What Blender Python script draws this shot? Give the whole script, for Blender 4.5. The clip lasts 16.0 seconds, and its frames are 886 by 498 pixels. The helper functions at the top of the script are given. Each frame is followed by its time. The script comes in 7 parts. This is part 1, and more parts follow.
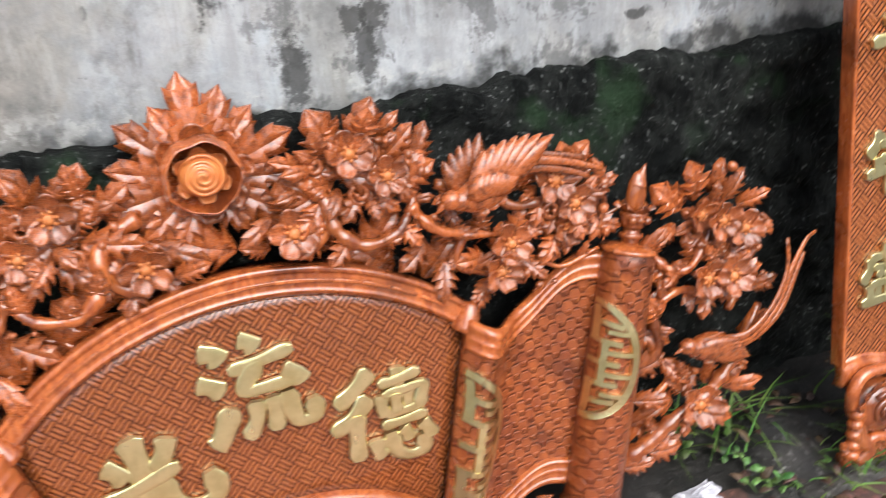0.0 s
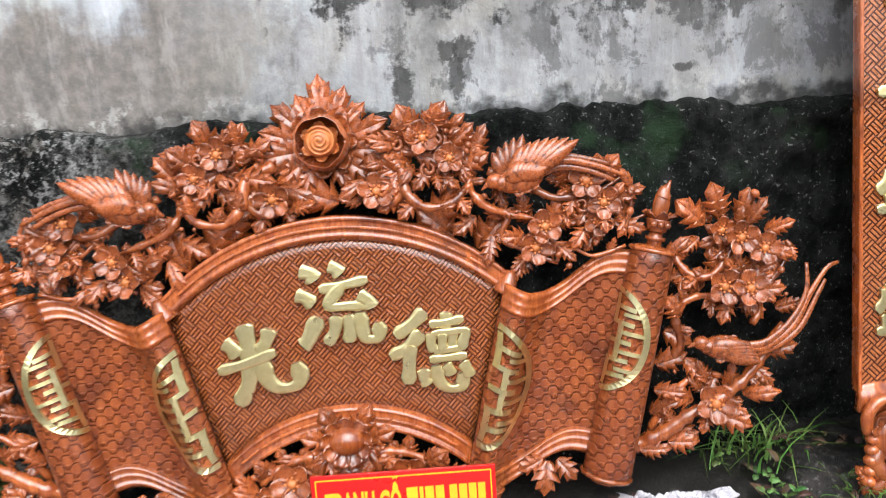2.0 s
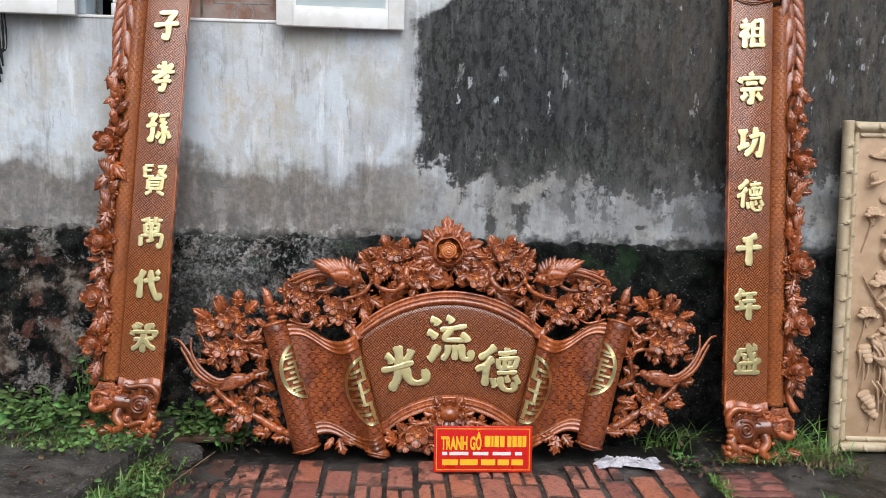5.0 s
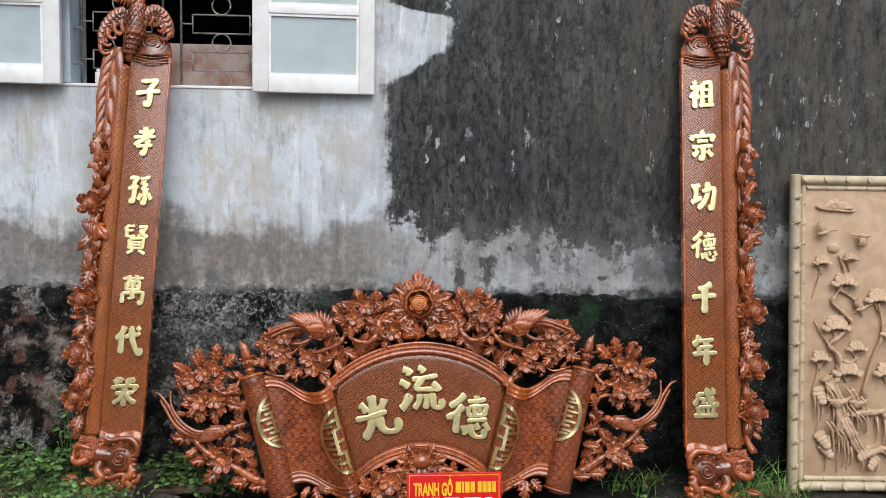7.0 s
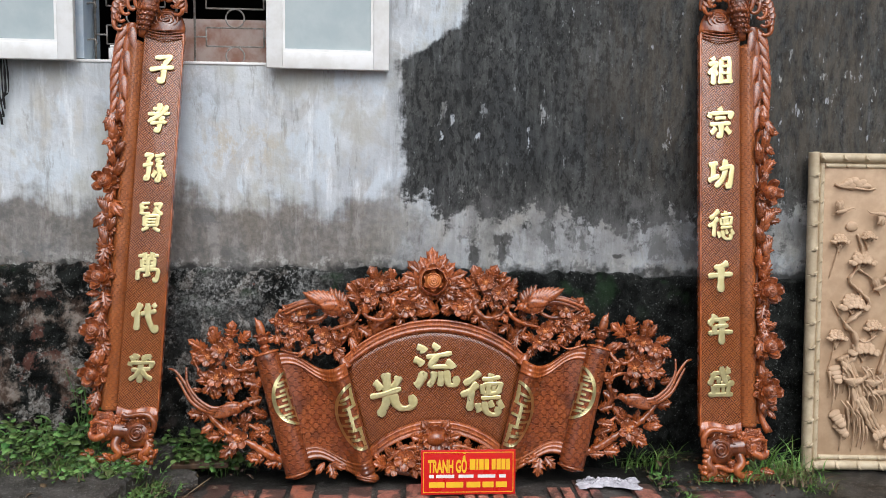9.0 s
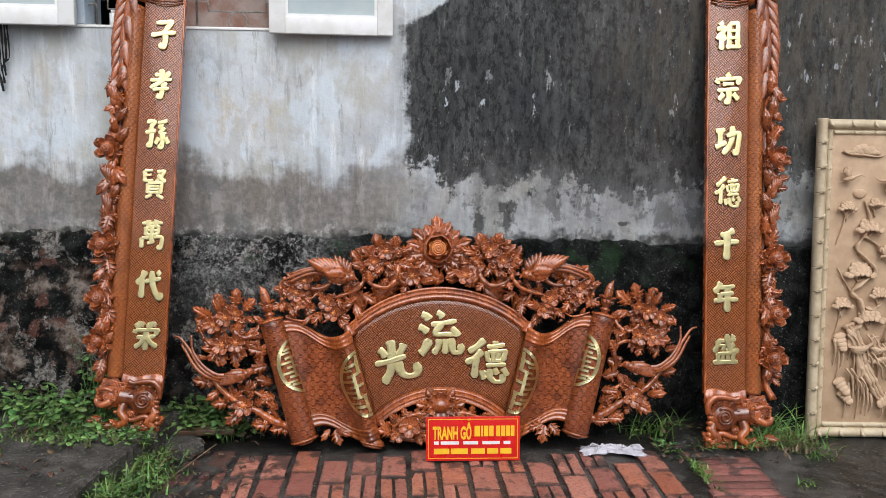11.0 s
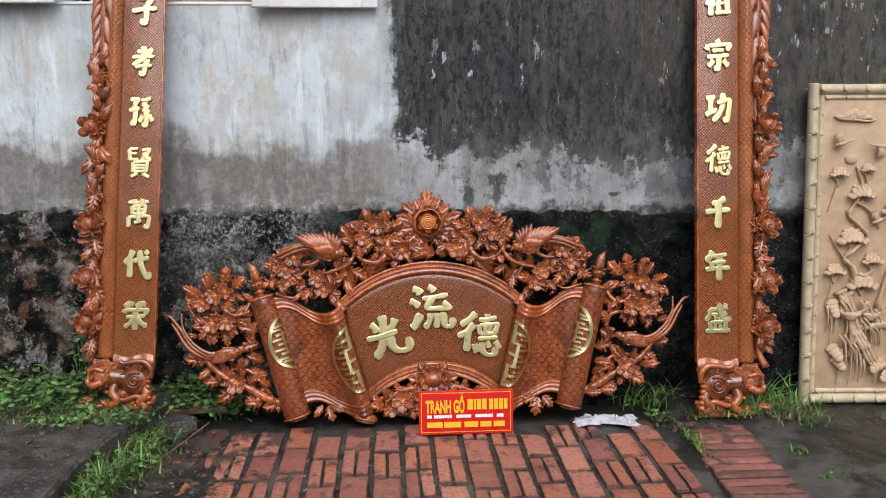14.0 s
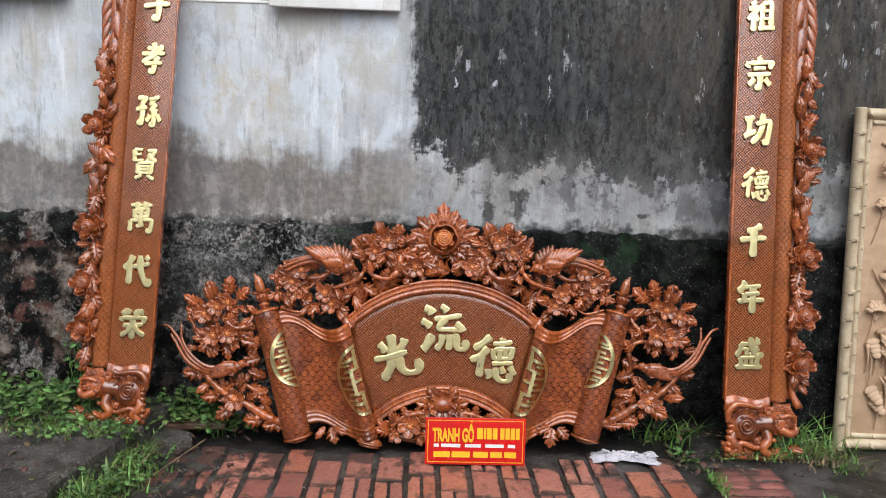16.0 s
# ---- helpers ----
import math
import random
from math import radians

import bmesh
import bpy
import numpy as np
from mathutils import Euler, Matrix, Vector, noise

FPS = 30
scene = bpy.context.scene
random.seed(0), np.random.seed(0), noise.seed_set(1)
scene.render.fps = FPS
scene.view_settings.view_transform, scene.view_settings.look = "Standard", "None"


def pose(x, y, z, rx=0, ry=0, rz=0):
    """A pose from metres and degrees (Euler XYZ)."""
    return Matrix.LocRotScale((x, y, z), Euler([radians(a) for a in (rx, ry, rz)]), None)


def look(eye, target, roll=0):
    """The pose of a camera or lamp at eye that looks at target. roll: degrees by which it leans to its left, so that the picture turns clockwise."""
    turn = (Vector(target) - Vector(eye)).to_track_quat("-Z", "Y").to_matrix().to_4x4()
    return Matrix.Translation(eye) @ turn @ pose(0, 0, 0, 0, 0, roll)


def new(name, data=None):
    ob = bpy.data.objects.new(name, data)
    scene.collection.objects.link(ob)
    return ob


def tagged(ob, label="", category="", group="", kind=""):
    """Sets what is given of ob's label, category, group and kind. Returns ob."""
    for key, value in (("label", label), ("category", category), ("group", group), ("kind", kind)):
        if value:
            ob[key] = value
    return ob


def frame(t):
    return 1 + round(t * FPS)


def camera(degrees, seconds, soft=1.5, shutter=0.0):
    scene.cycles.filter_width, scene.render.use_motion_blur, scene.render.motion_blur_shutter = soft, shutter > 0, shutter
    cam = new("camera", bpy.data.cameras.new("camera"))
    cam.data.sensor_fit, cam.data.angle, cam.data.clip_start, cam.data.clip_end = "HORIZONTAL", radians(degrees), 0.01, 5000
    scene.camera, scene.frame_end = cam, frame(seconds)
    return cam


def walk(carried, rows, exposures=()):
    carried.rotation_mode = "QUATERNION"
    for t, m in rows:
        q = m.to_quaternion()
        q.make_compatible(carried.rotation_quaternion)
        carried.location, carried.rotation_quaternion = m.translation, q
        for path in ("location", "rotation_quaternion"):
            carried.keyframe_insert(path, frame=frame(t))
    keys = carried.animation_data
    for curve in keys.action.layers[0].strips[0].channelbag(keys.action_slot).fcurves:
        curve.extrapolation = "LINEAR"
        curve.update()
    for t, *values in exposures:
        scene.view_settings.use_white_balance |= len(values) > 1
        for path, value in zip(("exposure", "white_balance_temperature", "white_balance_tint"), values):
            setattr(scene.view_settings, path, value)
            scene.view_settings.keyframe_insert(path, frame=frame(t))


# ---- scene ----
cam = camera(53.6, 16.0, 0.65, 0.25)
PATH = [
    (0, (-0.07, -1.3, 1.227), (0.508, 0.372, 0.295), -4.4),
    (0.5, (0.132, -1.334, 1.22), (0.753, 0.365, 0.368), 4.7),
    (1, (0.236, -1.488, 1.221), (0.521, 0.317, 0.409), 0.5),
    (1.5, (0.277, -1.637, 1.191), (0.279, 0.197, 0.393), -3.8),
    (2, (0.216, -1.874, 1.032), (0.228, 0.049, 0.483), -3.7),
    (2.5, (0.124, -2.221, 1.129), (0.176, -0.336, 0.463), -0.1),
    (3, (0.146, -2.531, 1.147), (0.008, -0.623, 0.564), -0.8),
    (3.5, (0.003, -2.794, 1.17), (-0.079, -0.841, 0.748), 0.8),
    (4, (-0.177, -3.024, 1.151), (-0.134, -1.052, 0.821), 0.4),
    (4.2, (-0.223, -3.123, 1.161), (-0.169, -1.142, 0.892), 1.1),
    (6.3, (-0.169, -3.571, 1.201), (-0.007, -1.59, 0.979), 0.4),
    (6.5, (-0.17, -3.572, 1.208), (-0.01, -1.589, 1.01), 0.4),
    (7, (-0.164, -3.567, 1.221), (-0.019, -1.577, 1.086), 0.7),
    (7.5, (-0.171, -3.568, 1.231), (-0.043, -1.574, 1.126), 0.9),
    (8, (-0.179, -3.571, 1.227), (-0.049, -1.577, 1.132), 0.9),
    (8.5, (-0.184, -3.568, 1.23), (-0.05, -1.577, 1.107), 0.9),
    (9, (-0.177, -3.553, 1.239), (-0.057, -1.566, 1.042), 0.8),
    (9.5, (-0.181, -3.546, 1.233), (-0.069, -1.564, 0.99), 0.9),
    (12, (-0.179, -3.539, 1.233), (-0.064, -1.561, 0.963), 0.5),
    (12.5, (-0.172, -3.539, 1.231), (-0.053, -1.56, 0.965), 0.3),
    (13, (-0.167, -3.534, 1.233), (-0.043, -1.557, 0.959), 0.1),
    (13.5, (-0.162, -3.529, 1.23), (-0.045, -1.554, 0.942), -0.0),
    (14, (-0.149, -3.521, 1.228), (-0.032, -1.552, 0.902), -0.3),
    (14.5, (-0.144, -3.523, 1.215), (-0.05, -1.564, 0.821), -0.8),
    (15, (-0.143, -3.439, 1.205), (-0.099, -1.476, 0.826), -0.4),
    (15.5, (-0.151, -3.347, 1.211), (-0.102, -1.362, 0.969), -0.0),
    (16, (-0.097, -3.342, 1.216), (-0.042, -1.365, 0.919), 1.8),
]
walk(cam, [(t, look(eye, target, roll)) for t, eye, target, roll in PATH],
     [(0, 1.18, 6150, 10), (2, 1.10, 6120, 10), (4.2, 0.50, 6090, 10), (6.3, 0.38, 6080, 10), (13, 0.38, 6080, 10), (16, 0.48, 6080, 10)])

# ---- daylight: bright overcast ----
world = bpy.data.worlds.new("overcast_sky")
scene.world = world
world.use_nodes = True
wn = world.node_tree
sky = wn.nodes.new("ShaderNodeTexSky")
sky.sky_type = "NISHITA"
sky.sun_disc = False
sky.sun_elevation, sky.sun_rotation = radians(50), radians(174)
sky.dust_density, sky.air_density = 4.0, 1.0
sat = wn.nodes.new("ShaderNodeHueSaturation")
sat.inputs["Saturation"].default_value = 0.35
wn.links.new(sky.outputs[0], sat.inputs["Color"])
wn.links.new(sat.outputs[0], wn.nodes["Background"].inputs[0])
wn.nodes["Background"].inputs[1].default_value = 0.10
sun = new("sun", bpy.data.lights.new("sun", "SUN"))
sun.data.energy, sun.data.angle, sun.data.color = 1.5, radians(60), (1.0, 0.97, 0.94)
sun.matrix_world = look((0.4, -4.0, 4.7), (0, 0, 0))


# ---- materials ----
class Mat:
    """A small wrapper that makes node materials short to write."""

    def __init__(self, name, rough=0.5, metal=0.0, coat=0.0):
        self.m = bpy.data.materials.new(name)
        self.m.use_nodes = True
        self.t = self.m.node_tree
        self.b = self.t.nodes["Principled BSDF"]
        self.b.inputs["Roughness"].default_value = rough
        self.b.inputs["Metallic"].default_value = metal
        self.b.inputs["Coat Weight"].default_value = coat
        self.b.inputs["Coat Roughness"].default_value = 0.09
        self.co = self.t.nodes.new("ShaderNodeTexCoord").outputs["Object"]

    def put(self, socket, value):
        if hasattr(value, "is_output"):
            self.t.links.new(value, socket)
        elif isinstance(value, (tuple, list)) and len(value) == 3 and socket.type == "RGBA":
            socket.default_value = (*value, 1)
        else:
            socket.default_value = value

    def node(self, kind, props=(), **ins):
        n = self.t.nodes.new(kind)
        for k, v in props:
            setattr(n, k, v)
        for k, v in ins.items():
            self.put(n.inputs[k.replace("_", " ")], v)
        return n

    def math(self, op, a, b=0.0, c=0.0, clamp=False):
        n = self.t.nodes.new("ShaderNodeMath")
        n.operation, n.use_clamp = op, clamp
        for s, v in zip(n.inputs, (a, b, c)):
            self.put(s, v)
        return n.outputs[0]

    def step(self, x, lo, hi):
        n = self.t.nodes.new("ShaderNodeMapRange")
        n.interpolation_type = "SMOOTHSTEP"
        for s, v in zip(n.inputs, (x, lo, hi, 0.0, 1.0)):
            self.put(s, v)
        return n.outputs[0]

    def scaled(self, sx, sy, sz, rot=(0, 0, 0), src=None):
        n = self.node("ShaderNodeMapping", Scale=(sx, sy, sz), Rotation=tuple(radians(a) for a in rot))
        self.put(n.inputs["Vector"], src if src is not None else self.co)
        return n.outputs[0]

    def noise(self, scale, detail=4.0, rough=0.55, vec=None, dist=0.0):
        n = self.node("ShaderNodeTexNoise", Scale=scale, Detail=detail, Roughness=rough, Distortion=dist)
        self.put(n.inputs["Vector"], vec if vec is not None else self.co)
        return n.outputs["Fac"]

    def voronoi(self, scale, vec=None, feature="F1"):
        n = self.node("ShaderNodeTexVoronoi", (("feature", feature),), Scale=scale)
        self.put(n.inputs["Vector"], vec if vec is not None else self.co)
        return n.outputs["Distance"]

    def mix(self, f, a, b):
        n = self.t.nodes.new("ShaderNodeMix")
        n.data_type = "RGBA"
        self.put(n.inputs[0], f)
        self.put(n.inputs[6], a)
        self.put(n.inputs[7], b)
        return n.outputs[2]

    def xyz(self, src=None):
        n = self.node("ShaderNodeSeparateXYZ")
        self.put(n.inputs[0], src if src is not None else self.co)
        return n.outputs[0], n.outputs[1], n.outputs[2]

    def rand(self):
        return self.t.nodes.new("ShaderNodeObjectInfo").outputs["Random"]

    def bump(self, h, dist, strength=1.0):
        n = self.node("ShaderNodeBump", Strength=strength, Distance=dist)
        self.put(n.inputs["Height"], h)
        old = self.b.inputs["Normal"].links
        if old:
            self.t.links.new(old[0].from_socket, n.inputs["Normal"])
        self.put(self.b.inputs["Normal"], n.outputs[0])

    def base(self, c):
        self.put(self.b.inputs["Base Color"], c)

    def rough(self, r):
        self.put(self.b.inputs["Roughness"], r)


WOOD_DARK, WOOD_MID, WOOD_LIGHT, WOOD_PALE = (0.05, 0.010, 0.004), (0.225, 0.048, 0.012), (0.44, 0.122, 0.030), (0.52, 0.162, 0.042)


def wood_colour(m, per_piece=True):
    grain = m.noise(1.0, 5, 0.6, m.scaled(60, 9, 60), 1.5)
    blot = m.noise(9.0, 3)
    c = m.mix(m.step(grain, 0.3, 0.7), WOOD_MID, WOOD_LIGHT)
    c = m.mix(m.math("MULTIPLY", m.step(blot, 0.45, 0.70), 0.7), c, WOOD_DARK)
    if per_piece:
        hsv = m.node("ShaderNodeHueSaturation", Value=m.math("MULTIPLY_ADD", m.rand(), 0.62, 0.72), Color=c)
        c = hsv.outputs[0]
    m.bump(grain, 0.0006, 0.5)
    return c


def mat_wood():
    m = Mat("lacquered_red_wood", 0.3, 0, 0.8)
    m.b.inputs["Coat Roughness"].default_value = 0.07
    m.b.inputs["Coat IOR"].default_value = 1.5
    m.base(wood_colour(m))
    m.rough(m.math("MULTIPLY_ADD", m.noise(25), 0.25, 0.14))
    fine = m.noise(220.0, 2)
    m.bump(fine, 0.0008, 0.4)
    return m.m


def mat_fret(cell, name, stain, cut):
    """Diagonal key fret: squares of three bars, turned in turn; groove shade is put into the colour."""
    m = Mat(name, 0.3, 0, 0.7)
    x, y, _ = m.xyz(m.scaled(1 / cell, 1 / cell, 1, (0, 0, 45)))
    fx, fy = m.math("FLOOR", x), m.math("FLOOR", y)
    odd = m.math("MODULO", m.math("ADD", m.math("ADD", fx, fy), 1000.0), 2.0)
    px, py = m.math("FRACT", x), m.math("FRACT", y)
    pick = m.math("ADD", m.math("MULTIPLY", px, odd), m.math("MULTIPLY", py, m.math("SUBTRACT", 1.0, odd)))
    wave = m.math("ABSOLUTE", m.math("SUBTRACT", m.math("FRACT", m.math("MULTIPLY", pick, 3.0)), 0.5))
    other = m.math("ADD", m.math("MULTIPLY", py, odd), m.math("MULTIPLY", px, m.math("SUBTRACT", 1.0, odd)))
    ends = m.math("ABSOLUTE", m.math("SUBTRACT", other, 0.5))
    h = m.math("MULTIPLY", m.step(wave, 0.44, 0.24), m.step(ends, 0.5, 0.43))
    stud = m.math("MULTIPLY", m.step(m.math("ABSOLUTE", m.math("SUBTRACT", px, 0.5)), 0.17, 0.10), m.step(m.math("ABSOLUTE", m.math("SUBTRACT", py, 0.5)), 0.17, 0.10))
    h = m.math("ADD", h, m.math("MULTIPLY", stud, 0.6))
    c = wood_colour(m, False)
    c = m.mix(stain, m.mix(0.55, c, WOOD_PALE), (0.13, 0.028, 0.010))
    # cut sets how strongly the shade in the grooves is painted into the colour
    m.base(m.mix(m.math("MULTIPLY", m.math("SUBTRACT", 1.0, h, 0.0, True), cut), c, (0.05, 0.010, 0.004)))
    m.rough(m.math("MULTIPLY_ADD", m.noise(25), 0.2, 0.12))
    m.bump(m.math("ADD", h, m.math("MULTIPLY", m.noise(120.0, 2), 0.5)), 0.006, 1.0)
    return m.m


def mat_scale(w, h, name="lacquered_wood_scale_relief", tint=(0.20, 0.045, 0.015), cover=0.15, deep=0.24):
    """Rows of low waves with flat crests, cut as shallow ledges, each row shifted half a wave; the cuts' shade is in
    the colour.
    """
    m = Mat(name, 0.3, 0, 0.5)
    x, y, _ = m.xyz()
    wob = m.math("MULTIPLY", m.math("SUBTRACT", m.noise(30.0, 2), 0.5), 0.35)
    xx, yy = m.math("ADD", m.math("DIVIDE", x, w), wob), m.math("ADD", m.math("DIVIDE", y, h), m.math("MULTIPLY", wob, 0.8))
    odd = m.math("MULTIPLY", m.math("MODULO", m.math("ADD", m.math("FLOOR", yy), 1000.0), 2.0), 0.5)
    tri = m.math("ABSOLUTE", m.math("SUBTRACT", m.math("FRACT", m.math("ADD", xx, odd)), 0.5))
    crest = m.step(tri, 0.08, 0.34)
    row = m.math("FRACT", yy)
    ledge = m.math("SUBTRACT", row, m.math("MULTIPLY", crest, 0.55))
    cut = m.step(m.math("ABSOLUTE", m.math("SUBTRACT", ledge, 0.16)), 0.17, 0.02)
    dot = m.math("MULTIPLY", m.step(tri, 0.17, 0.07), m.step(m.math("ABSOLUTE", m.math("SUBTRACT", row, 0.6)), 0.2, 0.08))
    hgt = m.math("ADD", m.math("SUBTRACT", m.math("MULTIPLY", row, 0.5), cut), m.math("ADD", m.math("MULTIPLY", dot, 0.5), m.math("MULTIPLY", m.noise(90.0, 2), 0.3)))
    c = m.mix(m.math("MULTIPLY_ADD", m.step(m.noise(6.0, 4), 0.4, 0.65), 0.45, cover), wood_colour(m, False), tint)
    # shade along the ledge cuts, painted dark; deep is its strength
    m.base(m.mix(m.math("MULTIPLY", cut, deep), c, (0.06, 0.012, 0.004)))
    m.bump(hgt, 0.004, 1.0)
    m.rough(m.math("MULTIPLY_ADD", m.noise(25), 0.25, 0.2))
    return m.m


def mat_gold():
    m = Mat("brushed_gold_leaf", 0.32, 0.95)
    n = m.noise(30.0, 4)
    m.base(m.mix(m.step(n, 0.35, 0.7), (0.86, 0.76, 0.40), (0.70, 0.60, 0.28)))
    m.rough(m.math("MULTIPLY_ADD", n, 0.22, 0.20))
    m.bump(m.noise(160.0, 2), 0.0006, 0.4)
    m.bump(m.noise(22.0, 2), 0.002, 0.3)
    return m.m


def mat_plaster():
    m = Mat("weathered_lime_plaster", 0.85)
    x, _, z = m.xyz()
    big, mid = m.noise(2.3, 4), m.noise(7.0, 5, 0.6)
    fine = m.noise(38.0, 4, 0.65)
    streak = m.noise(1.0, 5, 0.65, m.scaled(20, 1, 1.6))
    thin = m.noise(1.0, 6, 0.75, m.scaled(42, 1, 3.2))
    c = m.mix(m.step(big, 0.35, 0.65), (0.47, 0.50, 0.52), (0.63, 0.66, 0.67))
    c = m.mix(m.math("MULTIPLY", m.step(mid, 0.52, 0.68), 0.5), c, (0.42, 0.40, 0.35))
    c = m.mix(m.math("MULTIPLY", m.step(streak, 0.55, 0.72), 0.5), c, (0.72, 0.74, 0.76))
    c = m.mix(m.math("MULTIPLY", m.step(streak, 0.47, 0.3), 0.55), c, (0.27, 0.28, 0.28))
    c = m.mix(m.math("MULTIPLY", m.step(thin, 0.58, 0.75), 0.28), c, (0.20, 0.20, 0.19))
    rust = m.math("MULTIPLY", m.step(m.noise(1.0, 4, 0.6, m.scaled(8, 1, 2.5)), 0.56, 0.7), m.math("MULTIPLY", m.step(z, 1.0, 1.2), m.step(z, 1.6, 1.45)))
    c = m.mix(m.math("MULTIPLY", rust, 0.45), c, (0.50, 0.44, 0.33))
    c = m.mix(m.math("MULTIPLY", m.step(m.noise(4.0, 5, 0.65), 0.5, 0.66), 0.45), c, (0.30, 0.33, 0.37))
    peel = m.noise(6.0, 9, 0.72, None, 0.6)
    c = m.mix(m.math("MULTIPLY", m.step(peel, 0.53, 0.545), 0.16), c, (0.78, 0.80, 0.83))
    c = m.mix(m.math("MULTIPLY", m.step(m.noise(9.0, 9, 0.75), 0.60, 0.62), 0.30), c, (0.36, 0.35, 0.33))
    # clouds of newer, bluish-white limewash with worn rims
    cloud = m.noise(1.0, 9, 0.66, m.scaled(3.4, 1, 2.1), 0.5)
    c = m.mix(m.math("MULTIPLY", m.step(cloud, 0.50, 0.57), 0.6), c, (0.60, 0.67, 0.72))
    c = m.mix(m.math("MULTIPLY", m.step(m.noise(1.0, 9, 0.7, m.scaled(5.0, 1, 2.6), 0.8), 0.545, 0.60), 0.5), c, (0.44, 0.43, 0.40))
    c = m.mix(m.math("MULTIPLY", m.math("MULTIPLY", m.step(m.noise(1.0, 8, 0.72, m.scaled(17, 1, 2.2)), 0.53, 0.63), m.step(m.noise(3.0, 3), 0.44, 0.56)), 0.6), c, (0.80, 0.83, 0.84))
    grime = m.math("MULTIPLY", m.step(m.noise(1.0, 9, 0.78, m.scaled(24, 1, 4.5)), 0.53, 0.62), m.step(m.noise(2.6, 4), 0.42, 0.55))
    c = m.mix(m.math("MULTIPLY", grime, 0.6), c, (0.25, 0.25, 0.235))
    c = m.mix(m.math("MULTIPLY", m.step(m.noise(2.9, 5, 0.6, m.scaled(1.0, 1, 0.8)), 0.50, 0.60), 0.55), c, (0.44, 0.43, 0.36))
    ochre = m.math("MULTIPLY", m.math("MULTIPLY", m.step(x, -1.0, -0.85), m.step(x, -0.5, -0.7)), m.math("MULTIPLY", m.step(z, 1.15, 1.25), m.step(z, 1.42, 1.34)))
    c = m.mix(m.math("MULTIPLY", m.math("MULTIPLY", ochre, m.step(m.noise(1.0, 7, 0.7, m.scaled(16, 1, 9)), 0.47, 0.56)), 0.6), c, (0.50, 0.44, 0.33))
    drip = m.noise(1.0, 6, 0.7, m.scaled(55, 1, 1.1))
    c = m.mix(m.math("MULTIPLY", m.step(drip, 0.60, 0.70), 0.15), c, (0.76, 0.77, 0.78))
    # rising damp above the plinth
    edge = m.math("ADD", z, m.math("MULTIPLY_ADD", m.noise(3.6, 6, 0.6), 0.55, m.math("MULTIPLY", streak, 0.14)))
    damp = m.step(edge, 1.47, 1.37)
    fade = m.math("SUBTRACT", 1.0, m.math("MULTIPLY", m.step(x, -0.35, 0.1), 0.58))
    dampc = m.mix(m.step(fine, 0.35, 0.7), (0.120, 0.103, 0.086), (0.215, 0.187, 0.156))
    dampc = m.mix(m.math("MULTIPLY", m.step(m.noise(1.0, 8, 0.7, m.scaled(14, 1, 4)), 0.50, 0.60), 0.5), dampc, (0.33, 0.31, 0.28))
    dampc = m.mix(m.math("MULTIPLY", m.step(m.noise(1.0, 8, 0.7, m.scaled(4, 1, 6)), 0.52, 0.62), 0.7), dampc, (0.075, 0.072, 0.072))
    c = m.mix(m.math("MULTIPLY", m.math("MULTIPLY", damp, fade), 0.88), c, dampc)
    # pale bloom low down beside the plinth
    low = m.math("MULTIPLY", m.step(z, 0.9, 0.8), m.step(m.noise(16.0, 8, 0.72), 0.51, 0.57))
    c = m.mix(m.math("MULTIPLY", low, 0.7), c, (0.55, 0.54, 0.50))
    blot = m.math("MULTIPLY", m.step(m.noise(5.5, 7, 0.7), 0.50, 0.62), m.step(z, 1.12, 0.98))
    c = m.mix(m.math("MULTIPLY", blot, 0.6), c, (0.11, 0.11, 0.105))
    # black mould with a ragged lower rim
    wig = m.math("MULTIPLY_ADD", mid, 0.16, m.math("MULTIPLY_ADD", fine, 0.06, m.math("MULTIPLY", streak, 0.05)))
    rim = m.math("ADD", m.math("MULTIPLY", m.step(z, 1.62, 1.82), 0.25), m.math("MULTIPLY", m.step(z, 1.90, 1.97), -0.25))
    side = m.math("SUBTRACT", m.math("ADD", x, wig), m.math("ADD", -0.02, rim))
    sag = m.math("MULTIPLY", m.math("ABSOLUTE", m.math("SUBTRACT", x, 0.78)), 0.13)
    ragged = m.noise(14.0, 5, 0.7)
    jag = m.math("ADD", m.math("MULTIPLY", m.math("SUBTRACT", ragged, 0.5), 0.34), m.math("MULTIPLY_ADD", streak, 0.20, m.math("MULTIPLY_ADD", mid, 0.26, m.math("MULTIPLY", fine, 0.10))))
    floor_line = m.math("SUBTRACT", m.math("ADD", z, m.math("MULTIPLY", jag, -1.0)), m.math("ADD", 0.655, sag))
    mould = m.math("MULTIPLY", m.step(side, 0.0, 0.045), m.step(floor_line, 0.0, 0.06))
    wash = m.math("MULTIPLY", m.step(side, -0.10, 0.05), m.math("MULTIPLY", m.step(floor_line, -0.22, 0.02), m.step(streak, 0.42, 0.62)))
    c = m.mix(m.math("MULTIPLY", wash, 0.55), c, (0.16, 0.16, 0.155))
    holes = m.math("MULTIPLY", m.step(m.noise(1.0, 8, 0.72, m.scaled(13, 1, 6)), 0.60, 0.635), m.math("MULTIPLY_ADD", m.step(x, 0.75, 1.3), 0.35, 0.45))
    dry = m.math("MULTIPLY", m.step(m.noise(1.0, 6, 0.75, m.scaled(26, 1, 5)), 0.56, 0.72), 0.22)
    mould = m.math("MULTIPLY", mould, m.math("SUBTRACT", 1.0, holes))
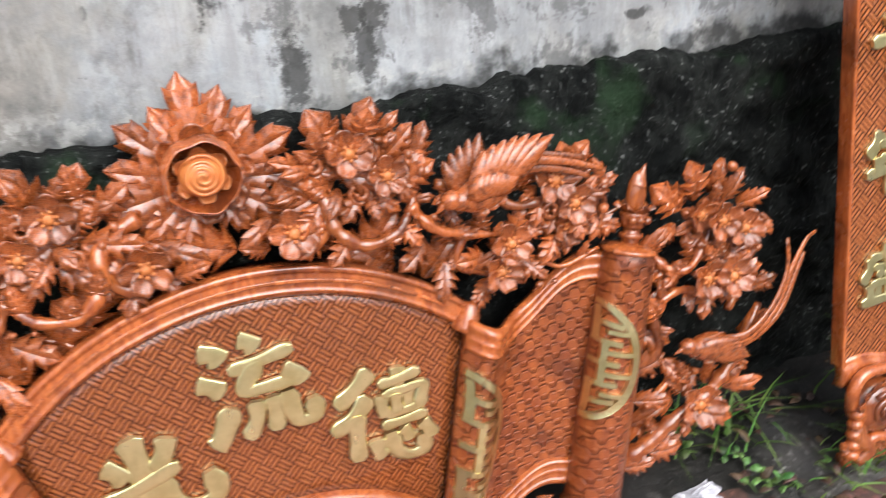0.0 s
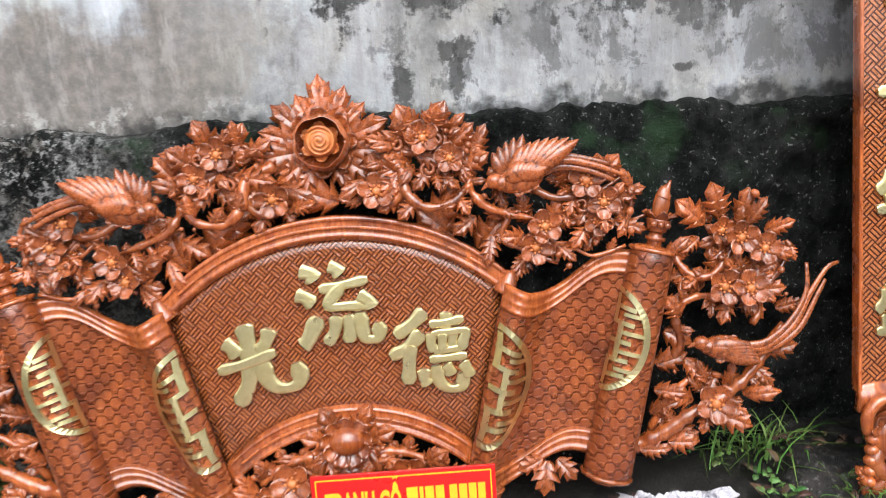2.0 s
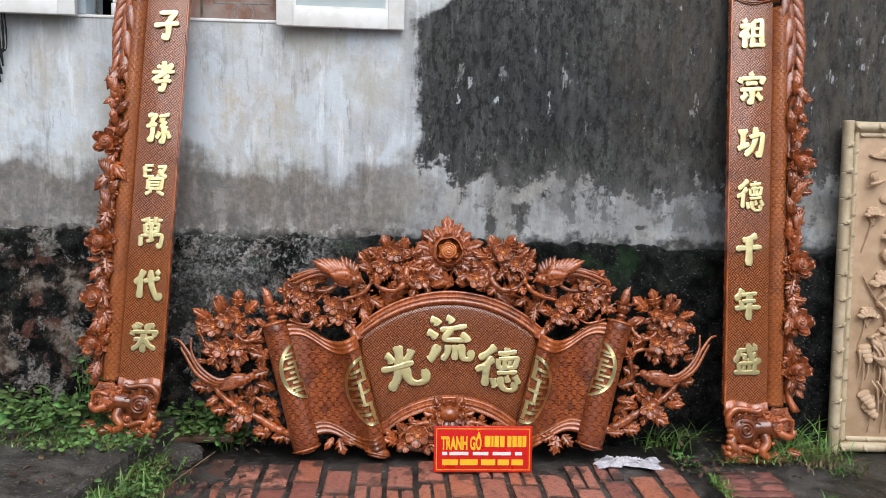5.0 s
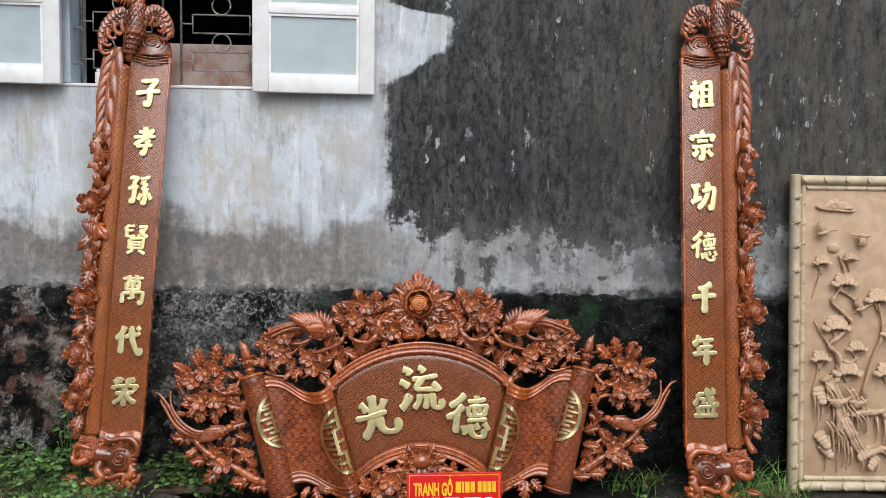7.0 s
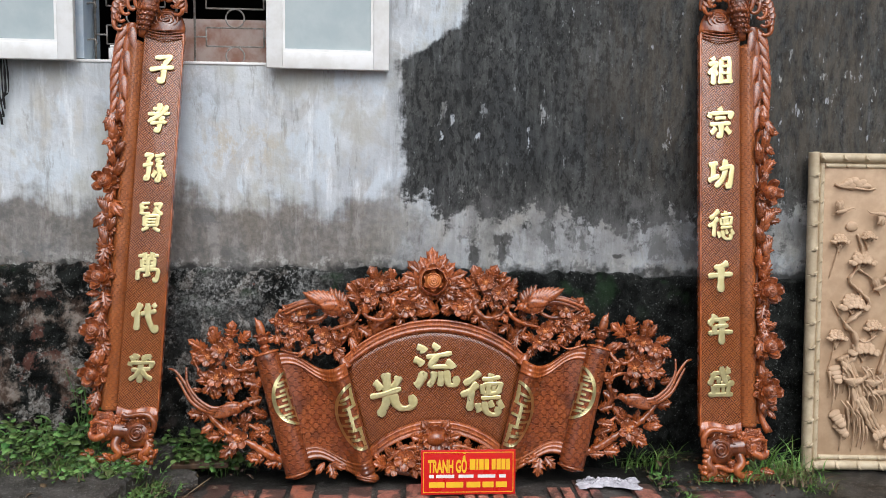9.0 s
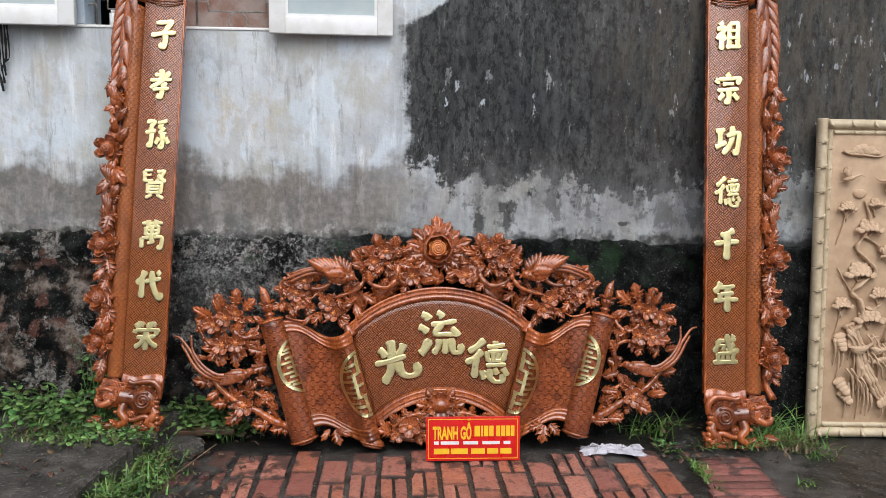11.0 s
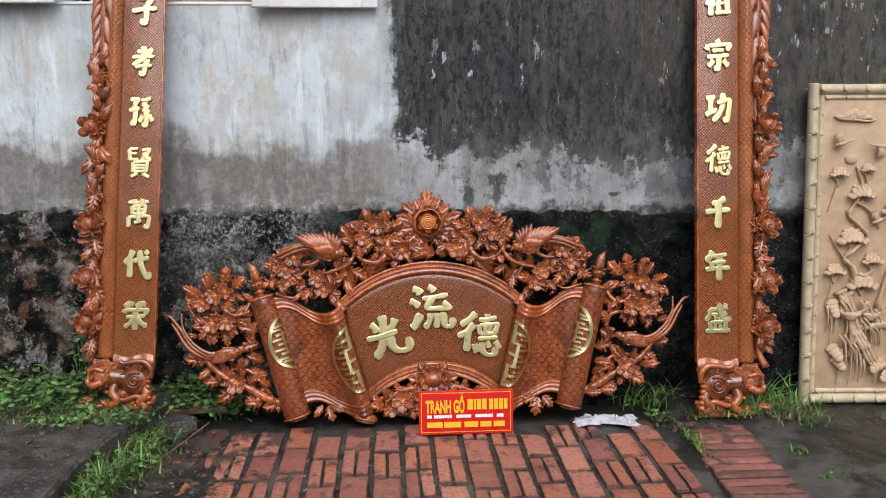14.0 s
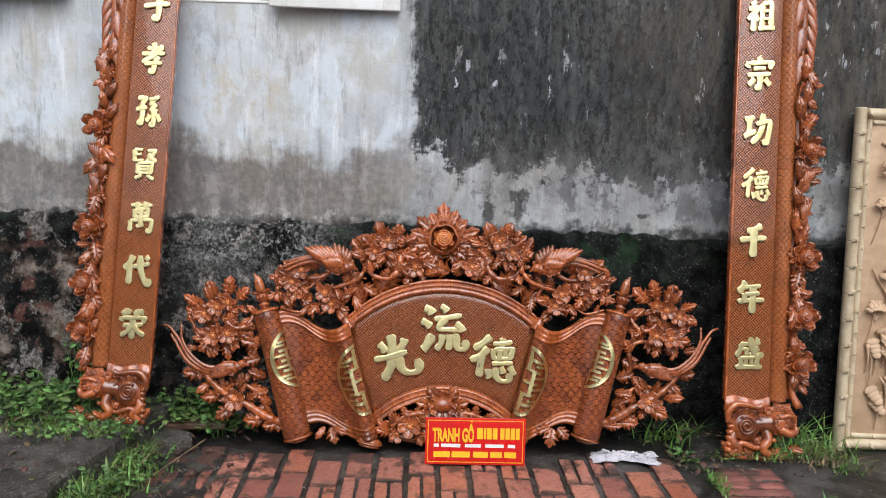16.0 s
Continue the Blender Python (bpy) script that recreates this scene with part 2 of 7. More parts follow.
    dark = m.mix(m.math("ADD", m.math("MULTIPLY", m.step(thin, 0.45, 0.72), 0.20), m.math("ADD", m.math("MULTIPLY", m.step(m.noise(1.0, 6, 0.8, m.scaled(70, 1, 38)), 0.46, 0.62), 0.36), m.math("MULTIPLY", m.step(m.noise(1.0, 7, 0.72, m.scaled(9, 1, 5)), 0.44, 0.62), 0.44))), (0.013, 0.014, 0.0135), (0.088, 0.091, 0.084))
    dark = m.mix(m.math("MULTIPLY", m.step(streak, 0.55, 0.8), 0.5), dark, (0.075, 0.076, 0.072))
    dark = m.mix(dry, dark, (0.30, 0.31, 0.31))
    dark = m.mix(m.math("MULTIPLY", m.step(m.noise(1.0, 8, 0.7, m.scaled(3.2, 1, 2.0), 0.4), 0.46, 0.62), 0.75), dark, (0.012, 0.013, 0.0125))
    dark = m.mix(m.math("MULTIPLY", m.step(m.noise(1.0, 8, 0.75, m.scaled(18, 1, 2.2)), 0.54, 0.66), 0.5), dark, (0.12, 0.125, 0.12))
    dark = m.mix(m.math("MULTIPLY", m.step(m.noise(1.0, 3, 0.6, m.scaled(95, 1, 70)), 0.66, 0.70), 0.6), dark, (0.26, 0.27, 0.26))
    dark = m.mix(m.math("MULTIPLY", m.step(m.noise(1.0, 6, 0.65, m.scaled(22, 1, 9)), 0.655, 0.68), 0.75), dark, (0.46, 0.49, 0.52))
    c = m.mix(m.math("MULTIPLY", mould, 0.96), c, dark)

    mott = m.math("MULTIPLY", m.step(m.noise(1.0, 8, 0.75, m.scaled(9, 1, 6), 0.3), 0.535, 0.60), m.math("MULTIPLY", m.step(x, -0.1, 0.2), m.step(z, 1.15, 1.0)))
    c = m.mix(m.math("MULTIPLY", mott, 0.7), c, (0.075, 0.075, 0.073))
    black = m.math("MULTIPLY", mould, m.step(m.noise(1.0, 8, 0.8, m.scaled(34, 1, 17)), 0.485, 0.56))
    c = m.mix(m.math("MULTIPLY", black, 0.82), c, (0.006, 0.0064, 0.006))
    lean = m.math("ADD", m.noise(1.0, 8, 0.66, m.scaled(15, 1, 6.5), 0.3), m.math("MULTIPLY", m.math("MULTIPLY", m.step(x, 0.6, 1.25), m.step(z, 1.7, 1.1)), 0.06))
    c = m.mix(m.math("MULTIPLY", m.math("MULTIPLY", mould, m.step(lean, 0.655, 0.69)), 0.8), c, (0.52, 0.56, 0.60))
    veil = m.math("MULTIPLY", mould, m.step(m.noise(1.0, 7, 0.7, m.scaled(7, 1, 1.3)), 0.52, 0.64))
    c = m.mix(m.math("MULTIPLY", veil, 0.22), c, (0.16, 0.17, 0.165))
    grey = m.math("MULTIPLY", m.math("MULTIPLY", mould, m.math("MULTIPLY", m.step(x, 0.35, 1.1), m.step(z, 0.95, 1.4))), m.math("MULTIPLY", m.step(m.noise(1.0, 8, 0.78, m.scaled(13, 1, 3.5)), 0.38, 0.62), 0.62))
    c = m.mix(grey, c, (0.115, 0.096, 0.071))
    low_band = m.math("MULTIPLY", m.step(x, -0.1, 0.2), m.math("MULTIPLY", m.step(z, 1.2, 1.05), m.step(m.noise(1.0, 6, 0.7, m.scaled(6, 1, 4)), 0.38, 0.6)))
    c = m.mix(m.math("MULTIPLY", low_band, 0.5), c, (0.17, 0.17, 0.165))
    # single mould spots
    def spot(cx, cz, rx, rz):
        dx = m.math("DIVIDE", m.math("SUBTRACT", x, cx), rx)
        dz = m.math("DIVIDE", m.math("SUBTRACT", z, cz), rz)
        d = m.math("ADD", m.math("MULTIPLY", dx, dx), m.math("MULTIPLY", dz, dz))
        return m.step(m.math("ADD", d, m.math("MULTIPLY_ADD", m.noise(45.0, 5, 0.75), 5.0, -2.5)), 1.5, 0.5)

    for s in ((0.262, 0.925, 0.022, 0.022), (0.296, 0.928, 0.022, 0.026), (0.28, 0.87, 0.018, 0.05), (0.165, 0.86, 0.022, 0.055), (0.76, 0.862, 0.022, 0.010)):
        c = m.mix(m.math("MULTIPLY", spot(*s), 0.85), c, (0.05, 0.05, 0.047))
    # black fringe where the plinth begins
    fr = m.math("ADD", z, m.math("MULTIPLY_ADD", m.noise(22.0, 4), 0.16, m.math("MULTIPLY", mid, 0.14)))
    c = m.mix(m.math("MULTIPLY", m.step(fr, 0.985, 0.93), 0.9), c, (0.028, 0.028, 0.026))
    spots = m.math("MULTIPLY", m.step(m.noise(34.0, 5, 0.7), 0.66, 0.70), m.step(z, 1.0, 0.85))
    c = m.mix(m.math("MULTIPLY", spots, 0.6), c, (0.04, 0.04, 0.04))
    m.base(c)
    m.rough(m.math("SUBTRACT", 0.9, m.math("MULTIPLY", mould, 0.25)))
    m.b.inputs["Specular IOR Level"].default_value = 0.25
    m.bump(m.math("ADD", fine, m.math("MULTIPLY", mid, 2.0)), 0.005, 0.6)
    return m.m


def mat_plinth():
    m = Mat("mouldy_cement_plinth", 0.6)
    x, _, z = m.xyz()
    big, mid, fine = m.noise(4.0, 8, 0.72), m.noise(14.0, 8, 0.75), m.noise(70.0, 5, 0.75)
    c = m.mix(m.step(mid, 0.40, 0.66), (0.004, 0.0045, 0.0042), (0.026, 0.028, 0.025))
    # bare grey cement; its paler top also carries wet sheen in the colour
    grey = m.math("MULTIPLY", m.step(m.math("ADD", big, m.math("MULTIPLY", fine, 0.3)), 0.585, 0.70), m.math("MULTIPLY", m.step(x, -1.2, -0.9), m.step(x, -0.25, -0.6)))
    c = m.mix(m.math("MULTIPLY", m.math("MULTIPLY", grey, m.math("MULTIPLY_ADD", m.step(z, 0.50, 0.70), 0.65, 0.30)), 0.95), c, m.mix(m.step(fine, 0.4, 0.7), (0.06, 0.059, 0.056), (0.33, 0.33, 0.31)))
    earth = m.math("MULTIPLY", m.step(m.noise(6.0, 8, 0.72), 0.49, 0.60), m.step(x, -1.0, -1.25))
    c = m.mix(m.math("MULTIPLY", earth, 0.85), c, m.mix(m.step(mid, 0.42, 0.58), (0.085, 0.055, 0.04), (0.30, 0.25, 0.21)))
    crust = m.noise(9.0, 9, 0.74, None, 0.5)
    c = m.mix(m.math("MULTIPLY", m.math("MULTIPLY", m.step(crust, 0.54, 0.57), m.step(x, -0.3, -0.8)), 0.7), c, m.mix(m.step(fine, 0.4, 0.6), (0.10, 0.085, 0.07), (0.40, 0.38, 0.35)))
    c = m.mix(m.math("MULTIPLY", m.math("MULTIPLY", m.step(m.noise(7.0, 9, 0.7), 0.56, 0.60), m.step(x, -1.0, -1.2)), 0.8), c, (0.13, 0.055, 0.04))
    c = m.mix(m.math("MULTIPLY", m.math("MULTIPLY", m.step(m.noise(55.0, 4, 0.7), 0.54, 0.62), m.math("MULTIPLY", m.step(x, -1.1, -0.9), m.math("MULTIPLY", m.step(z, 0.58, 0.72), m.step(x, -0.35, -0.6)))), 0.7), c, (0.50, 0.50, 0.48))
    # pale specks: lime grit plus wet glints painted into the colour
    speck = m.math("MULTIPLY", m.step(m.noise(120.0, 2), 0.62, 0.70), m.step(mid, 0.40, 0.58))
    c = m.mix(m.math("MULTIPLY", speck, 0.55), c, (0.30, 0.31, 0.29))
    moss = m.math("MULTIPLY", m.step(m.noise(8.0, 3), 0.55, 0.7), m.step(z, 0.55, 0.75))
    c = m.mix(m.math("MULTIPLY", moss, 0.7), c, (0.022, 0.045, 0.020))
    m.base(c)
    m.rough(m.math("MULTIPLY_ADD", mid, 0.5, 0.3))
    m.bump(m.math("ADD", fine, m.math("MULTIPLY", mid, 2.0)), 0.010, 0.9)
    m.b.inputs["Specular IOR Level"].default_value = 0.07
    return m.m


def mat_simple(name, c1, c2, scale, rough, bump=0.002, coat=0.0, vary=0.0, detail=5, metal=0.0, lo=0.35, hi=0.68):
    m = Mat(name, rough, metal, coat)
    n = m.noise(scale, detail, 0.6)
    c = m.mix(m.step(n, lo, hi), c1, c2)
    if vary:
        each = m.t.nodes.new("ShaderNodeNewGeometry").outputs["Random Per Island"]
        c = m.node("ShaderNodeHueSaturation", Hue=m.math("MULTIPLY_ADD", each, 0.05, 0.475), Value=m.math("MULTIPLY_ADD", each, vary, 1.0 - vary / 2), Color=c).outputs[0]
    m.base(c)
    m.rough(m.math("MULTIPLY_ADD", n, 0.3, max(rough - 0.15, 0.02)))
    if bump:
        m.bump(m.noise(scale * 4, 4), bump, 0.6)
    return m.m


def mat_brick(name="wet_red_brick", dark=(0.28, 0.10, 0.078), light=(0.55, 0.235, 0.165), mud=0.0, fire=0.5):
    """Brick with its own shade, scorched and grey blotches, pits, and mud creeping in from the joints."""
    m = Mat(name, 0.5)
    geo = m.t.nodes.new("ShaderNodeNewGeometry").outputs["Position"]
    mid, fine = m.noise(9.0, 6, 0.65, geo), m.noise(70.0, 5, 0.7, geo)
    gx, gy, _ = m.xyz(geo)
    each = m.rand()
    c = m.mix(each, dark, light)
    c = m.mix(m.math("MULTIPLY", m.step(m.math("FRACT", m.math("MULTIPLY", each, 7.3)), 0.72, 0.80), fire), c, (0.48, 0.15, 0.062))
    c = m.mix(m.step(fine, 0.42, 0.75), c, (0.185, 0.058, 0.042))
    c = m.mix(m.math("MULTIPLY", m.step(m.noise(16.0, 6, 0.7, geo), 0.50, 0.66), 0.5), c, (0.40, 0.20, 0.15))
    c = m.mix(m.math("MULTIPLY", m.step(m.noise(12.0, 7, 0.7, geo), 0.54, 0.64), 0.6), c, (0.13, 0.075, 0.06))
    lx, ly, _ = m.xyz(m.t.nodes["Texture Coordinate"].outputs["Generated"])
    rim = m.math("MAXIMUM", m.math("ABSOLUTE", m.math("MULTIPLY_ADD", lx, 2.0, -1.0)), m.math("ABSOLUTE", m.math("MULTIPLY_ADD", ly, 2.0, -1.0)))
    creep = m.step(m.math("ADD", rim, m.math("MULTIPLY_ADD", m.noise(28.0, 6, 0.7, geo), 0.9, -0.45)), 0.84, 1.02)
    c = m.mix(m.math("MULTIPLY", creep, 0.72), c, (0.062, 0.046, 0.038))
    dirt = m.math("ADD", mid, m.math("ADD", m.math("MULTIPLY", m.step(gx, -0.45, -1.0), 0.12), m.math("MULTIPLY_ADD", m.step(gy, -0.62, -0.25), 0.14, mud)))
    c = m.mix(m.math("MULTIPLY", m.step(dirt, 0.57, 0.68), 0.85), c, (0.045, 0.034, 0.029))
    pit = m.step(m.noise(40.0, 5, 0.65, geo), 0.64, 0.72)
    c = m.mix(m.math("MULTIPLY", pit, 0.6), c, (0.04, 0.022, 0.018))
    m.base(c)
    m.rough(m.math("MULTIPLY_ADD", mid, 0.6, 0.12))
    m.bump(m.math("SUBTRACT", fine, pit), 0.004, 0.8)
    return m.m


def mat_ground():
    m = Mat("wet_dark_earth_and_cement", 0.5)
    mid, fine = m.noise(7.0, 8, 0.72), m.noise(75.0, 5, 0.72)
    c = m.mix(m.step(mid, 0.40, 0.62), (0.008, 0.0072, 0.0066), (0.041, 0.036, 0.031))
    c = m.mix(m.math("MULTIPLY", m.step(m.noise(20.0, 8, 0.75), 0.54, 0.60), 0.6), c, (0.075, 0.070, 0.060))
    c = m.mix(m.math("MULTIPLY", m.step(fine, 0.57, 0.62), 0.7), c, (0.17, 0.165, 0.15))
    c = m.mix(m.math("MULTIPLY", m.step(m.noise(38.0, 3, 0.6), 0.66, 0.70), 0.8), c, (0.34, 0.33, 0.30))
    c = m.mix(m.math("MULTIPLY", m.step(m.noise(2.2, 7, 0.7), 0.47, 0.58), 0.55), c, (0.125, 0.114, 0.102))
    gx, gy, _ = m.xyz()
    # strip along the wall's foot: damp earth and shade, both painted dark
    soil_shade = m.step(m.math("ADD", gy, m.math("MULTIPLY_ADD", m.noise(9.0, 6, 0.7), 0.30, -0.15)), -0.30, -0.22)
    c = m.mix(m.math("MULTIPLY", soil_shade, 0.8), c, m.mix(m.step(fine, 0.45, 0.65), (0.006, 0.0055, 0.005), (0.022, 0.019, 0.015)))
    m.base(c)
    m.rough(m.math("MULTIPLY_ADD", mid, 0.7, 0.1))
    m.bump(fine, 0.006, 0.8)
    return m.m


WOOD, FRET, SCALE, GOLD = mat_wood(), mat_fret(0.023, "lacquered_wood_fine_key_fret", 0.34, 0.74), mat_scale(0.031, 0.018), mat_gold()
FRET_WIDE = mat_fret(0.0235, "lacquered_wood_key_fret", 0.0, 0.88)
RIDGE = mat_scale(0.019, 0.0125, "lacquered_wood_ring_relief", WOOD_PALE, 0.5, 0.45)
PLASTER, PLINTH, BRICK, GROUND = mat_plaster(), mat_plinth(), mat_brick(), mat_ground()
HEART = mat_simple("pale_carved_flower_heart", (0.62, 0.22, 0.06), (0.50, 0.14, 0.035), 40, 0.35, 0.001, 0.4)


def mat_concrete():
    m = Mat("dirty_grey_concrete", 0.6)
    big, mid, fine = m.noise(3.5, 8, 0.7), m.noise(13.0, 8, 0.72), m.noise(90.0, 4, 0.7)
    c = m.mix(m.step(mid, 0.4, 0.64), (0.030, 0.026, 0.021), (0.118, 0.106, 0.091))
    c = m.mix(m.math("MULTIPLY", m.step(big, 0.55, 0.66), 0.6), c, (0.17, 0.158, 0.138))
    c = m.mix(m.math("MULTIPLY", m.step(m.noise(6.0, 6, 0.7), 0.55, 0.64), 0.7), c, (0.035, 0.027, 0.018))
    c = m.mix(m.math("MULTIPLY", m.step(m.noise(26.0, 8, 0.75), 0.53, 0.57), 0.6), c, (0.022, 0.020, 0.017))
    c = m.mix(m.math("MULTIPLY", m.step(fine, 0.58, 0.64), 0.6), c, (0.30, 0.29, 0.27))
    m.base(c)
    m.rough(m.math("MULTIPLY_ADD", mid, 0.6, 0.25))
    m.bump(m.math("ADD", fine, m.math("MULTIPLY", mid, 2.0)), 0.008, 0.9)
    return m.m


CONCRETE = mat_concrete()
ORANGE = mat_simple("fresh_orange_brick", (0.44, 0.155, 0.06), (0.33, 0.10, 0.042), 18, 0.75, 0.003)
BARED = mat_simple("old_bared_brick", (0.30, 0.085, 0.06), (0.12, 0.07, 0.055), 30, 0.8, 0.004)
WHITE = mat_simple("aged_white_gloss_paint", (0.86, 0.86, 0.84), (0.76, 0.75, 0.71), 14, 0.35, 0.0006)
BLUE = mat_simple("pale_blue_window_paint", (0.42, 0.52, 0.62), (0.55, 0.62, 0.68), 12, 0.5, 0.001)
IRON = mat_simple("weathered_grey_iron", (0.30, 0.29, 0.27), (0.16, 0.13, 0.10), 60, 0.55, 0.001)
PINK = mat_simple("flaking_pinkish_board", (0.42, 0.33, 0.29), (0.26, 0.13, 0.09), 9, 0.7, 0.002)
# near-black colour stands in for the darkness of the room indoors
DARK = mat_simple("near_black_room_darkness", (0.012, 0.012, 0.012), (0.025, 0.024, 0.022), 4, 0.9)
RAW = mat_simple("raw_pale_timber", (0.44, 0.295, 0.175), (0.54, 0.375, 0.235), 14, 0.6, 0.001)
RAW_D = mat_simple("raw_pale_timber_carving", (0.48, 0.325, 0.20), (0.57, 0.40, 0.26), 25, 0.6, 0.001)
RED = mat_simple("glossy_red_sign_print", (0.62, 0.010, 0.008), (0.55, 0.008, 0.008), 8, 0.3, 0.0)
YELLOW = mat_simple("yellow_sign_print", (0.86, 0.52, 0.02), (0.80, 0.46, 0.02), 20, 0.35, 0.0)
PAPER = mat_simple("white_sign_print", (0.80, 0.78, 0.76), (0.74, 0.72, 0.70), 20, 0.4, 0.0)
CLOTH = mat_simple("soiled_white_plastic_cloth", (0.60, 0.58, 0.61), (0.38, 0.37, 0.40), 30, 0.45, 0.003)
GREEN = mat_simple("fresh_green_leaf", (0.034, 0.085, 0.017), (0.13, 0.21, 0.05), 18, 0.55, 0.001, 0.0, 1.1)
GRASS = mat_simple("grass_blade_green", (0.06, 0.14, 0.02), (0.19, 0.29, 0.07), 14, 0.5, 0.0, 0.0, 0.9)
DRY = mat_simple("dry_straw_and_leaf_litter", (0.22, 0.16, 0.09), (0.11, 0.075, 0.045), 20, 0.8, 0.002, 0.0, 0.5)
BLACK = mat_simple("dull_black_strand", (0.006, 0.006, 0.0065), (0.018, 0.017, 0.016), 60, 0.85, 0.003)
SMOKE = mat_simple("frosted_window_glass", (0.40, 0.47, 0.48), (0.47, 0.53, 0.53), 5, 0.22, 0.0015)
RAW_PALE = mat_simple("weathered_pale_timber", (0.60, 0.50, 0.34), (0.46, 0.36, 0.23), 16, 0.6, 0.001)
OLD_BRICK = mat_brick("old_mossy_maroon_brick", (0.12, 0.062, 0.057), (0.38, 0.15, 0.125), 0.03, 0.0)
LITTER = mat_simple("dead_brown_leaf", (0.10, 0.055, 0.03), (0.05, 0.03, 0.02), 20, 0.6, 0.001, 0.0, 0.5)


# ---- building helpers ----
def mesh_of(name, verts, faces, mat, smooth=True, crease=0):
    me = bpy.data.meshes.new(name)
    me.from_pydata([tuple(v) for v in verts], [], [tuple(f) for f in faces])
    me.materials.append(mat)
    if smooth:
        me.polygons.foreach_set("use_smooth", [True] * len(me.polygons))
    me.update()
    if crease:
        me.set_sharp_from_angle(angle=radians(crease))
    return me


def part(name, me, parent, m=None, label=""):
    ob = new(name, me)
    ob.parent = parent
    if m is not None:
        ob.matrix_basis = m
    return tagged(ob, label) if label else ob


def thing(name, m, label, category, group="", kind="", me=None):
    ob = new(name, me)
    ob.matrix_basis = m
    if me is None:
        ob.empty_display_size = 0.1
    return tagged(ob, label, category, group, kind)


class Shape:
    """Collects vertices and faces of one mesh."""

    def __init__(self):
        self.v, self.f = [], []

    def add(self, vf, m=None):
        v, f = vf
        o = len(self.v)
        self.v += [tuple(m @ Vector(p)) for p in v] if m is not None else [tuple(p) for p in v]
        self.f += [[i + o for i in q] for q in f]
        return self

    def mesh(self, name, mat, smooth=True):
        return mesh_of(name, self.v, self.f, mat, smooth)


def box(x0, x1, y0, y1, z0, z1, bev=0.0):
    """A box with chamfered edges."""
    bm = bmesh.new()
    bmesh.ops.create_cube(bm, size=1)
    for v in bm.verts:
        v.co = ((x0 + x1) / 2 + v.co.x * (x1 - x0), (y0 + y1) / 2 + v.co.y * (y1 - y0), (z0 + z1) / 2 + v.co.z * (z1 - z0))
    if bev:
        bmesh.ops.bevel(bm, geom=bm.edges[:], offset=bev, segments=2, affect="EDGES", profile=0.6)
    bm.verts.index_update()
    out = ([tuple(v.co) for v in bm.verts], [[v.index for v in f.verts] for f in bm.faces])
    bm.free()
    return out


def spline(pts, n):
    """Catmull-Rom through points, n samples a span."""
    p = [Vector(q) for q in pts]
    p = [2 * p[0] - p[1]] + p + [2 * p[-1] - p[-2]]
    out = []
    for i in range(1, len(p) - 2):
        for k in range(n):
            t = k / n
            a, b, c, d = p[i - 1], p[i], p[i + 1], p[i + 2]
            out.append(0.5 * ((2 * b) + (c - a) * t + (2 * a - 5 * b + 4 * c - d) * t * t + (3 * b - a - 3 * c + d) * t ** 3))
    return out + [p[-2]]


def sweep(pts, r0, r1=None, seg=8, n=4, flat=1.0, knots=0.0, seed=0, power=1.0):
    """A tube through points, with a radius that tapers; flat squeezes it in depth."""
    rnd = random.Random(seed)
    path = spline(pts, n)
    r1 = r0 if r1 is None else r1
    v, f = [], []
    N = len(path)
    for i, p in enumerate(path):
        d = (path[min(i + 1, N - 1)] - path[max(i - 1, 0)]).normalized()
        ref = Vector((0, 0, 1)) if abs(d.z) < 0.9 else Vector((1, 0, 0))
        a = d.cross(ref).normalized()
        b = a.cross(d).normalized()
        t = i / (N - 1)
        r = (r0 + (r1 - r0) * t) * (1 + knots * rnd.uniform(-1, 1))
        for k in range(seg):
            q = 2 * math.pi * k / seg
            c, s = math.cos(q), math.sin(q)
            v.append(p + a * (r * math.copysign(abs(c) ** power, c)) + b * (r * flat * math.copysign(abs(s) ** power, s)))
    for i in range(N - 1):
        for k in range(seg):
            k2 = (k + 1) % seg
            f.append([i * seg + k, i * seg + k2, (i + 1) * seg + k2, (i + 1) * seg + k])
    v += [path[0], path[-1]]
    for k in range(seg):
        k2 = (k + 1) % seg
        f.append([N * seg, k2, k])
        f.append([N * seg + 1, (N - 1) * seg + k, (N - 1) * seg + k2])
    return v, f


def ball(rx, ry, rz, seg=10, rings=7):
    v, f = [(0, 0, rz)], []
    for i in range(1, rings):
        a = math.pi * i / rings
        for k in range(seg):
            b = 2 * math.pi * k / seg
            v.append((rx * math.sin(a) * math.cos(b), ry * math.sin(a) * math.sin(b), rz * math.cos(a)))
    v.append((0, 0, -rz))
    for k in range(seg):
        k2 = (k + 1) % seg
        f.append([0, 1 + k, 1 + k2])
        for i in range(rings - 2):
            f.append([1 + i * seg + k, 1 + (i + 1) * seg + k, 1 + (i + 1) * seg + k2, 1 + i * seg + k2])
        f.append([len(v) - 1, 1 + (rings - 2) * seg + k2, 1 + (rings - 2) * seg + k])
    return v, f


